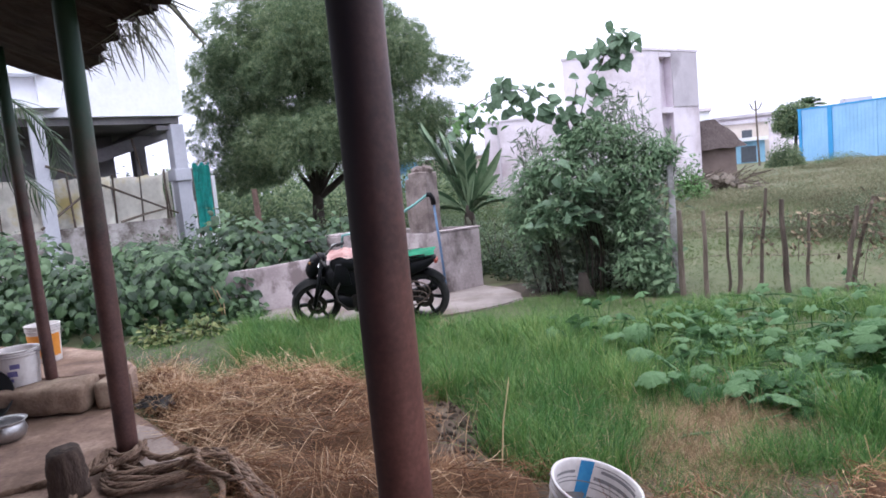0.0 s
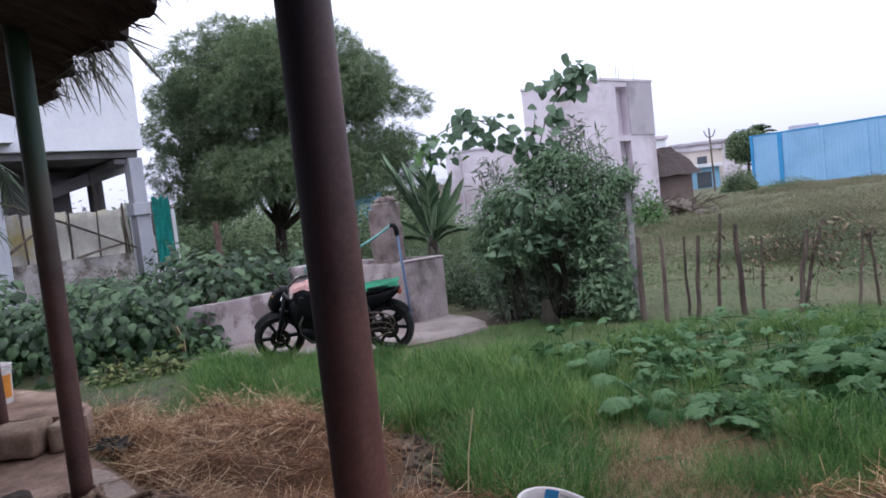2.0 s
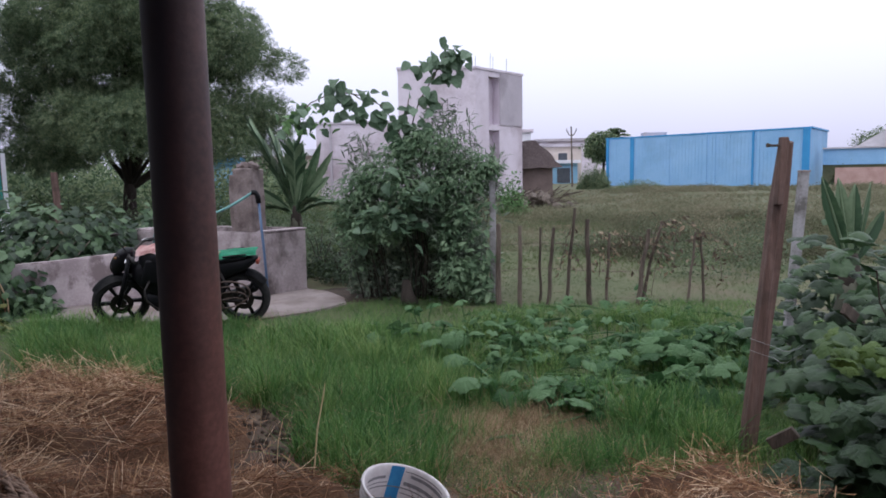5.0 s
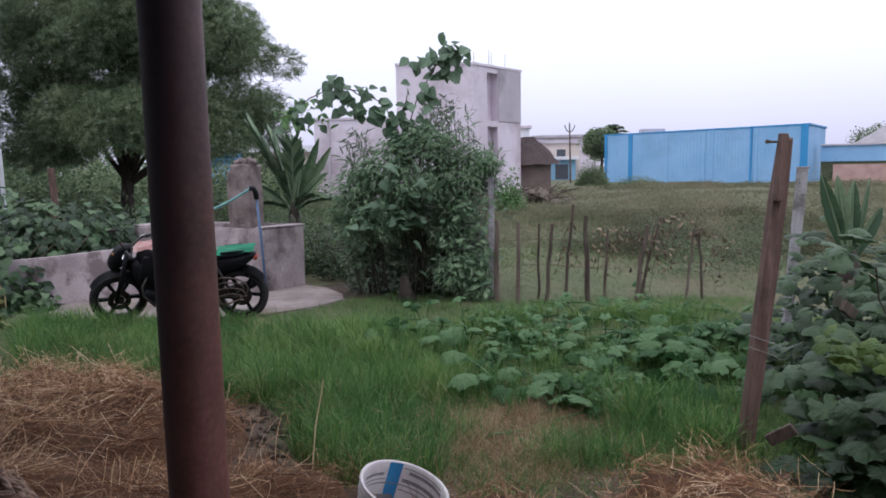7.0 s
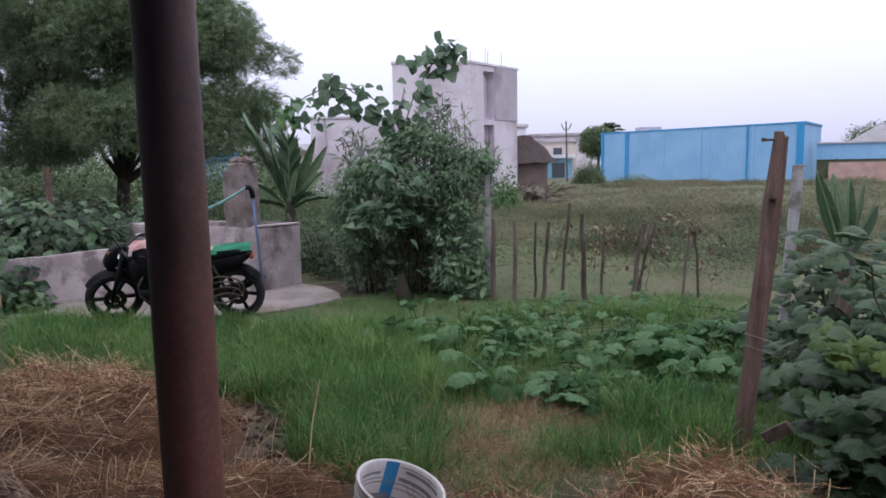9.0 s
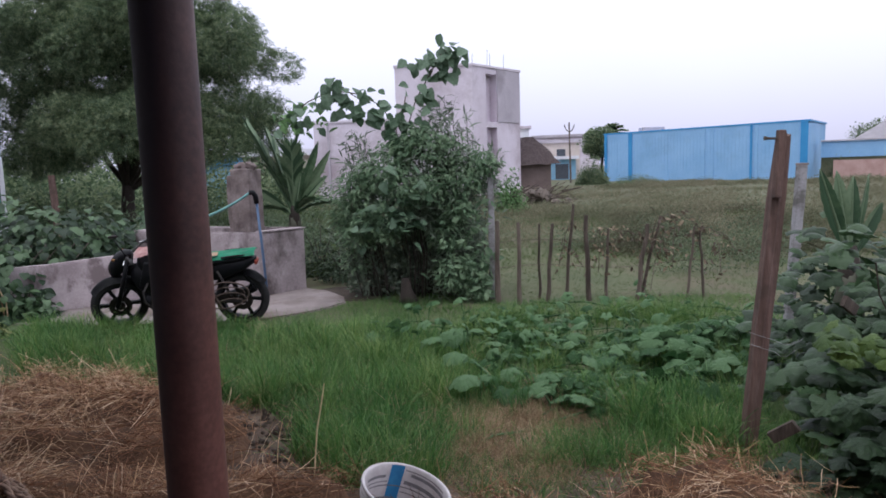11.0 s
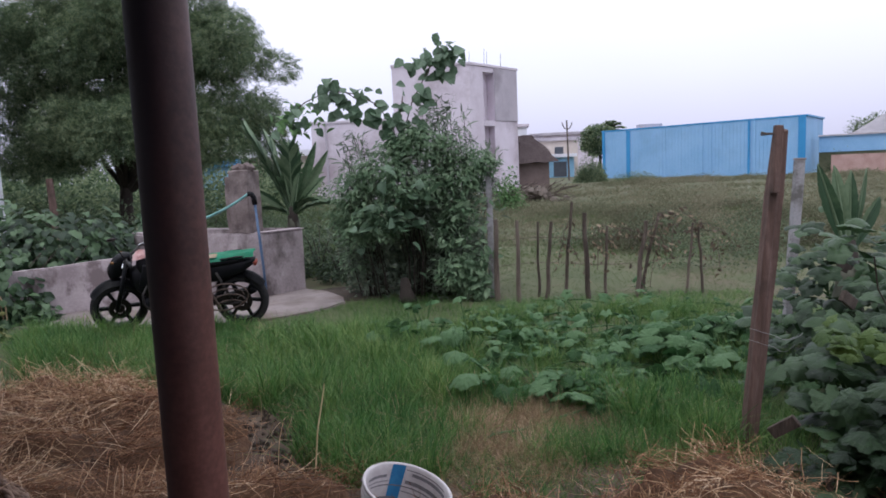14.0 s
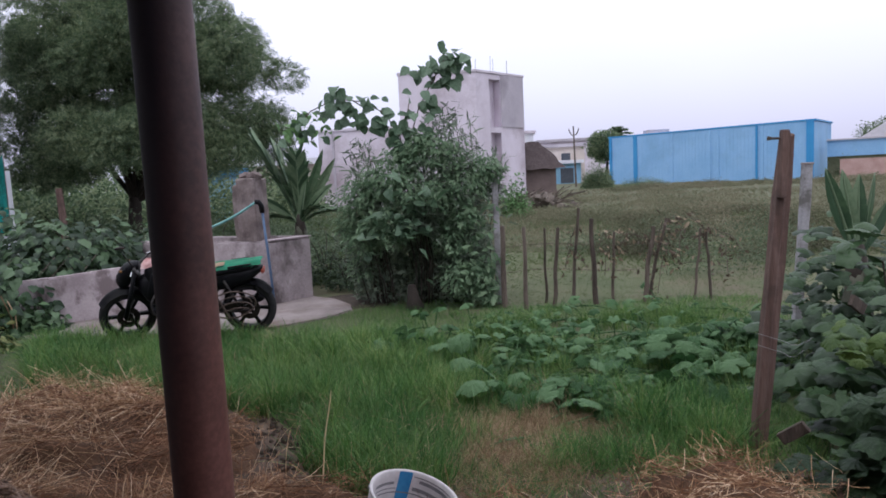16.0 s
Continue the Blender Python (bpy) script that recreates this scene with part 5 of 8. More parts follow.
    g = [[bm.verts.new((x, y, 0.798 + 0.06 * (-0.06 - x) / 0.8 + 0.01 * noise.noise(Vector((x * 20, y * 20, 2))) - 0.25 * max(0, y - 0.07))) for y in (0.0, 0.03, 0.06, 0.085, 0.10)] for x in (-0.30, -0.34, -0.38, -0.42, -0.455)]
    for a, b in zip(g, g[1:]):
        for k in range(4):
            bm.faces.new((a[k], a[k + 1], b[k + 1], b[k]))
    bmesh.ops.solidify(bm, geom=bm.faces[:], thickness=0.004)
    part("cream_patch", bm, material("cream_print", [(0.45, 0.36, 0.28), (0.55, 0.42, 0.30), (0.60, 0.40, 0.22)], 0.6, 14, 40, 0.1), cover, "faded cream printed patch", smooth=True, local=True)
    cloth("tank_cloth", "faded red cloth spread over the motorcycle tank", SALMON, -0.04, 0.42, 0.15, lambda x: 0.905 - 0.02 * abs(x - 0.24) / 0.2 + 0.005 * math.sin(x * 31), 0.05, 5)


motorcycle()


# ---------------------------------------------------------------- loose things
def pail(label, at, tilt, r=0.148, h=0.36, band=None, extra=None, ribs=2):
    ob = thing("paint_pail", label, "bucket", at, group="plastic pails")
    ob.matrix_basis = pose(*at) @ pose(0, 0, 0, *tilt)
    PLACED[ob.name] = ob.matrix_basis.copy()
    b = r * 0.86
    bm = bmesh.new()
    prof = [(0, 0.004), (b * 0.96, 0), (b, 0.012)]
    prof += [(b + (r - b) * t, h * t) for t in (0.3, 0.6, 0.8)]
    for k in range(ribs):
        z = h * (0.84 + 0.06 * k)
        rr = b + (r - b) * z / h
        prof += [(rr, z), (rr + 0.007, z + 0.003), (rr + 0.007, z + 0.009), (rr, z + 0.012)]
    prof += [(r, h * 0.97), (r + 0.008, h * 0.975), (r + 0.009, h), (r + 0.001, h + 0.002), (r - 0.004, h - 0.004)]
    prof += [(b + (r - b) * t - 0.005, h * t) for t in (0.9, 0.5, 0.1)] + [(b * 0.9, 0.012), (0, 0.012)]
    lathe(bm, prof, 44)
    part("shell", bm, WHITEPLASTIC, ob, smooth=True, local=True)

    def patch(name, a0, a1, z0, z1, mat, inside=False, label=""):
        bm = bmesh.new()
        n = 14
        s = -0.0065 if inside else 0.0015
        g = [[bm.verts.new(((b + (r - b) * z / h + s) * math.cos(radians(a)), (b + (r - b) * z / h + s) * math.sin(radians(a)), z)) for a in [a0 + (a1 - a0) * k / n for k in range(n + 1)]] for z in (z0, (z0 + z1) / 2, z1)]
        for p, q in zip(g, g[1:]):
            for k in range(n):
                bm.faces.new((p[k], p[k + 1], q[k + 1], q[k]))
        part(name, bm, mat, ob, label, smooth=True, local=True)

    for args in (extra or []):
        patch(*args)
    bm = bmesh.new()
    pts = [((r + 0.01) * math.cos(a), (r + 0.01) * math.sin(a) * 1.0, h * 0.93 - 0.10 * math.sin(a) ** 2) for a in [math.pi * k / 16 for k in range(17)]]
    tube(bm, pts, 0.0025, 6)
    part("handle", bm, WIRE, ob, "bent wire handle", smooth=True, local=True)
    return ob


pail("white plastic paint pail with blue print and scuffed inside, in straw", (-0.263, 2.39, 0.126), (4, 18, 0), 0.162, 0.335,
     extra=[("stripe", 96, 116, 0.02, 0.333, BLUEPRINT, True, "blue stripe showing through"), ("stripe", -130, -112, 0.05, 0.3, BLUEPRINT), ("smudge", 30, 92, 0.26, 0.275, GREYPRINT, True), ("smudge", 20, 84, 0.295, 0.308, GREYPRINT, True),
            ("smudge", 122, 160, 0.28, 0.292, GREYPRINT, True), ("smudge", 24, 94, 0.315, 0.319, GREYPRINT, True), ("smudge", 118, 158, 0.262, 0.266, GREYPRINT, True), ("smudge", 24, 94, 0.225, 0.229, GREYPRINT, True), ("stripe", 150, 196, 0.295, 0.325, BLUEPRINT), ("stripe", -20, 26, 0.295, 0.325, BLUEPRINT), ("smudge", 60, 95, 0.18, 0.19, GREYPRINT, True), ("smudge", 40, 150, 0.245, 0.25, GREYPRINT, True), ("smudge", 100, 150, 0.15, 0.20, GREYPRINT, True), ("smudge", 36, 60, 0.12, 0.22, GREYPRINT, True)])
pail("white paint pail with violet print standing on the stone ledge", (-4.38, 3.92, 0.362), (0, 0, 0), 0.15, 0.28, extra=[("print_bar", -75, -48, 0.10, 0.14, VIOLETPRINT), ("print_bar", -66, -40, 0.155, 0.19, VIOLETPRINT), ("print_bar", -78, -60, 0.06, 0.085, VIOLETPRINT)])
pail("white paint pail with a broad orange band on the ledge", (-4.84, 4.62, 0.35), (0, 0, 0), 0.132, 0.33, extra=[("band", -160, 20, 0.06, 0.25, ORANGE)])


def metal_pot():
    ob = thing("metal_pot", "dented aluminium cooking pot on the mud floor", "pot", (-3.95, 3.36, 0.17))
    bm = bmesh.new()
    lathe(bm, [(0, 0.004), (0.10, 0), (0.145, 0.03), (0.165, 0.08), (0.15, 0.13), (0.14, 0.145), (0.175, 0.16), (0.176, 0.164), (0.138, 0.152), (0.145, 0.13), (0.158, 0.08), (0.13, 0.03), (0, 0.012)], 40)
    bmesh.ops.scale(bm, vec=(0.76, 0.76, 0.82), verts=bm.verts[:])
    part("bowl", bm, ALUMINIUM, ob, smooth=True, local=True)
    dk = thing("iron_wok", "blackened iron basin leaning against the edging stone", "basin", (-4.50, 3.66, 0.168))
    bm = bmesh.new()
    lathe(bm, [(0, 0.003), (0.12, 0.0), (0.2, 0.05), (0.24, 0.12), (0.25, 0.125), (0.235, 0.118), (0.19, 0.055), (0, 0.012)], 32)
    bm.transform(pose(0, 0, 0, 48, 0, 35))
    low = min(v.co.z for v in bm.verts)
    bm.transform(pose(0, 0, -low))
    part("bowl", bm, BLACK, dk, smooth=True, local=True)
    rag = thing("crumpled_sheet", "crumpled dark grey plastic sheet at the straw's edge", "rag", (-3.29, 3.99, 0.15))
    bm = bmesh.new()
    g = [[bm.verts.new((0.26 * (i / 14 - 0.5), 0.2 * (j / 14 - 0.5), 0.045 + 0.05 * noise.noise(Vector((i * 0.45, j * 0.45, 3))) + 0.05 * (1 - (2 * i / 14 - 1) ** 2) * (1 - (2 * j / 14 - 1) ** 2))) for i in range(15)] for j in range(15)]
    for a, b in zip(g, g[1:]):
        for k in range(14):
            bm.faces.new((a[k], a[k + 1], b[k + 1], b[k]))
    bmesh.ops.solidify(bm, geom=bm.faces[:], thickness=0.004)
    part("sheet", bm, material("dark_plastic_sheet", [(0.045, 0.043, 0.045), (0.09, 0.085, 0.088)], 0.6, 8, 60, 0.2), rag, local=True)


metal_pot()


def block_stump():
    bm = bmesh.new()
    tube(bm, [(0.004 * math.sin(k * 2.0), 0.003 * math.cos(k * 3.0), 0.027 * k) for k in range(10)], [0.097, 0.094, 0.092, 0.09, 0.09, 0.088, 0.088, 0.087, 0.085, 0.078], 26)
    for v in bm.verts:
        a = math.atan2(v.co.y, v.co.x)
        v.co += 0.010 * noise.noise_vector(v.co * 8) + 0.006 * noise.noise_vector(v.co * 25)
        v.co.x *= 1 + 0.03 * math.cos(4 * a)
        v.co.z = max(0, v.co.z)
    bm.transform(pose(-2.815, 2.68, 0.168))
    solid("wooden_stump", bm, material("old_dark_stump", [(0.03, 0.019, 0.015), (0.06, 0.04, 0.032), (0.10, 0.07, 0.057)], 0.95, 9, 60, 0.8, stretch=(3, 3, 0.6)), "short dark weathered log stump standing on the mud floor", "stump", smooth=True)


block_stump()


def rope_coils():
    ob = thing("coir_rope", "thick brown coir rope looped round the post and coiled", "rope", (-2.5, 3.0, 0.17))
    r = random.Random(8)

    def strand(pts, rad=0.0145):
        """A rope of three twisted strands."""
        P = [Vector(p) for p in pts]
        fine = []
        for i in range(len(P) - 1):
            p0, p1, p2, p3 = P[max(i - 1, 0)], P[i], P[i + 1], P[min(i + 2, len(P) - 1)]
            for k in range(8):
                t = k / 8
                fine.append(0.5 * ((2 * p1) + (p2 - p0) * t + (2 * p0 - 5 * p1 + 4 * p2 - p3) * t * t + (3 * p1 - p0 - 3 * p2 + p3) * t ** 3))
        fine.append(P[-1])
        bm = bmesh.new()
        for s in range(3):
            q, run = [], 0.0
            for i, p in enumerate(fine):
                d = (fine[min(i + 1, len(fine) - 1)] - fine[max(i - 1, 0)]).normalized()
                a = d.cross(Vector((0, 0, 1))).normalized() if abs(d.z) < 0.95 else Vector((1, 0, 0))
                b = a.cross(d)
                run += (p - fine[i - 1]).length if i else 0
                ang = run / 0.035 + s * 2.094
                q.append(p + rad * 0.55 * (a * math.cos(ang) + b * math.sin(ang)))
            tube(bm, q, rad * 0.62, 6)
        part("rope", bm, ROPE, ob, smooth=True)

    z = 0.19
    # round the foot of the post
    for k in range(3):
        c, rad = Vector((-2.787, 3.085, 0.19 + 0.028 * k)), 0.082 + 0.012 * (k % 2)
        strand([c + Vector((rad * math.cos(a), rad * math.sin(a), 0.008 * math.sin(3 * a + k))) for a in [2 * math.pi * j / 12 for j in range(13)]])
    # loose loops along the floor's edge, humped over its corner and down into the straw
    for k in range(6):
        j = [r.uniform(-0.055, 0.055) for q in range(16)]
        h = 0.009 * k
        strand([(-2.80 + j[0], 2.98 + j[1], z + h), (-2.62 + j[2], 2.90 + j[3] - 0.02 * k, z + h), (-2.44 + j[4], 2.92 + j[5] - 0.02 * k, z + 0.01 + h), (-2.30 + 0.6 * j[6], 3.0 + j[7] - 0.03 * k, z + 0.03 + h),
                (-2.17 + j[8], 3.03 + j[9] - 0.035 * k, z + 0.08 + h), (-2.02 + j[10], 2.93 + j[11] - 0.03 * k, z + 0.08 + h), (-1.82 + j[12], 2.76 + j[13] - 0.02 * k, z + 0.08 + 0.5 * h), (-1.62 + j[14], 2.55 + j[15], z + 0.09), (-1.42 + j[2], 2.42 + j[5], z + 0.07), (-1.2 + j[4], 2.2 + j[7], z + 0.05)])
    for k in range(3):
        strand([(-2.84, 3.0, z + 0.02 * k), (-2.70, 2.78 + 0.02 * k, z + 0.01), (-2.54, 2.68 + 0.04 * k, z + 0.02 * k), (-2.28, 2.74 + 0.03 * k, z + 0.03), (-2.12, 2.78, z + 0.06 + 0.02 * k), (-1.9, 2.64, z + 0.08), (-1.8, 2.45, z + 0.03)])
    # the tail that crosses the floor in front of the stump
    strand([(-2.70, 3.12, z + 0.08), (-2.66, 2.98, z + 0.08), (-2.72, 2.90, z + 0.05), (-2.86, 2.84, z + 0.02), (-3.02, 2.78, z), (-3.24, 2.62, z - 0.01), (-3.5, 2.4, z - 0.01)], 0.02)
    strand([(-2.88, 3.06, z + 0.06), (-2.86, 2.94, z + 0.06), (-2.84, 2.82, z + 0.02), (-2.76, 2.66, z), (-2.7, 2.5, z - 0.01)], 0.02)
    strand([(-2.72, 3.1, z + 0.07), (-2.62, 3.02, z + 0.06), (-2.48, 2.98, z + 0.05), (-2.32, 3.02, z + 0.08), (-2.2, 2.9, z + 0.1), (-2.05, 2.72, z + 0.05)], 0.018)


rope_coils()


# ---------------------------------------------------------------- posts and fence
def timber_post():
    ob = thing("timber_post", "split weathered timber post with a nail and wire", "post", (1.56, 3.42, 0))
    bm = bmesh.new()
    n = 16
    rings = []
    for k in range(n + 1):
        t = k / n
        c = Vector((1.555 + 0.125 * t, 3.42 - 0.06 * t, 1.72 * t))
        rings.append([bm.verts.new(c + Vector((0.034 * x * (1 - 0.4 * max(0.0, (t - 0.82) / 0.18)) + 0.006 * noise.noise(Vector((x * 3, y * 3, t * 6))), 0.045 * y, 0.03 * noise.noise(Vector((x * 9, y * 9, 0))) if k == n else 0))) for x, y in ((-1, -0.7), (-0.2, -1), (0.25, -0.8), (1, -0.85), (1.05, 0.6), (0.3, 1), (-0.8, 0.9))])
    for a, b in zip(rings, rings[1:]):
        for k in range(7):
            bm.faces.new((a[k], a[(k + 1) % 7], b[(k + 1) % 7], b[k]))
    bm.faces.new(rings[-1])
    bm.faces.new(rings[0][::-1])
    part("post", bm, WOOD, ob)
    bm = bmesh.new()
    box(bm, -0.022, 0.012, -0.02, 0.02, 0, 0.33, 0.006, pose(1.643, 3.325, 1.41, 0, 3, 4))
    part("splinter", bm, WOOD, ob)
    bm = bmesh.new()
    tube(bm, [(1.66, 3.34, 1.70), (1.60, 3.33, 1.70), (1.575, 3.33, 1.702)], [0.006, 0.006, 0.011], 8)
    part("nail", bm, STICK, ob)
    for z, w in ((0.66, 0.12), (0.60, 0.08)):
        bm = bmesh.new()
        pts = [(1.54, 3.37, z + 0.07), (1.60, 3.345, z + 0.05), (1.66, 3.35, z + 0.03)] + [(1.66 + w * t, 3.35 - 0.05 * t, z + 0.03 - 0.12 * t * (1 - t) + 0.02 * t) for t in (0.3, 0.6, 0.9, 1.0)]
        tube(bm, pts, 0.0014, 6)
        part("wire", bm, WIRE, ob, "loose galvanised wire end", smooth=True)


timber_post()


def concrete_post(at, h, lean, label):
    ob = thing("concrete_post", label, "post", (at[0], at[1], 0), group="concrete fence posts")
    bm = bmesh.new()
    box(bm, -0.036, 0.036, -0.036, 0.036, 0, h, 0.008)
    bmesh.ops.subdivide_edges(bm, edges=[e for e in bm.edges if e.calc_length() > 0.3], cuts=8, use_grid_fill=True)
    for v in bm.verts:
        v.co.x += lean * v.co.z
        v.co += 0.006 * noise.noise_vector(v.co * 8)
    part("post", bm, material("pale_precast_concrete", [(0.28, 0.27, 0.285), (0.45, 0.43, 0.45)], 0.9, 7, 60, 0.5, stain=(0.13, 0.12, 0.115), stain_scale=7, stain_at=(0.42, 0.62)), ob, local=True)
    bm = bmesh.new()
    box(bm, -0.04 + lean * h, 0.04 + lean * h, -0.04, 0.04, h, h + 0.02, 0.006)
    part("cap", bm, APRON, ob, local=True)


concrete_post((0.575, 8.22), 1.56, 0.0, "slim pale precast concrete fence post beside the shrub")
concrete_post((3.05, 5.95), 1.54, 0.06, "pale precast concrete fence post among gourd leaves")


def stake(at, h, lean, r0, twist=0.0):
    ob = thing("fence_stake", "crooked grey wooden stake of an open fence", "stake", (at[0], at[1], 0), group="fence stakes")
    bm = bmesh.new()
    n = 8
    tube(bm, [(lean * h * t + 0.02 * noise.noise(Vector((at[0] * 5, t * 3, 0))), 0.02 * noise.noise(Vector((at[0] * 5, 9, t * 3))), h * t) for t in [k / n for k in range(n + 1)]], [r0 * (1 - 0.25 * k / n) for k in range(n + 1)], 8)
    part("stake", bm, STICK, ob, local=True)


for x, y, h, lean, r0 in ((0.62, 7.97, 0.98, 0.0, 0.036), (0.86, 7.78, 0.97, -0.01, 0.028), (1.13, 8.1, 0.92, 0.02, 0.018), (1.20, 7.93, 0.93, 0.08, 0.026), (1.42, 7.95, 1.15, 0.09, 0.022), (1.69, 7.90, 1.02, -0.03, 0.033),
                          (1.90, 7.92, 0.85, 0.03, 0.02), (2.24, 7.85, 0.9, 0.14, 0.03), (2.30, 7.95, 0.98, 0.26, 0.022), (2.85, 7.9, 0.85, 0.1, 0.018), (3.05, 7.9, 0.8, -0.06, 0.018)):
    stake((x, y), h, lean, r0)
ob = thing("fence_wire", "sagging wires strung between the fence stakes", "wire", (0.6, 7.9, 0.5))
for z in (0.42, 0.72):
    bm = bmesh.new()
    tube(bm, [(0.6 + 2.7 * t, 7.93, z + 0.03 * math.sin(t * 9)) for t in [k / 16 for k in range(17)]], 0.003, 5)
    part("wire", bm, STICK, ob)
ob = thing("yard_post", "weathered grey wooden post among the weeds", "post", (-8.35, 14.6, 0))
bm = bmesh.new()
tube(bm, [(-8.35, 14.6, 0), (-8.37, 14.6, 0.9), (-8.40, 14.6, 1.75)], [0.085, 0.08, 0.07], 9)
part("post", bm, WOOD, ob)
for at, rx, rz in (((2.02, 3.33, 0.86), -60, 20), ((1.53, 2.98, 0.36), 50, -30)):
    ob = thing("old_board", "short weathered board caught in the gourd vines", "board", at, group="boards in the vines")
    bm = bmesh.new()
    box(bm, -0.028, 0.028, -0.012, 0.012, -0.07, 0.07, 0.004, pose(0, 0, 0, 12, rx, rz))
    part("board", bm, STICK, ob, local=True)


# ---------------------------------------------------------------- trees and shrubs
def in_poly(X, Y, poly):
    inside = np.zeros(len(X), bool)
    n = len(poly)
    for i in range(n):
        (x0, y0), (x1, y1) = poly[i], poly[(i + 1) % n]
        c = ((y0 > Y) != (y1 > Y)) & (X < (x1 - x0) * (Y - y0) / (y1 - y0 + 1e-12) + x0)
        inside ^= c
    return inside


def sample_poly(n, poly):
    p = np.array(poly)
    lo, hi = p.min(0), p.max(0)
    X, Y = np.empty(0), np.empty(0)
    while len(X) < n:
        a, b = rng.uniform(lo[0], hi[0], n), rng.uniform(lo[1], hi[1], n)
        k = in_poly(a, b, poly)
        X, Y = np.concatenate([X, a[k]]), np.concatenate([Y, b[k]])
    return X[:n], Y[:n]


def wobble(X, Y, s, seed=0.0):
    return np.array([noise.noise(Vector((float(a) * s, float(b) * s, seed))) for a, b in zip(X, Y)])


def limb(bm, start, end, r0, r1, bend, n=7, seg=8):
    a, b = Vector(start), Vector(end)
    pts = []
    for k in range(n + 1):
        t = k / n
        pts.append(a.lerp(b, t) + bend * math.sin(math.pi * t) * Vector((0.3, 0.2, 1)) + 0.04 * (b - a).length * noise.noise_vector((a + b) * 0.7 + Vector((0, 0, t * 3))) * min(t, 1 - t) * 4)
    tube(bm, pts, [r0 + (r1 - r0) * k / n for k in range(n + 1)], seg)
    return pts


def neem_tree():
    ob = thing("neem_tree", "broad dark green neem tree with a low forked trunk", "tree", (-8.45, 18.1, 0))
    bm = bmesh.new()
    fork = Vector((-8.4, 18.1, 1.45))
    limb(bm, (-8.45, 18.1, -0.05), fork, 0.21, 0.15, 0.0, 6, 12)
    part("trunk", bm, BARK, ob, smooth=True)
    r = random.Random(4)
    centres = []
    # crown lobes: an uneven dome, open below on the inner side
    for k in range(52):
        a = r.uniform(0, 2 * math.pi)
        e = r.uniform(-0.12, 1.0)
        rad = math.sqrt(max(0.0, 1 - max(0, e) ** 2)) * r.uniform(0.72, 1.0)
        p = Vector((-7.75 + 3.15 * rad * math.cos(a), 18.2 + 3.0 * rad * math.sin(a), 3.75 + 3.1 * e * r.uniform(0.85, 1.0)))
        if e < 0.1:
            p.z = r.uniform(2.35, 3.6)
        centres.append((p, r.uniform(0.65, 1.15)))
    for x, y, z, s in ((-10.6, 17.0, 2.5, 0.8), (-10.9, 17.2, 3.3, 0.8), (-10.2, 16.6, 4.2, 0.8), (-9.4, 16.3, 2.4, 0.8), (-4.35, 19.0, 4.55, 0.6), (-4.9, 18.2, 3.4, 0.8), (-5.3, 17.6, 2.9, 0.8), (-8.7, 17.9, 7.0, 0.45), (-7.2, 16.2, 2.7, 0.8), (-6.2, 16.2, 2.6, 0.7), (-9.9, 16.6, 2.2, 0.7), (-9.0, 16.4, 2.2, 0.6), (-5.6, 17.0, 2.5, 0.7), (-8.6, 19.5, 2.6, 0.8), (-7.2, 19.8, 2.6, 0.9), (-8.2, 16.0, 4.6, 0.9), (-6.4, 16.4, 4.6, 0.9), (-9.6, 16.4, 5.2, 0.8)):
        centres.append((Vector((x, y, z)), s))
    for x, y, z, s in ((-10.1, 16.6, 6.0, 0.6), (-9.7, 16.9, 6.5, 0.6), (-9.0, 17.3, 6.9, 0.6), (-10.1, 16.1, 5.1, 0.6), (-8.6, 16.6, 3.3, 0.7), (-7.6, 16.5, 3.5, 0.7), (-8.1, 16.8, 4.1, 0.7), (-7.0, 16.9, 3.9, 0.6), (-9.2, 16.9, 3.8, 0.6), (-7.9, 17.0, 2.75, 0.5), (-8.9, 17.2, 2.6, 0.5), (-6.6, 17.2, 3.2, 0.6)):
        centres.append((Vector((x, y, z)), s))
    for x, y, z, q in ((-11.0, 17.4, 4.4, 0.8), (-10.9, 17.8, 5.2, 0.8), (-11.1, 18.2, 3.7, 0.85), (-10.5, 18.4, 6.0, 0.7)):
        centres.append((Vector((x, y, z)), q))
    for k in range(14):
        a = 2 * math.pi * k / 14
        centres.append((Vector((-7.75 + 1.5 * math.cos(a), 18.2 + 1.4 * math.sin(a), 3.2 + 0.9 * (k % 3))), 0.95))
    for k in range(11):
        p, s = centres[k * 4 + 1]
        bm = bmesh.new()
        limb(bm, fork + Vector((0, 0, -0.1)), p, 0.055 + 0.03 * (k % 3), 0.015, 0.25, 9, 8)
        part("limb", bm, BARK, ob, smooth=True)
    for p, s in centres[:44:2]:
        bm = bmesh.new()
        limb(bm, fork.lerp(p, 0.55), p, 0.035, 0.01, 0.1, 5, 5)
        part("branch", bm, BARK, ob, smooth=True)
    P, F, N = [], [], []
    for p, s in centres:
        n = int(740 * s * s) + 165
        d = unit(n)
        rad = s * rng.uniform(0.45, 1.0, n) ** 0.5
        q = np.array(p) + d * rad[:, None] * np.array([1.0, 1.0, 0.66])
        P.append(q)
        F.append(d + rng.normal(0, 0.5, (n, 3)) + np.array([0, 0, -0.35]))
        N.append(unit(n, 0.8))
    P, F, N = np.concatenate(P), np.concatenate(F), np.concatenate(N)
    scatter("crown", SPRAYS, P, N, F, rng.uniform(0.125, 0.26, len(P)), NEEM, ob, "feathery dark green leaves", kind="stuff")


neem_tree()


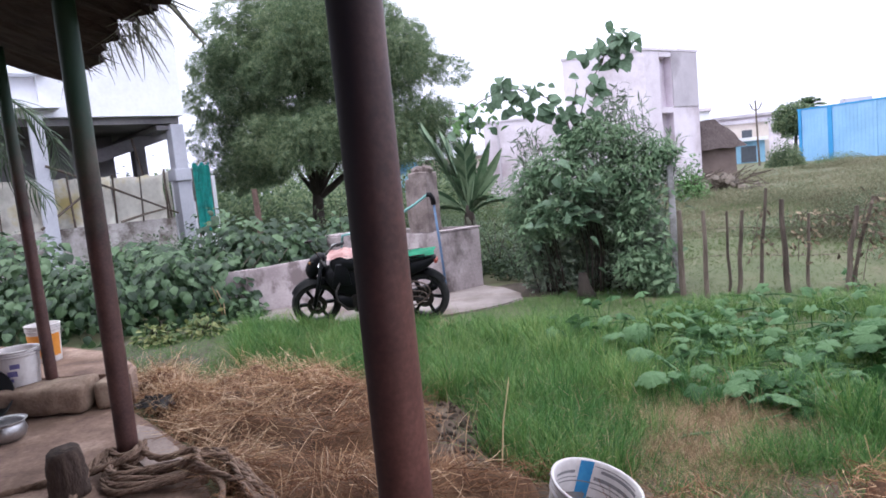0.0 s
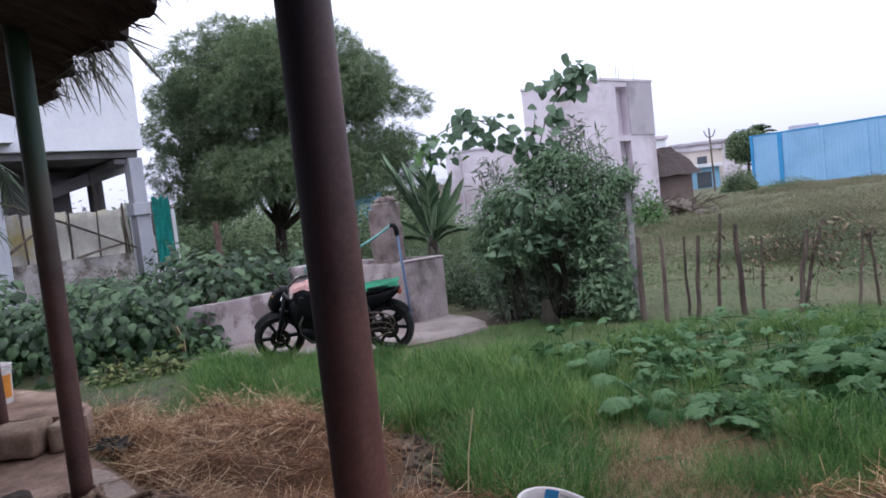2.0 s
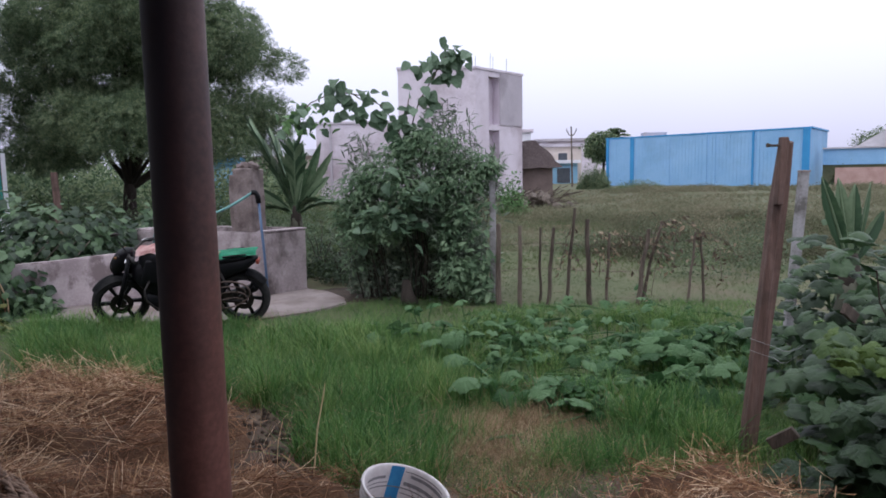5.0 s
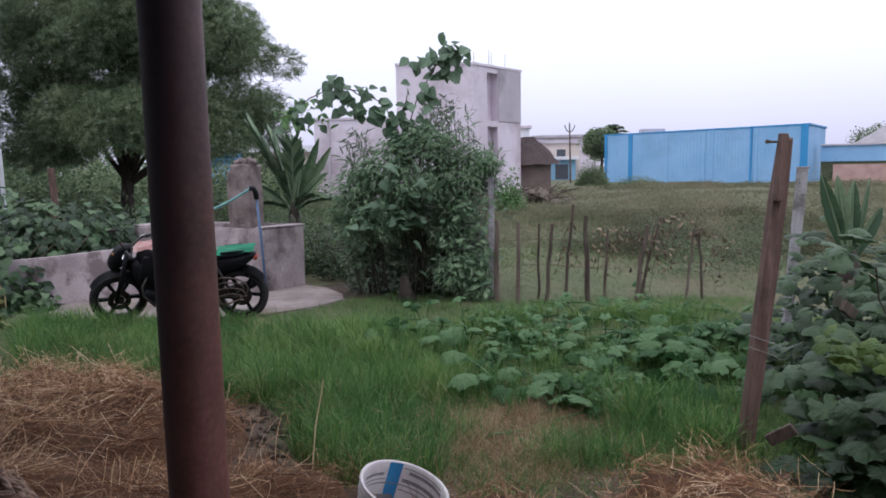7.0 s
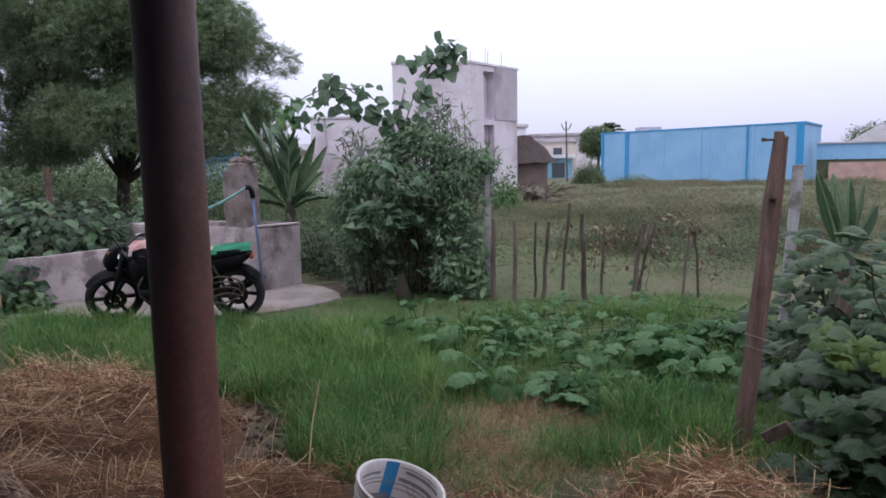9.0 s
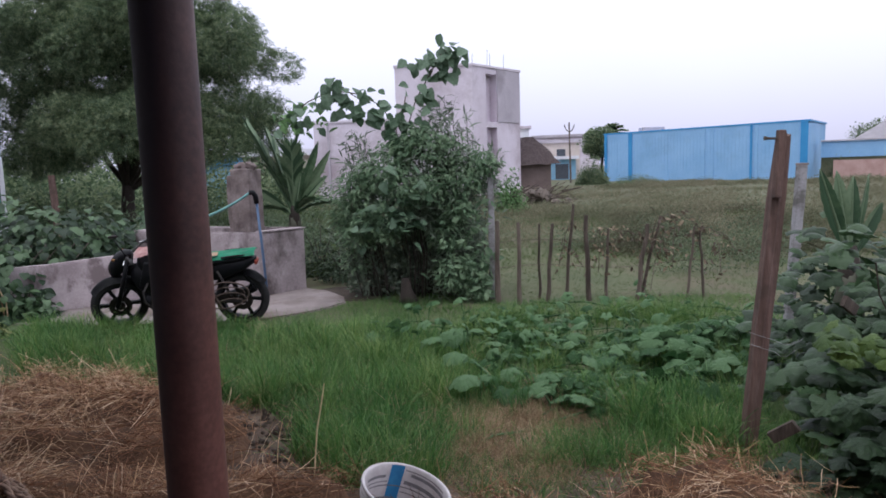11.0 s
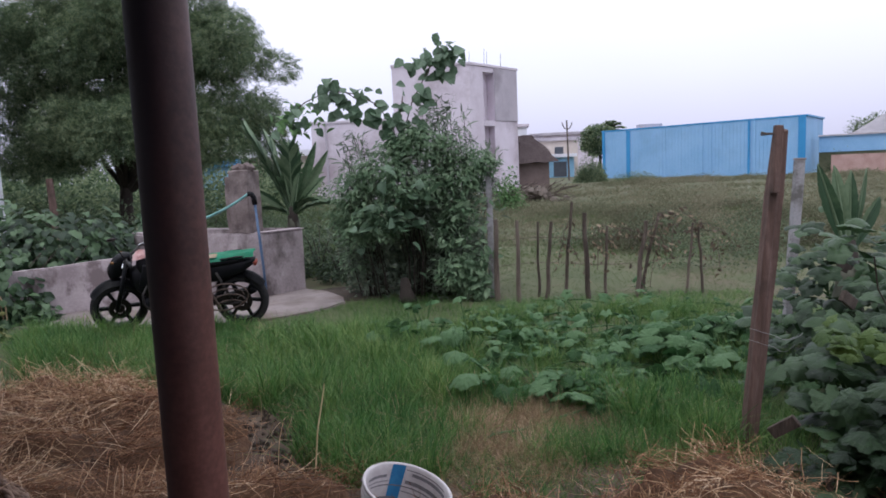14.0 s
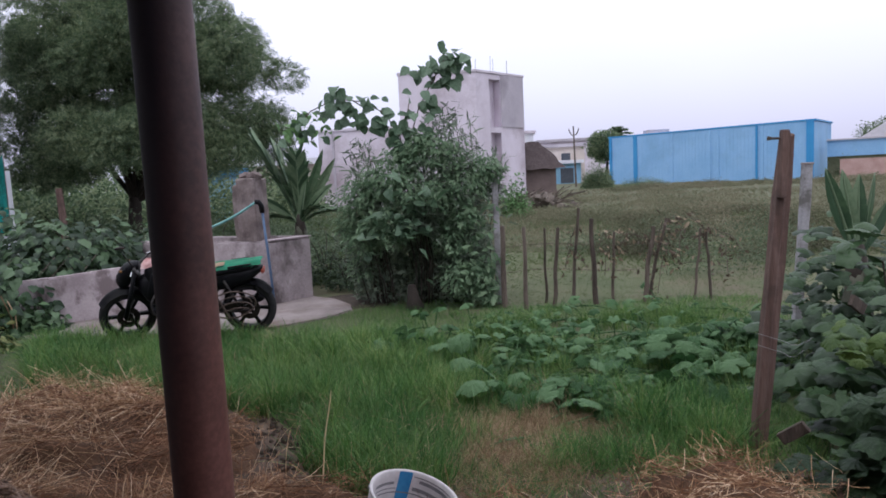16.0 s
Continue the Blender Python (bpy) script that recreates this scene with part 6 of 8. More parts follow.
def shrub(name, label, category, at, size, n, temps, mat, leaf_size, stems=5, droop=-0.2, seed=1, extra=None):
    ob = thing(name, label, category, at)
    r = random.Random(seed)
    for k in range(stems):
        bm = bmesh.new()
        a = 2 * math.pi * k / stems + r.uniform(-0.4, 0.4)
        e = Vector((at[0] + size[0] * 0.6 * math.cos(a), at[1] + size[1] * 0.6 * math.sin(a), at[2] + size[2] * r.uniform(0.6, 0.95)))
        limb(bm, at, e, 0.005 + 0.022 * size[2] / 2, 0.003, 0.05, 6, 6)
        part("stem", bm, BARK, ob, smooth=True)
    d = unit(n)
    d[:, 2] = np.abs(d[:, 2]) * rng.uniform(0.2, 1.1, n)
    rad = rng.uniform(0.5, 1.05, n)
    lump = 1 + 0.28 * np.array([noise.noise(Vector(v) * 2.3 + Vector((seed, 0, 0))) for v in d])
    P = np.array(at) + d * (rad * lump)[:, None] * np.array(size)
    P[:, 2] = np.maximum(P[:, 2], at[2] + 0.03)
    F = d + rng.normal(0, 0.5, (n, 3)) + np.array([0, 0, droop])
    scatter("foliage", temps, P, unit(n, 0.9) + 0.5 * d, F, rng.uniform(0.7, 1.3, n) * leaf_size, mat, ob, kind="stuff")
    return ob


def wall_shrub():
    """The tall oleander thicket between the tank and the fence, overgrown by a broad-leaved climber."""
    ob = thing("oleander_shrub", "dense oleander thicket with broad-leaved weeds growing through it", "shrub", (-0.4, 8.5, 0))
    r = random.Random(9)
    tops = []

    def crest(x):
        """Height of the thicket's ragged top along x."""
        return 1.42 + 0.55 * math.sin(math.pi * min(1, max(0, (x + 1.55) / 2.35))) + 0.12 * noise.noise(Vector((x * 4, 1, 0)))

    for k in range(64):
        x, y = r.uniform(-1.36, 0.4), 8.55 + r.uniform(-0.35, 0.5)
        tops.append((x, y, crest(x) * (r.uniform(0.8, 1.02) if k % 2 else r.uniform(0.45, 0.8))))
    tops += [(-0.02, 8.5, 2.45), (0.10, 8.55, 2.35), (-0.15, 8.5, 2.4), (0.2, 8.5, 2.2), (-0.2, 8.6, 2.3), (0.32, 8.5, 2.3), (-1.05, 8.5, 2.05), (-1.0, 8.45, 1.95), (-1.12, 8.45, 1.9), (0.6, 8.4, 1.84), (0.52, 8.5, 1.78), (0.05, 8.52, 2.5), (0.0, 8.45, 2.3), (0.14, 8.45, 2.42), (-0.08, 8.5, 2.2), (0.25, 8.45, 2.12), (0.38, 8.45, 2.05), (-0.95, 8.45, 2.0), (-1.18, 8.45, 2.0), (-0.88, 8.5, 1.85), (0.68, 8.4, 1.8)]
    P, F, N = [], [], []
    for x, y, z in tops:
        bx, by = -0.35 + 0.72 * (x + 0.35), 8.5 + 0.6 * (y - 8.5)
        bm = bmesh.new()
        pts = limb(bm, (bx, by + 0.12, 0), (x, y, z), 0.009, 0.003, 0.06, 7, 5)
        part("stem", bm, BARK, ob, smooth=True)
        m = 120 if z < 2.15 else 150
        t = rng.uniform(0.10, 1.0, m)
        c = np.array([bx, by, 0]) + (np.array([x, y, z]) - np.array([bx, by, 0])) * t[:, None]
        d = unit(m, 0.35)
        spread = (0.04 + 0.22 * np.minimum(1, (1.05 - t) * 2))[:, None]
        P.append(c + d * spread * rng.uniform(0.2, 1, (m, 1)))
        F.append(d + np.array([0, 0, 0.35]))
        N.append(unit(m, 0.5))
    P, F, N = np.concatenate(P), np.concatenate(F), np.concatenate(N)
    P[:, 2] = np.maximum(P[:, 2], 0.04)
    hollow = ((((P[:, 0] + 0.42) / 0.27) ** 2 + ((P[:, 2] - 0.5) / 0.48) ** 2 < 1) | (((P[:, 0] + 0.95) / 0.3) ** 2 + ((P[:, 2] - 0.35) / 0.3) ** 2 < 1)) & (P[:, 1] < 8.50)
    hollow |= (P[:, 2] < 0.72) & (P[:, 0] < -0.1) & (P[:, 1] < 8.6) & (rng.random(len(P)) < 0.7)
    P, F, N = P[~hollow], F[~hollow], N[~hollow]
    scatter("foliage", LEAF_NARROW, P, N, F, rng.uniform(0.08, 0.145, len(P)), OLEANDER, ob, "narrow grey-green leaves", kind="stuff")
    n = 2600
    Q = np.stack([rng.uniform(-1.25, 0.5, n), rng.uniform(8.45, 9.0, n), rng.uniform(0.03, 0.95, n)], 1)
    scatter("inner_foliage", LEAF_SMALL, Q, unit(n, 0.3), unit(n, -0.3), rng.uniform(0.07, 0.13, n), OLEANDER, ob, kind="stuff")
    # rounded masses of broader leaves that fill the thicket's face
    P, D = [], []
    for x, y, z, rad in ((-0.52, 8.35, 1.80, 0.27), (-0.22, 8.3, 1.90, 0.27), (-0.3, 8.35, 2.02, 0.16), (0.05, 8.35, 1.82, 0.25), (0.44, 8.2, 1.68, 0.2), (0.56, 8.15, 1.64, 0.13), (0.36, 8.25, 1.5, 0.18), (0.22, 8.25, 1.48, 0.28), (-0.78, 8.2, 1.55, 0.28), (-1.06, 8.25, 1.38, 0.28),
                         (-1.22, 8.35, 1.08, 0.2), (-0.5, 8.1, 1.4, 0.28), (-0.12, 8.2, 1.40, 0.25), (0.16, 8.2, 1.1, 0.2), (0.02, 8.2, 0.8, 0.2), (0.08, 8.12, 0.38, 0.25), (0.3, 8.12, 0.36, 0.2), (0.4, 8.08, 0.18, 0.15), (-1.02, 8.2, 0.92, 0.28),
                         (-0.72, 8.05, 1.02, 0.28), (-1.12, 8.45, 0.52, 0.2), (0.08, 8.3, 1.02, 0.2)):
        m = int(10500 * rad * rad)
        d = unit(m)
        rr = rad * rng.uniform(0.45, 1.12, m) * (1 + 0.25 * np.array([noise.noise(Vector(v) * 2.5 + Vector((x * 5, z * 5, 0))) for v in d]))
        P.append(np.array([x, y, z]) + d * rr[:, None] * np.array([1.0, 0.75, 0.9]))
        D.append(d)
    P, d = np.concatenate(P), np.concatenate(D)
    P[:, 2] = np.maximum(P[:, 2], 0.05)
    shade = (P[:, 2] < 0.72 + 0.15 * wobble(P[:, 0], P[:, 2], 3.0, 2.0)) & (P[:, 0] < -0.08) & (rng.random(len(P)) < 0.7)
    P, d = P[~shade], d[~shade]
    n = len(P)
    scatter("undergrowth", LEAF_NARROW + LEAF_SMALL, P, d * 0.3 + unit(n, 1.2) + np.array([0, -0.2, 0.7]), d * np.array([1, 1, 0.5]) + np.array([0, -0.1, -0.05]) + rng.normal(0, 0.6, (n, 3)), rng.uniform(0.055, 0.10, n), SHRUBLEAF, ob, "dull green leaves in rounded masses", kind="stuff")
    n = 80
    c = np.array([[-0.75, 8.0, 1.15], [-0.45, 7.85, 0.95], [-0.95, 8.05, 0.95], [-0.3, 7.9, 1.25], [-0.5, 7.95, 1.1], [-0.6, 7.95, 1.3], [-0.7, 7.9, 1.05], [-0.62, 7.92, 1.1]])[rng.integers(0, 8, n)]
    P = c + rng.normal(0, 0.13, (n, 3)) * np.array([1, 0.6, 1])
    d = unit(n, 0.3)
    d[:, 1] -= 0.4
    leaves("leaf", LEAF_HEART, P, unit(n, 0.9) + np.array([0, -0.4, 0.2]), d, rng.uniform(0.10, 0.19, n), BROADLEAF, ob)
    # pale young weeds at the foot, by the concrete post
    n = 250
    P = np.stack([rng.normal(0.3, 0.13, n), rng.uniform(7.95, 8.2, n), 0.06 + 1.2 * rng.random(n) ** 1.3], 1)
    leaves("young_leaf", LEAF_OVAL, P, unit(n, 0.8) + np.array([0, -0.3, 0]), unit(n, 0.1), rng.uniform(0.07, 0.14, n), SHRUBLEAF, ob)
    bm = bmesh.new()
    tube(bm, [(-0.47, 8.15, 0), (-0.48, 8.16, 0.12), (-0.5, 8.18, 0.3)], [0.13, 0.08, 0.05], 10)
    rough_up(bm, 0.015, 0.1)
    part("root_stump", bm, BARK, ob, smooth=True)


wall_shrub()


def climber():
    ob = thing("leafy_climber", "climbing vine with broad drooping leaves arching above the shrub", "vine", (-0.4, 8.5, 0))
    paths = [[(-0.5, 8.45, 1.6), (-0.42, 8.4, 2.1), (-0.3, 8.4, 2.45), (-0.12, 8.4, 2.75), (0.02, 8.42, 2.98), (0.14, 8.45, 3.08)],
             [(-0.5, 8.45, 1.7), (-0.55, 8.42, 2.10), (-0.72, 8.4, 2.40), (-1.0, 8.4, 2.55), (-1.32, 8.4, 2.60), (-1.62, 8.4, 2.47), (-1.82, 8.42, 2.30)],
             [(-0.45, 8.45, 1.7), (-0.48, 8.4, 2.2), (-0.42, 8.4, 2.5)],
             [(-0.95, 8.4, 2.46), (-1.2, 8.38, 2.64), (-1.32, 8.38, 2.70)]]
    P, N, F, S = [], [], [], []
    r = random.Random(2)
    for j, pts in enumerate(paths):
        bm = bmesh.new()
        tube(bm, pts, 0.008, 6)
        part("stem", bm, STICK, ob, smooth=True)
        for a, b in zip(pts, pts[1:]):
            for k in range(11):
                t = r.random()
                p = Vector(a).lerp(Vector(b), t) + Vector((r.gauss(0, 0.08), r.gauss(0, 0.06), r.gauss(-0.05, 0.10)))
                P.append(p)
                F.append((r.gauss(0, 0.6), r.gauss(-0.3, 0.5), r.gauss(-0.7, 0.35)))
                N.append((r.gauss(0, 0.45), r.gauss(-0.7, 0.4), r.gauss(0.5, 0.4)))
                S.append(r.uniform(0.09, 0.19))
    for k in range(36):
        P.append(Vector((0.0 + r.gauss(0, 0.16), 8.42 + r.gauss(0, 0.05), 2.94 + r.gauss(0, 0.10))))
        F.append((r.gauss(0, 0.6), r.gauss(-0.3, 0.5), r.gauss(-0.8, 0.35)))
        N.append((r.gauss(0, 0.45), r.gauss(-0.7, 0.4), r.gauss(0.5, 0.4)))
        S.append(r.uniform(0.10, 0.17))
    leaves("leaf", LEAF_HEART, np.array([tuple(p) for p in P]), np.array(N), np.array(F), np.array(S), BROADLEAF, ob)
    # a light green tuft where the vine meets the palm
    n = 60
    Q = np.array([-1.72, 8.45, 2.28]) + rng.normal(0, 1, (n, 3)) * np.array([0.15, 0.1, 0.09])
    leaves("young_leaf", LEAF_OVAL, Q, unit(n, 0.6), unit(n, -0.3), rng.uniform(0.08, 0.14, n), TUFT, ob)


climber()


def palm(name, label, at, fronds, mat, leaflet=0.3, width=0.035, dense=24, seed=1, bare=0.22, spread=0.65, trunk=0.0, paddle=0.0, split=()):
    ob = thing(name, label, "palm", (at[0], at[1], at[2] - trunk))
    r = random.Random(seed)
    bm = bmesh.new()
    tube(bm, [Vector(at), Vector(at) + Vector((0, 0, 0.12)), Vector(at) + Vector((0, 0, 0.3))], [0.09, 0.08, 0.04], 10)
    part("stem_base", bm, BARK, ob, smooth=True)
    if trunk:
        bm = bmesh.new()
        tube(bm, [Vector(at) + Vector((0, 0, 0.12 - (trunk + 0.12) * k / 8)) for k in range(9)], [0.075 + 0.012 * (k % 2) + 0.006 * k for k in range(9)], 12)
        rough_up(bm, 0.015, 0.08)
        part("trunk", bm, DRYPALM, ob, "brown fibrous leaf bases", smooth=True)
    for index, (az, el, length, droop) in enumerate(fronds):
        az, el = radians(az), radians(el)
        d = Vector((math.cos(az) * math.cos(el), math.sin(az) * math.cos(el), math.sin(el)))
        base = Vector(at) + Vector((0, 0, 0.15))
        pts = [base + d * length * t + Vector((0, 0, -droop * length * t * t)) + Vector((math.cos(az), math.sin(az), 0)) * 0.35 * droop * length * t * t for t in [k / 10 for k in range(11)]]
        bm = bmesh.new()
        tube(bm, pts, [0.018 * (1 - 0.85 * k / 10) + 0.002 for k in range(11)], 6)
        fr = part("frond", bm, mat, ob, smooth=True)
        if paddle and index not in split:
            # a broad young leaf, folded along its rib, its rim torn into short fingers
            bm = bmesh.new()
            for s in (-1, 1):
                line = []
                for k in range(31):
                    t = 0.16 + 0.84 * k / 30
                    i = min(9, int(t * 10))
                    p = pts[i].lerp(pts[i + 1], t * 10 - i)
                    tang = (pts[i + 1] - pts[i]).normalized()
                    side = tang.cross(Vector((math.sin(az * 3 + length), -1.0, 0.35)).normalized()).normalized()
                    upn = side.cross(tang)
                    w = paddle * math.sin(math.pi * min(1, (t - 0.16) / 0.84) ** 0.75) ** 0.8 * (1.0 if k % 5 else 0.93) * r.uniform(0.97, 1.03)
                    line.append((bm.verts.new(p), bm.verts.new(p + side * s * w * 0.55 + tang * w * 0.5 + upn * 0.22 * w), bm.verts.new(p + side * s * w * r.uniform(0.93, 1.05) + tang * w * 1.1 + upn * 0.3 * w)))
                for q, u in zip(line, line[1:]):
                    for k in (0, 1):
                        bm.faces.new((q[k], q[k + 1], u[k + 1], u[k]))
            part("blade", bm, mat, fr, smooth=False)
            continue
        P, F, N, S = [], [], [], []
        for k in range(dense):
            t = bare + (1 - bare) * (k + 0.5) / dense
            i = min(9, int(t * 10))
            p = pts[i].lerp(pts[i + 1], t * 10 - i)
            tang = (pts[i + 1] - pts[i]).normalized()
            side = tang.cross(Vector((0, 0, 1)))
            side = side.normalized() if side.length > 0.05 else Vector((1, 0, 0))
            upn = side.cross(tang)
            for s in (-1, 1):
                f = tang * r.uniform(0.9, 1.3) + side * s * spread * r.uniform(0.8, 1.2) + upn * 0.15
                P.append(p)
                F.append(f)
                N.append(upn + side * s * -0.5)
                S.append(leaflet * (1 - 0.55 * abs(t - 0.5)) * r.uniform(0.85, 1.15) * length)
        temps = [strip([0.3 * width, width, 0.8 * width, 0.1 * width], b, 0.3) for b in (0.08, 0.3)]
        temps = [(v * np.array([1 / leaflet / 1.0, 1, 1]), f) for v, f in temps]
        scatter("blade", temps, np.array([tuple(p) for p in P]), np.array([tuple(p) for p in N]), np.array([tuple(p) for p in F]), np.array(S), mat, fr, kind="stuff")
    return ob


palm("coconut_sapling", "young coconut palm with stiff upright fronds behind the tank", (-2.2, 9.95, 0.85),
     [(182, 66, 1.30, 0.03), (176, 75, 1.14, 0.03), (2, 61, 1.14, 0.05), (355, 70, 1.18, 0.03), (340, 54, 0.9, 0.18), (10, 40, 0.72, 0.45), (190, 46, 0.74, 0.15), (215, 36, 0.62, 0.4), (90, 86, 1.16, 0.02), (255, 83, 0.95, 0.05), (285, 80, 1.0, 0.05), (300, 62, 0.82, 0.12), (320, 48, 0.68, 0.4), (30, 83, 1.1, 0.03)],
     PALM, 0.38, 0.05, 18, 3, 0.14, 0.46, trunk=0.75, paddle=0.075, split=(0, 1, 5, 7, 10, 12))
palm("palm_sapling", "small coconut sapling with broad unsplit leaves among gourd vines", (2.99, 4.95, 0.65),
     [(182, 72, 0.78, 0.03), (170, 81, 0.72, 0.01), (60, 88, 0.66, 0.0), (10, 80, 0.70, 0.03), (355, 70, 0.55, 0.10)], PALM, seed=6, trunk=0.55, paddle=0.056)
def yard_palm():
    ob = thing("yard_palm", "drooping feathery palm fronds beside the shelter", "palm", (-5.52, 4.64, 0.1))
    r = random.Random(8)
    across = Vector((-0.72, 0.69, 0))
    arcs = [[(-5.5, 4.85, 2.80), (-5.22, 5.0, 2.66), (-5.02, 5.05, 2.48), (-4.90, 5.1, 2.26), (-4.86, 5.1, 2.02)],
            [(-5.6, 4.85, 2.62), (-5.5, 5.0, 2.32), (-5.34, 5.05, 2.08), (-5.16, 5.05, 1.90), (-5.02, 5.05, 1.76)],
            [(-5.45, 4.80, 2.80), (-5.36, 4.9, 2.62), (-5.28, 4.95, 2.38), (-5.27, 4.95, 2.12)],
            [(-5.5, 4.7, 2.8), (-5.8, 5.1, 3.0), (-6.1, 5.6, 2.8), (-6.25, 5.9, 2.4)],
            [(-5.5, 4.7, 2.8), (-6.0, 4.6, 3.05), (-6.5, 4.5, 2.9), (-6.8, 4.4, 2.5)],
            [(-5.6, 4.7, 2.7), (-5.95, 4.95, 2.45), (-6.0, 5.1, 2.0), (-5.95, 5.15, 1.7)]]
    for ctrl in arcs:
        c = [Vector(p) for p in ctrl]
        pts = []
        for i in range(len(c) - 1):
            p0, p1, p2, p3 = c[max(i - 1, 0)], c[i], c[i + 1], c[min(i + 2, len(c) - 1)]
            for k in range(4):
                t = k / 4
                pts.append(0.5 * (2 * p1 + (p2 - p0) * t + (2 * p0 - 5 * p1 + 4 * p2 - p3) * t * t + (3 * p1 - p0 - 3 * p2 + p3) * t ** 3))
        pts.append(c[-1])
        m = len(pts) - 1
        bm = bmesh.new()
        tube(bm, pts, [0.015 * (1 - 0.85 * k / m) + 0.002 for k in range(m + 1)], 6)
        fr = part("frond", bm, PALMDARK, ob, smooth=True)
        P, F, N, S = [], [], [], []
        for k in range(26):
            t = 0.12 + 0.88 * (k + 0.5) / 26
            i = min(m - 1, int(t * m))
            p = pts[i].lerp(pts[i + 1], t * m - i)
            tang = (pts[i + 1] - pts[i]).normalized()
            side = tang.cross(across).normalized()
            for q in (-1, 1):
                P.append(tuple(p))
                F.append(tuple(tang * r.uniform(0.7, 1.0) + side * q * r.uniform(0.5, 0.9) + across * r.uniform(-0.4, 0.3) + Vector((0, 0, -r.uniform(0.1, 0.5)))))
                N.append(tuple(Vector((0.5, -0.5, 0.7)) + side * q * 0.5))
                S.append(r.uniform(0.24, 0.36) * (1.15 - 0.5 * t))
        scatter("blade", [strip([0.012, 0.026, 0.021, 0.003], b, 0.3) for b in (0.15, 0.4, 0.7)], np.array(P), np.array(N), np.array(F), np.array(S), PALMDARK, fr, kind="stuff")


yard_palm()
bm = bmesh.new()
tube(bm, [(-6.1, 4.3, 0.1), (-6.0, 4.35, 1.0), (-5.47, 4.68, 2.74)], [0.12, 0.09, 0.06], 10)
rough_up(bm, 0.01, 0.05)
ob = solid("palm_trunk", bm, BARK, smooth=True)
ob.parent = bpy.data.objects["yard_palm"]
ob.matrix_basis = PLACED["yard_palm"].inverted()


# ---------------------------------------------------------------- creeper over the wall
def mound_points(mounds, n, lo=0.78, hi=1.04, lump=0.2, seed=0.0):
    w = np.array([m[3] * m[4] for m in mounds])
    k = rng.choice(len(mounds), n, p=w / w.sum())
    M = np.array(mounds)[k]
    d = unit(n)
    d[:, 2] = np.abs(d[:, 2])
    rad = rng.uniform(lo, hi, n) * (1 + lump * np.array([noise.noise(Vector(v) * 2.5 + Vector((float(q) * 3, seed, 0))) for v, q in zip(d, k)]))
    P = M[:, :3] + d * rad[:, None] * M[:, 3:6]
    return P, d


def bean_creeper():
    ob = thing("bean_creeper", "dense creeper with heart-shaped green leaves smothering a low wall", "creeper", (-6, 8.2, 0))
    mounds = [(-5.35, 9.1, 0, 1.1, 0.8, 1.22), (-4.75, 9.6, 0, 0.55, 0.45, 1.06), (-6.5, 8.3, 0, 1.1, 0.9, 1.05), (-5.75, 7.6, 0, 0.72, 0.65, 0.95), (-6.6, 7.0, 0, 0.9, 0.7, 0.95), (-7.7, 7.3, 0, 1.1, 0.9, 1.3), (-8.8, 7.7, 0, 1.2, 1.1, 1.4), (-7.2, 9.4, 0, 1.5, 1.0, 0.9), (-5.3, 8.05, 0, 0.48, 0.45, 0.86), (-9.9, 8.3, 0, 1.4, 1.3, 1.4), (-5.3, 7.65, 0, 0.4, 0.35, 0.45), (-8.4, 10.4, 0, 1.8, 1.0, 0.85), (-7.6, 6.4, 0, 0.9, 0.6, 0.7), (-6.2, 9.3, 0, 0.75, 0.6, 1.35), (-4.85, 9.3, 0, 0.5, 0.4, 1.22), (-4.45, 10.2, 0, 0.65, 0.4, 1.2)]
    P, d = mound_points(mounds, 14000, 0.80, 1.04, 0.24)
    n = len(P)
    N = d + np.array([0.25, -0.45, 0.0]) + rng.normal(0, 0.28, (n, 3))
    N[:, 2] += 0.6 + 1.0 * (P[:, 2] - 0.55)
    F = d * np.array([1, 1, 0.3]) + np.array([0, 0, -0.8]) + rng.normal(0, 0.35, (n, 3))
    S = rng.uniform(0.075, 0.15, n)
    thin = ((P[:, 2] < 0.38) & (rng.random(n) < 0.4)) | ((P[:, 0] < -6.3) & (rng.random(n) < 0.4))
    P, d, N, F, S = P[~thin], d[~thin], N[~thin], F[~thin], S[~thin]
    near = np.argsort(P[:, 1] * 0.8 - P[:, 0] * 0.6 - 0.8 * P[:, 2] + 3 * (d[:, 1] > 0.2))
    a, b = near[:290], near[290:]
    leaves("leaf", LEAF_HEART, P[a], N[a], F[a], S[a], CREEPER, ob)
    scatter("foliage", LEAF_HEART, P[b], N[b], F[b], S[b], CREEPER, ob, kind="stuff")
    P, d = mound_points(mounds, 2200, 0.45, 0.8)
    scatter("inner_foliage", LEAF_SMALL, P, unit(2200, 0.5), unit(2200, -0.4), rng.uniform(0.08, 0.15, 2200), CREEPER, ob, kind="stuff")
    for k in range(26):
        x = -9 + 4.2 * k / 26
        bm = bmesh.new()
        y = 7.6 + 0.25 * (x + 9)
        tube(bm, [(x, y - 0.4, 0), (x + 0.1, y - 0.2, 0.4), (x + 0.3, y + 0.2, 0.8)], 0.006, 5)
        part("vine_stem", bm, STICK, ob, smooth=True)
    cane = thing("dry_cane", "dry pale broken stems standing in front of the creeper", "cane", (-4.95, 7.6, 0))
    for k in range(2):
        bm = bmesh.new()
        tube(bm, [(-5.02 + 0.03 * k, 7.55, 0), (-5.04 + 0.05 * k, 7.55, 0.25), (-5.1 + 0.07 * k, 7.5, 0.5 - 0.06 * k)], 0.008, 5)
        part("cane", bm, DRYGRASS, cane)


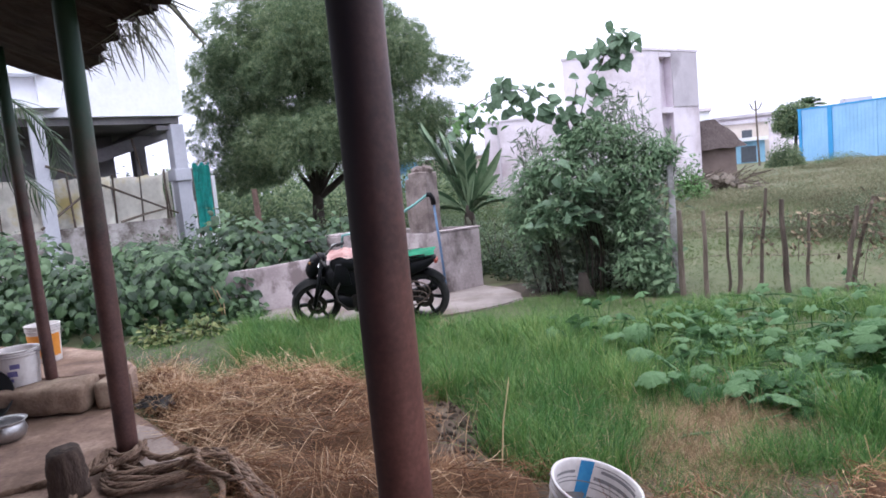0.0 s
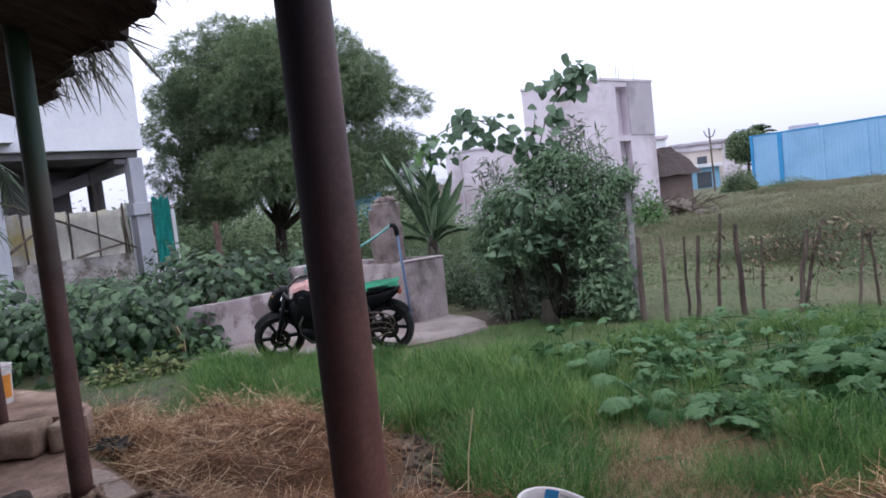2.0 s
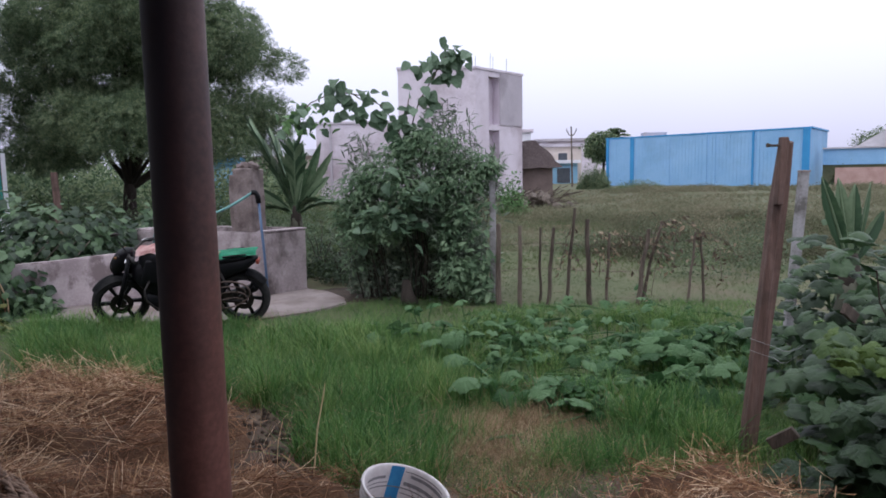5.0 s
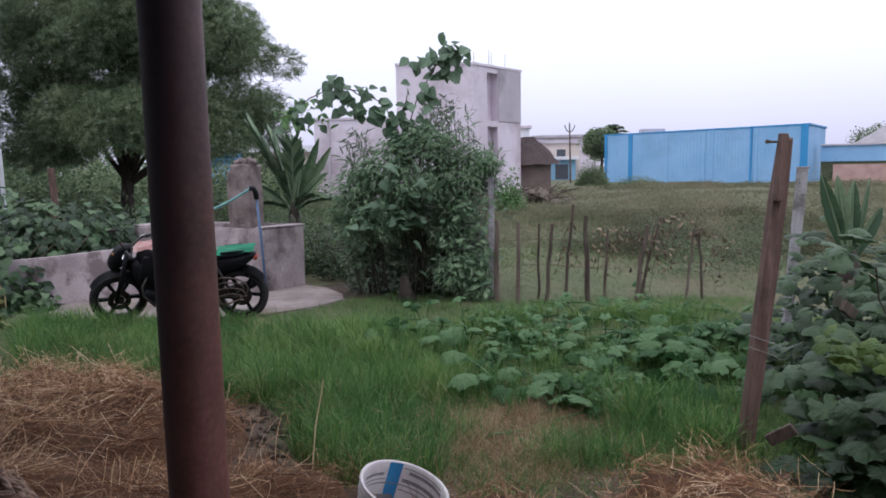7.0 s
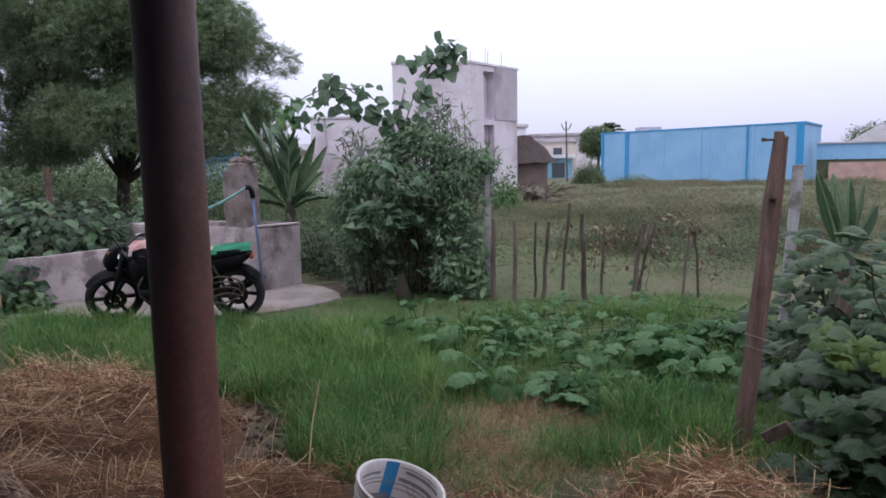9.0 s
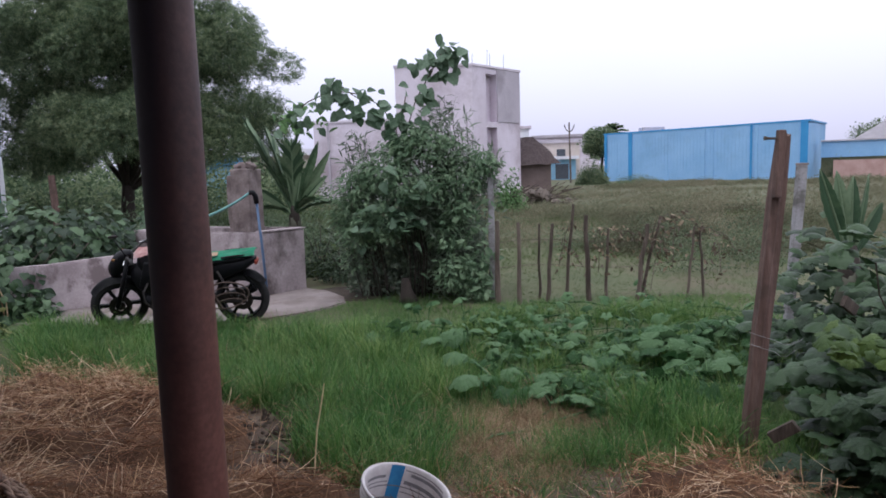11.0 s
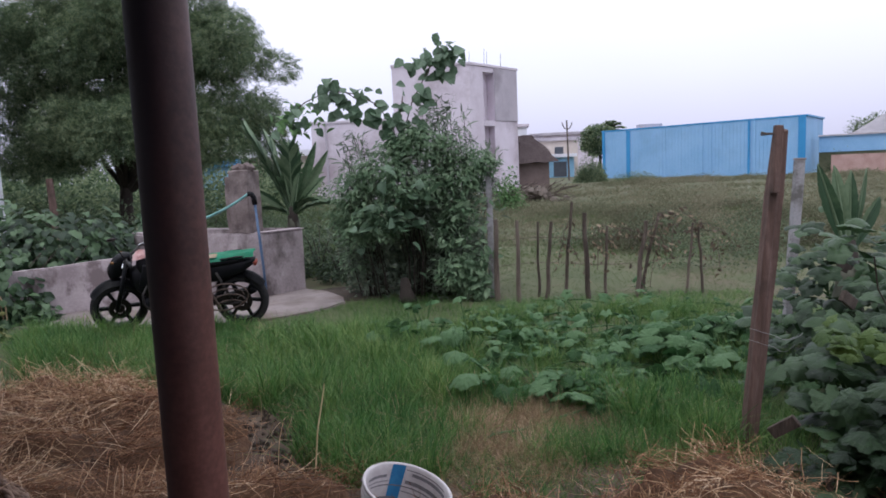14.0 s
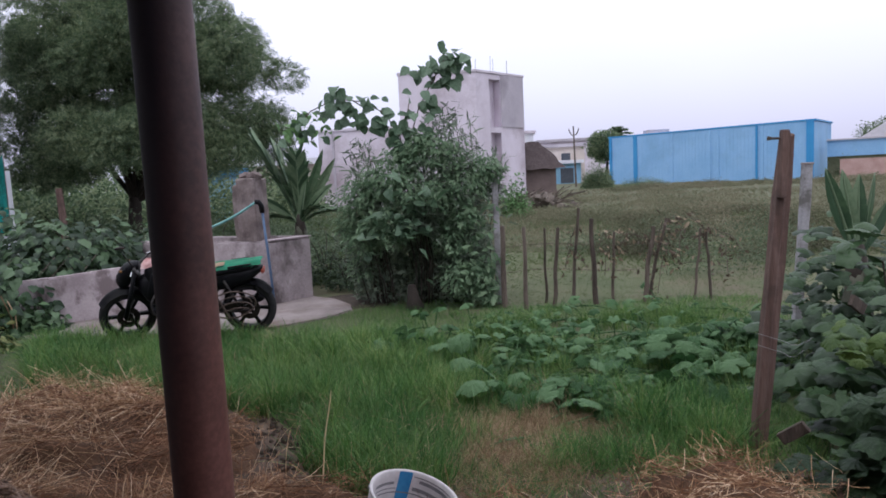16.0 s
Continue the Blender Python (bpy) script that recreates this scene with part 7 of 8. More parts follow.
bean_creeper()
for x, y, s in ((-5.26, 6.55, 0.24), (-5.1, 6.45, 0.14), (-4.84, 6.86, 0.27)):
    o = shrub("croton_shrub", "small shrub with pale yellow-green leaves", "shrub", (x, y, 0), (s, s, s * 1.3), 240, LEAF_OVAL, CROTON, 0.075, 4, -0.1, int(x * 10))
    tagged(o, group="yellow shrubs")


o = shrub("wild_shrub", "low dark leafy weeds at the foot of the limewashed wall", "shrub", (-5.0, 7.82, 0.02), (0.42, 0.3, 0.42), 300, LEAF_HEART, CREEPER, 0.1, 4, -0.3, 31)
tagged(o, group="wild shrubs")


# ---------------------------------------------------------------- pumpkin patch and gourd heap
def pumpkin_patch():
    """Vine runs creeping through the grass, each with large leaves held up on stalks at either side."""
    ob = thing("pumpkin_vine", "sprawling pumpkin vine with large dull green leaves in the grass", "vine", (1.3, 5.6, 0))
    r = random.Random(12)
    P, N, F, S = [], [], [], []
    runs = [((1.3 + 0.62 * (k % 4) + r.uniform(-0.2, 0.2), 4.3 + 0.082 * k + r.uniform(-0.08, 0.08)), r.uniform(170, 192), r.uniform(1.2, 1.9)) for k in range(35)] + [((0.9, 5.0), 176, 1.5), ((0.8, 5.5), 182, 1.5), ((0.7, 5.9), 178, 1.4), ((0.9, 6.4), 184, 1.3), ((1.9, 4.3), 178, 1.4), ((1.6, 4.15), 172, 0.9), ((2.6, 4.6), 184, 2.0), ((2.9, 4.9), 176, 2.4)]
    for (x, y), az, length in runs:
        pts, a, run = [(x, y)], radians(az), 0.0
        while run < length:
            a += r.gauss(0, 0.16)
            x, y = x + 0.1 * math.cos(a), y + 0.1 * math.sin(a)
            run += 0.1
            pts.append((x, y))
        lift = [0.04 + 0.05 * noise.noise(Vector((px * 3, py * 3, 2.0))) for px, py in pts]
        bm = bmesh.new()
        tube(bm, [(px, py, ground_height(px, py) + max(0.02, z)) for (px, py), z in zip(pts, lift)], 0.008, 5)
        part("runner", bm, PUMPKIN, ob, "pale green runner")
        side = 1
        for (px, py) in pts[:-1]:
            if py < 4.05 or px < -0.75 or px < 0.2 + 0.25 * noise.noise(Vector((py * 2, 3, 1))) and r.random() < 0.55 or noise.noise(Vector((px * 1.9, py * 1.9, 7.0))) < -0.28 and r.random() < 0.7:
                continue
            for q in range(r.choice((0, 1, 1, 2)) if py < 6.0 else r.choice((0, 0, 1))):
                side = -side
                tall = max(0.06, 0.15 + 0.16 * noise.noise(Vector((px * 1.4, py * 1.4, 9.0))) + r.uniform(-0.06, 0.06)) + (0.13 if px < 0.2 else 0.0)
                b = a + side * r.uniform(0.6, 1.7)
                reach = r.uniform(0.04, 0.16)
                p = Vector((px + reach * math.cos(b), py + reach * math.sin(b), ground_height(px, py) + tall))
                P.append(tuple(p))
                N.append((r.gauss(0, 0.4) + 0.2 * math.cos(b), r.gauss(-0.12, 0.42) + 0.2 * math.sin(b), 1.0))
                F.append((math.cos(b), math.sin(b), r.uniform(-0.35, 0.0)))
                S.append(r.uniform(0.08, 0.22) * (0.8 if py > 5.8 else 1.0))
                bm = bmesh.new()
                z = ground_height(px, py)
                tube(bm, [(px, py, z), (px + 0.3 * reach * math.cos(b), py + 0.3 * reach * math.sin(b), z + 0.55 * tall), (p.x, p.y, p.z)], 0.0055, 4)
                part("stalk", bm, PUMPKIN, ob)
    P, N, F, S = (np.array(q) for q in (P, N, F, S))
    near = np.argsort(P[:, 1])
    a, b = near[:290], near[290:]
    leaves("leaf", LEAF_GOURD, P[a], N[a], F[a], S[a], PUMPKIN, ob)
    if len(b):
        scatter("foliage", LEAF_GOURD, P[b], N[b], F[b], S[b], PUMPKIN, ob, kind="stuff")
    # curled pale tendrils and shoot tips above the leaves
    for k in range(26):
        q = P[r.randrange(len(P))]
        bm = bmesh.new()
        t = r.uniform(0, 6.28)
        tube(bm, [(q[0], q[1], q[2] - 0.03), (q[0] + 0.07 * math.cos(t), q[1] + 0.07 * math.sin(t), q[2] + 0.05), (q[0] + 0.15 * math.cos(t), q[1] + 0.15 * math.sin(t), q[2] + 0.06), (q[0] + 0.2 * math.cos(t + 0.6), q[1] + 0.2 * math.sin(t + 0.6), q[2] + r.uniform(0.02, 0.1))], 0.0032, 4)
        part("tendril", bm, TUFT, ob, "pale green tendril")


pumpkin_patch()


def gourd_heap():
    ob = thing("gourd_vine", "heap of dark gourd vine leaves grown over a fence", "vine", (2.5, 3.8, 0))
    mounds = [(2.62, 4.05, 0, 0.68, 0.80, 1.2), (2.28, 3.4, 0, 0.48, 0.45, 0.75), (2.75, 3.3, 0, 0.75, 0.6, 1.05), (2.25, 2.8, 0, 0.50, 0.5, 0.85), (1.92, 2.72, 0, 0.32, 0.32, 0.42), (2.88, 4.95, 0, 0.5, 0.5, 1.0), (2.25, 2.85, 0, 0.55, 0.4, 0.42), (3.3, 4.0, 0, 0.8, 0.9, 1.15), (1.75, 3.0, 0, 0.32, 0.25, 0.26), (3.1, 5.4, 0, 0.5, 0.4, 1.22)]
    P, d = mound_points(mounds, 900, 0.8, 1.06)
    n = len(P)
    N = d * 0.35 + unit(n, 0.9) * 0.7 + np.array([-0.1, -0.3, 0.75])
    F = d * np.array([1, 1, 0.2]) + np.array([0, -0.2, -0.6]) + rng.normal(0, 0.4, (n, 3))
    S = rng.uniform(0.10, 0.2, n)
    S[(np.abs(P[:, 2] - 0.76) < 0.14) & (P[:, 1] < 3.2)] *= 0.75
    yellow = (np.abs(P[:, 2] - 0.76) < 0.14) & (P[:, 0] > 1.8) & (P[:, 1] < 3.2) & (rng.random(n) < 0.7)
    order = np.argsort(P[:, 1] - 0.5 * P[:, 2])
    dark = [k for k in order if not yellow[k]]
    yel = [k for k in order if yellow[k]]
    a, b = dark[:270], dark[270:]
    leaves("leaf", LEAF_GOURD, P[a], N[a], F[a], S[a], GOURDDARK, ob)
    scatter("foliage", LEAF_GOURD, P[b], N[b], F[b], S[b], GOURDDARK, ob, kind="stuff")
    if yel:
        leaves("yellow_leaf", LEAF_GOURD, P[yel], N[yel], F[yel], S[yel], GOURD, ob)
    # a fresh shoot of yellowing leaves on the near side
    n = 26
    Q = np.array([1.66, 2.62, 0.84]) + np.stack([rng.uniform(-0.14, 0.30, n), rng.uniform(-0.12, 0.25, n), rng.uniform(-0.10, 0.06, n)], 1)
    leaves("yellow_leaf", LEAF_GOURD, Q, unit(n, 1.2) + np.array([-0.1, -0.4, 0.3]), unit(n) * np.array([1, 1, 0.3]) + np.array([0, -0.3, -0.2]), rng.uniform(0.06, 0.12, n), GOURD, ob)
    P, d = mound_points(mounds, 700, 0.4, 0.8)
    scatter("inner_foliage", LEAF_SMALL, P, unit(700, 0.4), unit(700, -0.5), rng.uniform(0.1, 0.18, 700), GOURDDARK, ob, kind="stuff")
    r = random.Random(5)
    for k in range(9):
        bm = bmesh.new()
        x, y = r.uniform(1.9, 3.2), r.uniform(3.0, 4.6)
        tube(bm, [(x, y, 0.0), (x + r.uniform(-0.2, 0.2), y, 0.5), (x + r.uniform(-0.3, 0.3), y - 0.1, 1.0), (x + r.uniform(-0.4, 0.4), y - 0.15, 1.15)], 0.0035, 5)
        part("vine_stem", bm, STICK, ob)


gourd_heap()


# ---------------------------------------------------------------- straw, grass, weeds
STRAW_AREA = [(-4.75, 5.2), (-4.1, 5.0), (-3.2, 5.05), (-2.6, 4.85), (-1.8, 4.28), (-1.25, 3.95), (-0.92, 3.35), (-0.62, 3.02), (-0.35, 2.85), (0.2, 2.6), (0.5, 2.66), (0.85, 2.86), (1.2, 2.95), (1.42, 2.75), (1.7, 2.3), (1.6, 1.2), (-0.8, 1.2), (-1.5, 2.2), (-2.4, 3.25), (-3.0, 3.7), (-3.72, 4.32), (-4.3, 4.85)]


SOILPATCH = [(-1.36, 4.05), (-1.16, 4.14), (-0.88, 3.65), (-0.84, 3.34), (-1.0, 3.3), (-1.1, 3.55), (-1.28, 3.78)]


def straw_top(x, y):
    return 0.07 + 0.10 * math.exp(-((x - 1.12) / 0.36) ** 2 - ((y - 2.68) / 0.26) ** 2) + 0.11 * noise.noise(Vector((x * 1.7, y * 1.7, 4.0))) + 0.15 * noise.noise(Vector((x * 3.0, y * 5.4, 1.0))) + 0.035 * noise.noise(Vector((x * 11, y * 11, 2.0)))


def straw_litter():
    X, Y = np.meshgrid(np.arange(-4.8, 1.95, 0.06), np.arange(1.1, 5.5, 0.06))
    inside = in_poly(X.ravel(), Y.ravel(), STRAW_AREA).reshape(X.shape)
    bm = bmesh.new()
    idx = {}
    for j in range(X.shape[0]):
        for i in range(X.shape[1]):
            if inside[j, i]:
                x, y = X[j, i], Y[j, i]
                edge = not (0 < j < X.shape[0] - 1 and 0 < i < X.shape[1] - 1 and inside[j - 1, i] and inside[j + 1, i] and inside[j, i - 1] and inside[j, i + 1])
                idx[j, i] = bm.verts.new((x, y, ground_height(x, y) + (-0.02 if edge else max(0.012, straw_top(x, y)))))
    for j, i in list(idx):
        q = [(j, i), (j, i + 1), (j + 1, i + 1), (j + 1, i)]
        if all(k in idx for k in q):
            bm.faces.new([idx[k] for k in q])
    solid("straw_bed", bm, STRAWBED, "matted layer of brown rice straw on the ground", "straw", "stuff", smooth=True)
    n = 49000
    X, Y = sample_poly(n, STRAW_AREA)
    T = np.array([straw_top(a, b) for a, b in zip(X, Y)])
    k = (rng.random(n) < np.clip((T - 0.03) / 0.09, 0.06, 1.0)) | ((X > 0.9) & (Y > 2.4) & (rng.random(n) < 0.6))
    X, Y = X[k], Y[k]
    n = len(X)
    X += rng.normal(0, 0.06, n)
    Y += rng.normal(0, 0.06, n)
    Z = heights(X, Y) + np.array([max(0.012, straw_top(a, b)) for a, b in zip(X, Y)]) + rng.uniform(-0.012, 0.03, n)
    P = np.stack([X, Y, Z], 1)
    F = unit(n) * np.array([1, 1, 0.2])
    flow = 0.25 + wobble(X, Y, 1.1, 5.0) * 2.6 + wobble(X, Y, 4.0, 15.0) * 1.2
    F += np.stack([np.cos(flow), np.sin(flow), np.zeros(n)], 1) * 0.9 * rng.choice((-1, 1), (n, 1))
    up = rng.random(n) < np.where((np.abs(X - 1.1) < 0.4) & (Y > 2.3), 0.10, 0.04)
    F[up, 2] += 0.35
    gap = in_poly(X, Y, SOILPATCH)
    temps = []
    for b, c in ((0.06, 0.05), (0.16, -0.1), (-0.07, 0.12), (0.02, 0.0)):
        v = []
        for k in range(5):
            t = k / 4
            v += [(-1 + c * math.sin(3 * t) * 60, t, b * t * (1 - t) * 3), (1 + c * math.sin(3 * t) * 60, t, b * t * (1 - t) * 3)]
        temps.append((np.array(v, float), [(2 * k, 2 * k + 1, 2 * k + 3, 2 * k + 2) for k in range(4)]))
    L = np.where(gap, 0.4, 1.0) * rng.uniform(0.05, 0.22, n) * np.where((Y < 3.3) & (X > 0), 0.7, 1.0)
    S = np.stack([rng.uniform(0.0006, 0.0017, n) * np.where(Y < 3.2, 0.85, 1.0), L, L], 1)
    m = 3800
    k = rng.choice(np.flatnonzero(~gap & (((X < -1.9) & (Y > 2.9)) | (rng.random(n) < 0.16))), m)
    # the small heap by the timber post is fresher and paler
    k = np.concatenate([k, rng.choice(np.flatnonzero((X > 0.5) & (Y > 2.2)), 420)])
    m = len(k)
    L2 = rng.uniform(0.10, 0.34, m) * np.where((Y[k] < 3.3) & (X[k] > -0.6), 0.45, 1.0)
    scatter("pale_straw", temps, P[k] + np.array([0, 0, 0.015]), unit(m, 1.2), F[k] + rng.normal(0, 0.25, (m, 3)) * np.array([1, 1, 0.4]), np.stack([rng.uniform(0.0007, 0.0013, m), L2, L2], 1), material("pale_straw", [(0.42, 0.255, 0.13), (0.62, 0.42, 0.25), (0.75, 0.56, 0.38)], 0.7, 3, 40, 0.0, vary=0.6, leaf=0.1), None, "pale bent straws lying on the heap", "straw", "stuff")
    scatter("straw", temps, P, unit(n, 0.8), F, S, STRAW, None, "loose brown rice straw strewn over the yard", "straw", "stuff")


straw_litter()


def dryness(X, Y):
    """1 in the middle of the withered patch, falling off unevenly to 0 around it."""
    d = np.zeros(len(X))
    for cx, cy, rx, ry in ((0.34, 3.75, 0.42, 0.58), (0.56, 4.2, 0.36, 0.36), (0.26, 3.35, 0.36, 0.36), (0.74, 3.85, 0.26, 0.3)):
        d = np.maximum(d, 1.25 - 0.75 * np.sqrt(((X - cx) / rx) ** 2 + ((Y - cy) / ry) ** 2))
    return d + 0.55 * wobble(X, Y, 3.5, 21.0)


def grass_field(name, label, n, poly, h0, h1, mat, temps=BLADES, clump=0.5, avoid=(), lean=0.35, seed=1.0, up=0.0, thin=0.0):
    X, Y = sample_poly(n, poly)
    keep = (wobble(X[::1], Y[::1], 1.8, seed) * 1.2 + rng.uniform(-0.5, 0.5, n)) > -clump
    for a in avoid:
        keep &= ~in_poly(X, Y, a)
    if thin:
        d = dryness(X, Y) + rng.normal(0, 0.3, n)
        keep &= (d < thin) if thin > 0 else (d > -thin)
    X, Y = X[keep], Y[keep]
    n = len(X)
    Z = heights(X, Y) + up
    H = rng.uniform(h0, h1, n) * (1 + 0.35 * wobble(X, Y, 0.9, seed + 5) + 0.4 * wobble(X, Y, 3.1, seed + 8))
    N = np.stack([rng.normal(0, lean, n), rng.normal(0, lean, n), np.ones(n)], 1)
    scatter(name, temps, np.stack([X, Y, Z - 0.01], 1), N, unit(n) * np.array([1, 1, 0.1]), H, mat, None, label, "grass", "stuff")


APRON_AREA = [(-5.3, 7.85), (-4.5, 7.4), (-2.9, 7.34), (-2.0, 7.42), (-1.55, 7.7), (-1.3, 7.95), (-1.1, 8.2), (-0.85, 8.35), (-0.8, 9.0), (-1.3, 9.5), (-2.3, 9.8), (-4.5, 9.8), (-5.9, 8.2)]
LUSH = [(-3.35, 5.2), (-2.6, 5.0), (-1.7, 4.4), (-1.15, 3.95), (-0.85, 3.4), (-0.5, 3.0), (-0.05, 2.95), (0.0, 3.8), (0.1, 4.35), (0.9, 4.3), (1.0, 3.8), (1.4, 3.3), (1.75, 3.6), (1.9, 4.2), (1.0, 4.4), (0.35, 4.7), (0.2, 5.6), (-0.4, 6.2), (-2, 6.7), (-4.35, 7.0), (-3.95, 6.1)]
grass_field("lush_grass", "tall fresh green grass growing thickly beside the straw", 72000, LUSH, 0.10, 0.26, GRASS, clump=0.35, avoid=(SOILPATCH,), lean=0.35, thin=0.75)
grass_field("front_grass", "green grass round the dry patch", 22000, [(-0.2, 3.1), (0.9, 3.1), (1.6, 3.2), (1.8, 4.2), (0.9, 4.6), (0.0, 4.5), (-0.6, 3.6)], 0.07, 0.20, GRASS, clump=0.0, lean=0.45, seed=3.0, thin=0.62)
grass_field("lawn_grass", "short green grass of the yard", 74000, [(-3.3, 5.1), (-4.1, 6.3), (-4.6, 7.5), (-1.0, 9.2), (0.7, 8.0), (3.6, 8.0), (4.2, 5.5), (2.6, 4.4), (0, 5.4), (-1, 6.2), (-3, 6.5)], 0.035, 0.10, GRASS, SHORT_BLADES, clump=0.6, avoid=(APRON_AREA,), lean=0.5, seed=6.0)
grass_field("sparse_weeds", "short dull green weeds on damp earth beside the creeper", 15000, [(-3.3, 5.0), (-4.9, 4.95), (-5.9, 5.9), (-5.2, 7.0), (-4.5, 7.5), (-4.0, 6.2)], 0.03, 0.12, GRASS, clump=0.35, lean=0.8, seed=31.0)
grass_field("withered_grass", "patch of withered pale brown grass", 27000, [(-0.2, 3.0), (1.3, 2.9), (1.35, 3.9), (0.9, 4.6), (0.2, 4.6), (-0.2, 3.9)], 0.05, 0.16, DRYGRASS, clump=0.5, lean=1.1, seed=9.0, thin=-0.52)
grass_field("dry_stems", "scattered dry grass stems along the straw edge", 750, [(-4.4, 5.0), (-2.4, 4.9), (-1.3, 4.0), (-0.5, 3.1), (1.7, 3.0), (1.7, 3.4), (-0.4, 3.6), (-1.3, 4.6), (-2.4, 5.5), (-4.4, 5.6)], 0.08, 0.20, DRYGRASS, clump=0.4, lean=0.5, seed=12.0)
grass_field("edge_grass", "thin short grass at the edge of the bare earth", 3500, [(0.05, 2.75), (0.5, 2.7), (1.1, 2.95), (1.5, 3.1), (1.4, 3.4), (0.0, 3.3)], 0.05, 0.15, GRASS, clump=0.1, lean=0.6, seed=23.0)
grass_field("pale_stems", "pale broken grass stems strewn through the grass", 2600, LUSH, 0.06, 0.15, DRYGRASS, clump=0.5, lean=1.4, seed=15.0, up=0.12)
grass_field("fallen_straw", "short brown straw lying on the withered patch", 4500, [(-0.2, 3.0), (1.3, 2.9), (1.35, 3.9), (0.9, 4.6), (0.2, 4.6), (-0.2, 3.9)], 0.06, 0.15, DRYGRASS, clump=0.6, lean=3.0, seed=18.0, up=0.03, thin=-0.5)


def grass_clumps(name, label, n, poly, blades, h0, h1, mat, seed, avoid=()):
    """Tufts of taller blades that fan out from shared roots."""
    X, Y = sample_poly(n, poly)
    keep = wobble(X, Y, 1.2, seed) + rng.uniform(-0.3, 0.3, n) > -0.1
    for a in avoid:
        keep &= ~in_poly(X, Y, a)
    X, Y = X[keep], Y[keep]
    tall = rng.uniform(h0, h1, len(X)) * (1 + 0.3 * wobble(X, Y, 0.8, seed + 3))
    k = np.repeat(np.arange(len(X)), blades)
    m = len(k)
    a, rr = rng.uniform(0, 2 * np.pi, m), np.abs(rng.normal(0, 0.045, m))
    x, y = X[k] + rr * np.cos(a), Y[k] + rr * np.sin(a)
    lean = rr * 5 + rng.uniform(0, 0.25, m)
    N = np.stack([lean * np.cos(a) + rng.normal(0, 0.12, m), lean * np.sin(a) + rng.normal(0, 0.12, m), np.ones(m)], 1)
    F = np.stack([np.cos(a), np.sin(a), np.zeros(m)], 1) + rng.normal(0, 0.4, (m, 3)) * np.array([1, 1, 0])
    scatter(name, [blade(b, w) for b, w in ((0.3, 0.0075), (0.6, 0.007), (1.0, 0.008))], np.stack([x, y, heights(x, y) - 0.01], 1), N, F, tall[k] * rng.uniform(0.6, 1.1, m), mat, None, label, "grass", "stuff")


grass_clumps("tall_tufts", "tall arching tufts of bright green grass", 620, LUSH, 60, 0.20, 0.38, TALLGRASS, 41.0, (SOILPATCH,))
grass_clumps("patch_tufts", "green grass tufts growing between the pumpkin leaves", 760, [(-0.6, 6.0), (0.2, 4.7), (1.2, 4.15), (1.9, 3.7), (2.5, 4.3), (3.2, 5.6), (3.0, 7.2), (0.8, 7.2)], 36, 0.12, 0.29, TALLGRASS, 44.0)
grass_clumps("post_tufts", "grass tufts round the foot of the timber post", 70, [(1.4, 2.95), (1.95, 3.0), (2.1, 4.2), (1.6, 4.3)], 34, 0.12, 0.26, TALLGRASS, 51.0)
grass_clumps("edge_tufts", "straggling grass tufts at the edge of the dry patch", 60, [(0.45, 3.2), (1.25, 3.2), (1.35, 3.9), (0.9, 4.2), (0.6, 3.6)], 30, 0.10, 0.22, TALLGRASS, 47.0)
X, Y = np.meshgrid(np.arange(-1.6, 2.0, 0.09), np.arange(2.3, 4.75, 0.09))
bm = bmesh.new()
g = [[bm.verts.new((x, y, ground_height(x, y) + (0.006 + 0.02 * abs(noise.noise(Vector((x * 9, y * 9, 0)))) if 0 < j < X.shape[0] - 1 and 0 < i < X.shape[1] - 1 else -0.03))) for i, (x, y) in enumerate(zip(X[j], Y[j]))] for j in range(X.shape[0])]
for a, b in zip(g, g[1:]):
    for k in range(len(a) - 1):
        bm.faces.new((a[k], a[k + 1], b[k + 1], b[k]))
solid("bare_earth", bm, material("dry_brown_earth", [(0.045, 0.03, 0.022), (0.082, 0.056, 0.041), (0.15, 0.11, 0.08)], 0.95, 4, 40, 0.6), "bare brown earth showing under straw and withered grass", "soil", "structure", smooth=True)
X, Y = np.meshgrid(np.arange(-6.6, -3.0, 0.12), np.arange(4.8, 7.5, 0.12))
bm = bmesh.new()
inside = in_poly(X.ravel() + 0.25 * wobble(X.ravel(), Y.ravel(), 2.0, 4.0), Y.ravel() + 0.25 * wobble(X.ravel(), Y.ravel(), 2.0, 6.0), [(-3.4, 5.0), (-5.0, 4.9), (-6.4, 5.8), (-6.0, 7.0), (-4.6, 7.3), (-4.2, 6.2)]).reshape(X.shape)
inside[[0, -1], :] = False
inside[:, [0, -1]] = False
rim = ~(inside[:-2, 1:-1] & inside[2:, 1:-1] & inside[1:-1, :-2] & inside[1:-1, 2:])
g = {(j, i): bm.verts.new((X[j, i], Y[j, i], ground_height(X[j, i], Y[j, i]) + (-0.03 if rim[j - 1, i - 1] else 0.012 + 0.02 * abs(noise.noise(Vector((X[j, i] * 4, Y[j, i] * 4, 0))))))) for j in range(1, X.shape[0] - 1) for i in range(1, X.shape[1] - 1) if inside[j, i]}
for j, i in list(g):
    q = [(j, i), (j, i + 1), (j + 1, i + 1), (j + 1, i)]
    if all(k in g for k in q):
        bm.faces.new([g[k] for k in q])
solid("trodden_earth", bm, material("trodden_earth", [(0.045, 0.043, 0.028), (0.075, 0.067, 0.047), (0.115, 0.098, 0.072)], 0.95, 3, 40, 0.6, stain=(0.05, 0.07, 0.03), stain_scale=3), "damp trodden earth between creeper and straw", "soil", "structure", smooth=True)
bm = bmesh.new()
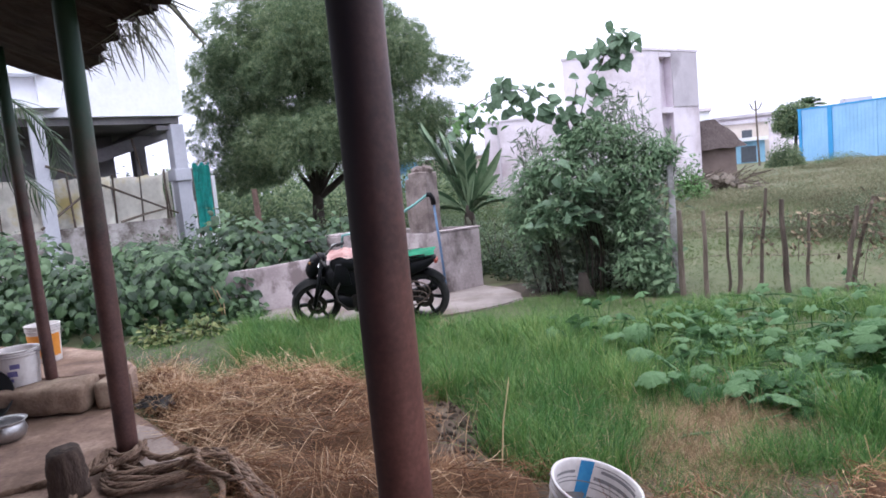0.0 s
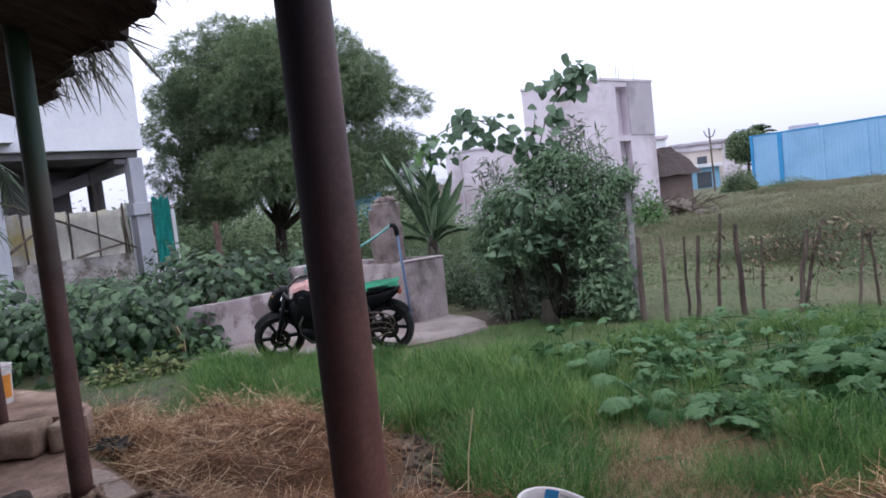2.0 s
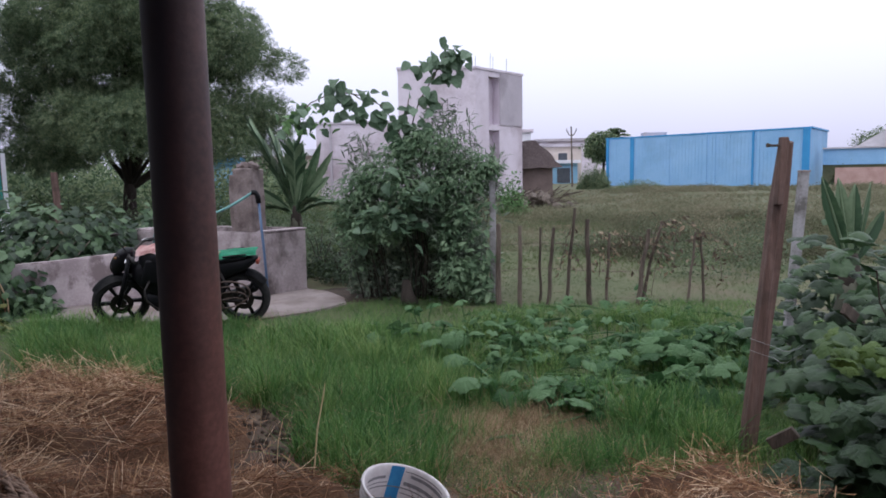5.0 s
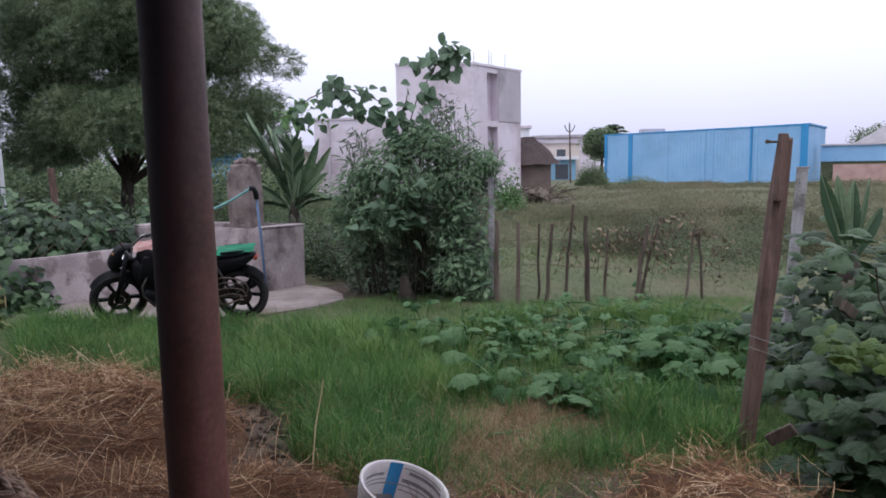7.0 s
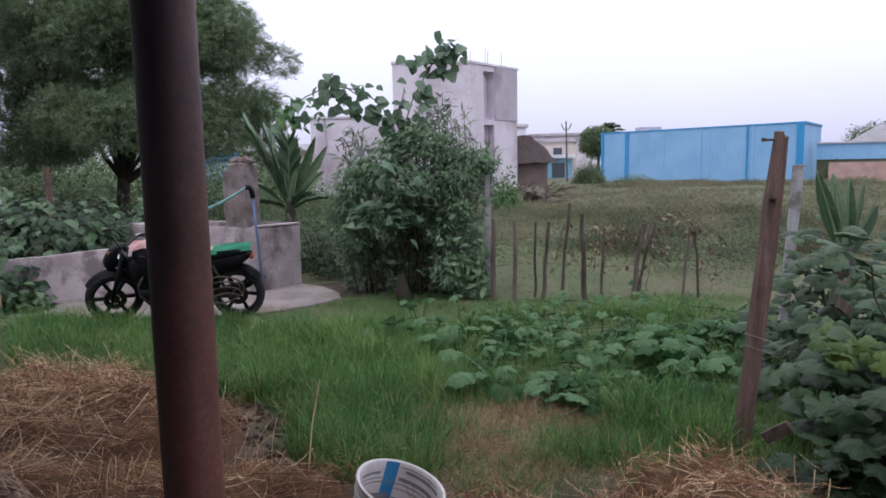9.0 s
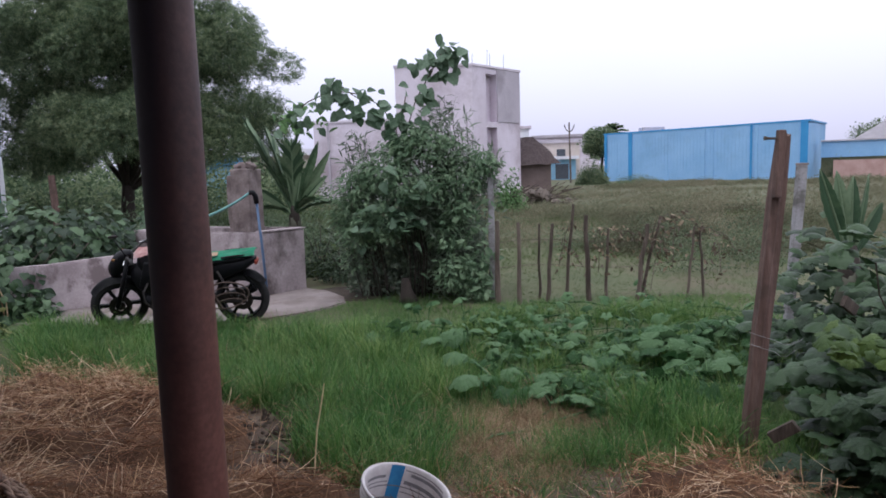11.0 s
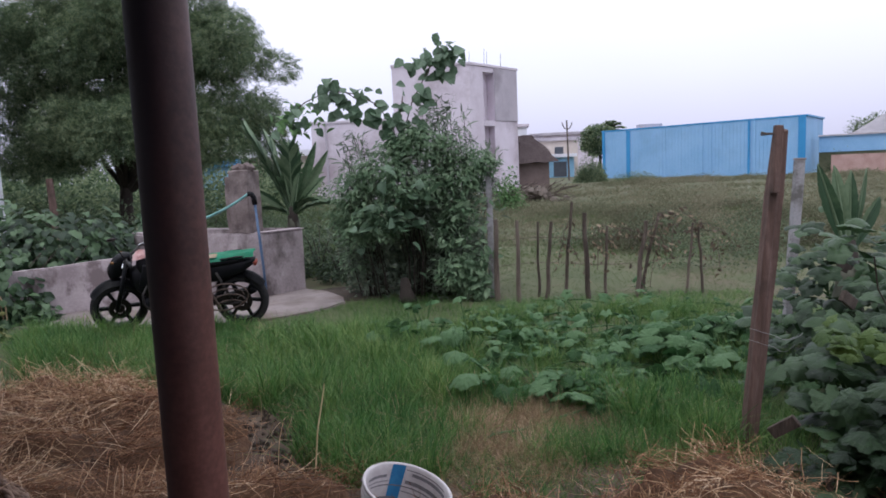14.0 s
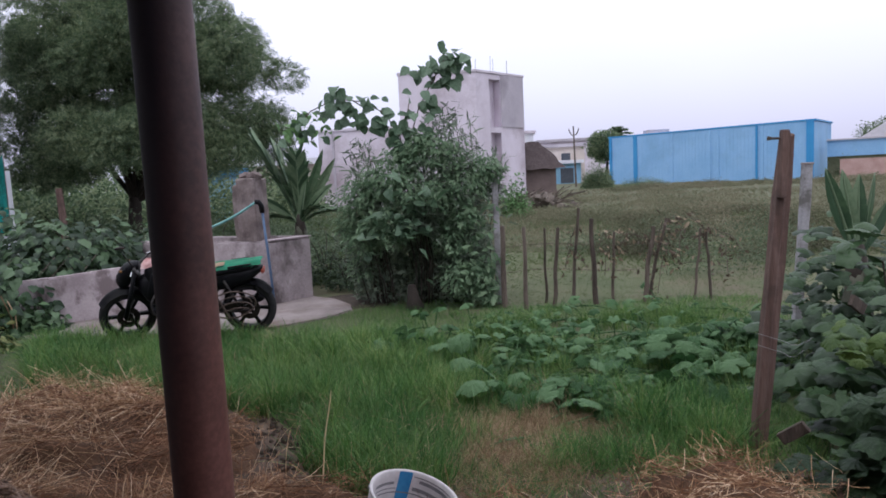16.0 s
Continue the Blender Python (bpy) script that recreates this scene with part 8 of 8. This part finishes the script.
hub = bm.verts.new((-1.2, 8.9, ground_height(-1.2, 8.9) + 0.02))
ring = [[bm.verts.new((-1.2 + q * 0.75 * math.cos(a) * (1 + 0.2 * math.sin(3 * a)), 8.9 + q * 0.8 * math.sin(a), ground_height(-1.2, 8.9) + (0.012 if q < 1 else -0.03) + 0.02 * noise.noise(Vector((q * 9, a * 3, 0))))) for a in [2 * math.pi * k / 28 for k in range(28)]] for q in (0.35, 0.7, 1.0)]
for k in range(28):
    j = (k + 1) % 28
    bm.faces.new((hub, ring[0][k], ring[0][j]))
    for a, b in zip(ring, ring[1:]):
        bm.faces.new((a[k], b[k], b[j], a[j]))
solid("shaded_soil", bm, SOIL, "dark damp soil between the apron and the shrub", "soil", "structure", smooth=True)
bm = bmesh.new()
tube(bm, [(-0.642, 2.983, 0.10), (-0.607, 2.994, 0.434), (-0.575, 3.001, 0.589), (-0.565, 3.004, 0.647)], [0.0042, 0.0038, 0.0034, 0.002], 6)
solid("straw_stalk", bm, material("bleached_stalk", [(0.52, 0.40, 0.22), (0.70, 0.58, 0.36)], 0.7, 8, 40, 0.1), "single pale upright dry stalk in the grass", "stalk")
bm = bmesh.new()
X, Y = sample_poly(110, SOILPATCH)
for x, y in zip(X, Y):
    r = float(rng.uniform(0.006, 0.026))
    made = bmesh.ops.create_icosphere(bm, subdivisions=1, radius=r, matrix=pose(float(x), float(y), ground_height(x, y) + 0.15 * r))
    for v in made["verts"]:
        v.co += 0.9 * r * noise.noise_vector(v.co * 40)
solid("soil_clods", bm, SOIL, "dark damp clods of bare soil", "soil", "stuff", smooth=True)


def tuft(seed, n=5):
    r = random.Random(seed)
    v, f = [], []
    for k in range(n):
        a, l, b = r.uniform(0, 6.28), r.uniform(0.6, 1.0), r.uniform(0.15, 0.6)
        w = 0.048
        c, s = math.cos(a), math.sin(a)
        o = len(v)
        ox, oy = r.uniform(-0.25, 0.25), r.uniform(-0.25, 0.25)
        v += [(ox - w * s, oy + w * c, 0), (ox + w * s, oy - w * c, 0), (ox + b * c, oy + b * s, l)]
        f.append((o, o + 1, o + 2))
    return np.array(v, float), f


TUFTS = [tuft(k) for k in range(4)]


def field(name, label, n, d0, d1, az0, az1, h0, h1, mat, temps, seed, clump=0.3, power=0.6):
    D = d0 + (d1 - d0) * rng.random(n) ** (1 / power)
    A = np.radians(rng.uniform(az0, az1, n))
    X, Y = D * np.sin(A), D * np.cos(A)
    keep = wobble(X, Y, 0.25, seed) + 0.5 * wobble(X, Y, 0.9, seed + 2) + rng.uniform(-0.3, 0.3, n) > -clump
    keep &= ~in_poly(X, Y, APRON_AREA) & ~((np.abs(X + 9.9) < 3) & (Y > 12.5) & (Y < 19) & (X < -8.8))
    X, Y = X[keep], Y[keep]
    m = len(X)
    H = rng.uniform(h0, h1, m) * (1 + 0.5 * wobble(X, Y, 0.3, seed + 9)) * np.minimum(1.0, 0.55 + (np.hypot(X, Y) - d0) / 12)
    N = np.stack([rng.normal(0, 0.18, m), rng.normal(0, 0.18, m), np.ones(m)], 1)
    scatter(name, temps, np.stack([X, Y, heights(X, Y) - 0.02], 1), N, unit(m) * np.array([1, 1, 0.05]), H, mat, None, label, "weeds", "stuff")


field("field_lawn", "thin short grass of the open field", 50000, 8.2, 22, -10, 36, 0.04, 0.10, LAWN, TUFTS, 1.0, 0.7, 0.8)
field("field_grass", "rough brownish green grass of the open field", 40000, 13, 50, -12, 38, 0.08, 0.22, WEED, TUFTS, 2.0, 0.3)
field("yard_grass", "rough grass behind the washing place", 16000, 10.5, 30, -44, -8, 0.12, 0.3, LAWN, TUFTS, 9.0, 0.6)


def scrub(name, label, n_mounds, per, d0, d1, az0, az1, w0, w1, h0, h1, mat, leaf, seed):
    """Low uneven scrub: many small leaves on scattered mounds."""
    r = random.Random(seed)
    mounds = []
    while len(mounds) < n_mounds:
        d, a = d0 + (d1 - d0) * r.random() ** 1.5, radians(r.uniform(az0, az1))
        x, y = d * math.sin(a), d * math.cos(a)
        if -5.6 < x < -1.0 and y < 10.5:
            continue
        w = r.uniform(w0, w1)
        mounds.append((x, y, ground_height(x, y), w, w * 0.8, r.uniform(h0, h1)))
    P, d = mound_points(mounds, per * n_mounds, 0.4, 1.05, 0.35, seed)
    n = len(P)
    scatter(name, LEAF_TINY, P, unit(n, 0.7), d + unit(n), rng.uniform(0.6, 1.3, n) * leaf, mat, None, label, "scrub", "stuff")


scrub("field_scrub", "low mottled scrub scattered over the field", 46, 1500, 17, 45, 0, 37, 0.5, 1.5, 0.25, 0.62, WEED, 0.045, 3)
scrub("brown_scrub", "brownish scrub behind the fence", 14, 2200, 12, 22, 13, 30, 0.5, 1.1, 0.25, 0.5, material("brown_scrub_leaf", [(0.06, 0.065, 0.036), (0.09, 0.088, 0.05), (0.12, 0.108, 0.066)], 0.8, 2, 20, 0.0, vary=0.3, leaf=0.2), 0.035, 5)
scrub("yard_scrub", "grey-green scrub under the neem tree", 60, 950, 11, 24, -42, -9, 0.5, 1.1, 0.4, 1.0, SCRUBLEAF, 0.06, 7)
scrub("tree_line", "dark trees and bushes far behind the neem tree", 40, 700, 24, 46, -40, -12, 1.2, 2.4, 1.4, 2.6, NEEM, 0.2, 17)


scrub("shed_scrub", "low dull green scrub along the foot of the blue shed", 26, 900, 44, 50, 13, 33, 0.8, 1.8, 0.2, 0.45, WEED, 0.09, 23)
scrub("mid_scrub", "dull brown scrub in the middle of the field", 12, 2000, 15, 26, 14, 30, 0.6, 1.2, 0.35, 0.7, WEED, 0.038, 29)


P, d = mound_points([(3.3, 9.6, 0.05, 0.4, 0.35, 0.55), (3.75, 9.75, 0.05, 0.45, 0.35, 0.5), (4.3, 9.4, 0.05, 0.5, 0.4, 0.7), (4.8, 10.2, 0.05, 0.6, 0.5, 0.75), (3.9, 11.5, 0.05, 0.8, 0.5, 0.5), (2.7, 12.5, 0.1, 0.9, 0.5, 0.4), (5.6, 12.0, 0.1, 1.0, 0.6, 0.75), (4.5, 14.0, 0.1, 1.2, 0.6, 0.55)], 9000, 0.35, 1.06, 0.4, 37)
n = len(P)
scatter("fence_scrub", LEAF_TINY, P, unit(n, 0.7), d + unit(n), rng.uniform(0.02, 0.05, n), SCRUBLEAF, None, "soft dull green weeds growing behind the fence", "scrub", "stuff")


# withered vines on the fence
def fence_vine():
    ob = thing("withered_vine", "withered brown vine hanging on the fence stakes", "vine", (1.5, 7.9, 0.3))
    r = random.Random(3)
    P = []
    for a, b in (((1.35, 7.9, 0.45), (1.52, 7.9, 0.95)), ((1.38, 7.9, 0.62), (1.62, 7.9, 0.45)), ((1.74, 7.9, 0.7), (2.0, 7.9, 0.82)), ((1.95, 7.9, 0.66), (2.3, 7.9, 0.74)), ((2.0, 7.9, 0.8), (2.28, 7.9, 0.6)), ((1.8, 7.9, 0.35), (1.86, 7.9, 0.62)),
                 ((2.27, 7.88, 0.05), (2.36, 7.9, 0.82)), ((2.34, 7.88, 0.02), (2.48, 7.9, 0.86)), ((2.42, 7.9, 0.1), (2.56, 7.9, 0.6)), ((2.46, 7.9, 0.86), (2.74, 7.9, 0.9)), ((2.72, 7.9, 0.93), (2.98, 7.9, 0.82)), ((2.96, 7.9, 0.84), (3.42, 7.9, 0.55)), ((2.72, 7.9, 0.9), (2.68, 7.9, 0.4)), ((2.98, 7.9, 0.8), (3.02, 7.9, 0.3)), ((2.5, 7.9, 0.8), (2.62, 7.9, 0.45)), ((3.2, 7.9, 0.68), (3.26, 7.9, 0.3))):
        bm = bmesh.new()
        pts = [Vector(a).lerp(Vector(b), t) + Vector((0, 0.02, 0.10 * math.sin(math.pi * t))) + 0.05 * noise.noise_vector(Vector((a[0] * 3, t * 4, 0))) for t in [k / 8 for k in range(9)]]
        tube(bm, pts, 0.0045, 5)
        part("stem", bm, STICK, ob)
        for k in range(19):
            P.append(Vector(pts[r.randrange(9)]) + Vector((r.gauss(0, 0.06), r.gauss(0, 0.03), r.gauss(-0.03, 0.06))))
    P = np.array([tuple(p) for p in P])
    n = len(P)
    leaves("withered_leaf", LEAF_OVAL, P, unit(n), unit(n, -0.8), rng.uniform(0.04, 0.085, n), material("withered_leaf", [(0.07, 0.05, 0.038), (0.14, 0.105, 0.075), (0.28, 0.22, 0.15)], 0.8, 5, 30, 0.0, vary=0.6, leaf=0.2), ob)


fence_vine()

# shrubs and trees further off
for nm, lb, at, size, n, mat, ls in (
        ("wild_shrub", "grey-green wild shrub under the neem tree", (-6.6, 15.5, 0.05), (1.3, 0.9, 1.5), 2200, SCRUBLEAF, 0.09),
        ("wild_shrub", "grey-green wild shrub under the neem tree", (-9.4, 16.8, 0.05), (1.5, 0.9, 1.6), 2200, SCRUBLEAF, 0.09),
        ("wild_shrub", "dark shrub behind the raised house", (-14.5, 17.6, 0.05), (0.6, 0.6, 2.95), 900, NEEM, 0.14),
        ("wild_shrub", "dark shrub behind the raised house", (-13.7, 18.7, 0.05), (0.7, 0.6, 3.0), 900, NEEM, 0.14),
        ("wild_shrub", "wild shrub behind the creeper", (-4.9, 13.2, 0.05), (1.0, 0.8, 1.15), 1500, SCRUBLEAF, 0.07),
        ("wild_shrub", "wild shrub beside the coconut sapling", (-1.3, 10.3, 0.05), (0.55, 0.5, 1.05), 1300, PALMDARK, 0.06),
        ("wild_shrub", "dark undergrowth between the tank and the shrub", (-1.55, 9.75, 0.05), (0.35, 0.3, 0.7), 700, PALMDARK, 0.06),
        ("wild_shrub", "dark undergrowth between the tank and the shrub", (-1.95, 10.5, 0.05), (0.45, 0.35, 0.95), 900, PALMDARK, 0.06),
        ("wild_shrub", "light green shrub behind the concrete fence post", (2.1, 22, 0.1), (0.6, 0.5, 1.45), 1900, TUFT, 0.12),
        ("wild_shrub", "round dark shrub in front of the blue shed", (11.2, 51, 0.1), (1.25, 1.0, 1.9), 9000, NEEM, 0.13),
        ("wild_shrub", "low scrub along the blue shed", (14.8, 52, 0.1), (1.8, 1.2, 0.7), 2400, NEEM, 0.1),
        ("wild_shrub", "low scrub along the blue shed", (12.5, 42, 0.1), (1.2, 1.0, 0.7), 2400, WEED, 0.08),
        ("wild_shrub", "scrub at the far wall", (29.5, 49.5, 0.1), (1.4, 1.2, 1.7), 1400, NEEM, 0.16)):
    o = shrub(nm, lb, "shrub", at, size, n, LEAF_TINY if at[1] > 20 else LEAF_SMALL, mat, ls, 4, -0.1, int(at[0] * 7))
    tagged(o, group="wild shrubs")


def far_tree(at, h, w):
    ob = thing("far_tree", "distant dark tree among the houses", "tree", at, group="far trees")
    bm = bmesh.new()
    tube(bm, [at, (at[0] + 0.1, at[1], h * 0.4), (at[0], at[1], h - w)], [0.18, 0.14, 0.08], 7)
    part("trunk", bm, BARK, ob, smooth=True)
    n = 6000
    d = unit(n)
    lump = 1 + 0.45 * np.array([noise.noise(Vector(v) * 2.2 + Vector((at[0], 0, 0))) for v in d])
    P = np.array([at[0], at[1], h - 0.8 * w]) + d * (rng.uniform(0.4, 1.0, n) * lump)[:, None] * np.array([w, w, w * 0.8])
    P[:, 2] = np.maximum(P[:, 2], 0.2)
    scatter("crown", LEAF_TINY, P, unit(n, 0.7), d + unit(n), rng.uniform(0.18, 0.34, n), NEEM, ob, kind="stuff")
    return ob


far_tree((15.3, 66, 0.1), 5.2, 1.9)


palm("far_palm", "distant palm with a ragged crown above the shed roof", (16.9, 68, 4.35), [(a, 20 + 22 * (a % 4), 1.5, 0.45) for a in range(0, 360, 13)], NEEM, 0.42, 0.07, 18, 4, 0.05, 0.8, trunk=4.3)
far_tree((7.5, 70, 0.1), 4.4, 2.0)
far_tree((48.5, 76, 0.1), 5.6, 3.0)
far_tree((-22, 40, 0.1), 4.0, 3.4)
far_tree((-24, 34, 0.1), 3.4, 2.4)
far_tree((-16, 42, 0.1), 3.2, 3.4)
far_tree((-11.5, 40, 0.1), 3.4, 2.6)


def rubble_heap():
    ob = thing("rubble_heap", "heap of brown rubble and cut branches before the hut", "rubble", (3.4, 27, 0))
    r = random.Random(6)
    for k in range(60):
        bm = bmesh.new()
        x, y = 3.5 + r.gauss(0, 0.7), 27 + r.gauss(0, 0.9)
        s = r.uniform(0.06, 0.17)
        bmesh.ops.create_icosphere(bm, subdivisions=1, radius=s, matrix=pose(x, y, max(0.1, 0.55 - 0.5 * ((x - 3.5) ** 2)) * r.uniform(0.4, 1.1) + 0.1, r.uniform(0, 90), r.uniform(0, 90), 0) @ Matrix.Diagonal((1.3, 1, 0.7, 1)))
        rough_up(bm, 0.1, 0.2)
        part("rubble_stone", bm, RUBBLE, ob)
    for k in range(70):
        bm = bmesh.new()
        x, y, a = 3.4 + r.gauss(0, 0.8), 26.6 + r.gauss(0, 0.5), r.uniform(0, 6.28)
        tube(bm, [(x, y, r.uniform(0.2, 0.7)), (x + 0.8 * math.cos(a), y + 0.5 * math.sin(a), r.uniform(0.3, 1.0))], 0.018, 5)
        part("cut_branch", bm, STICK, ob)


rubble_heap()
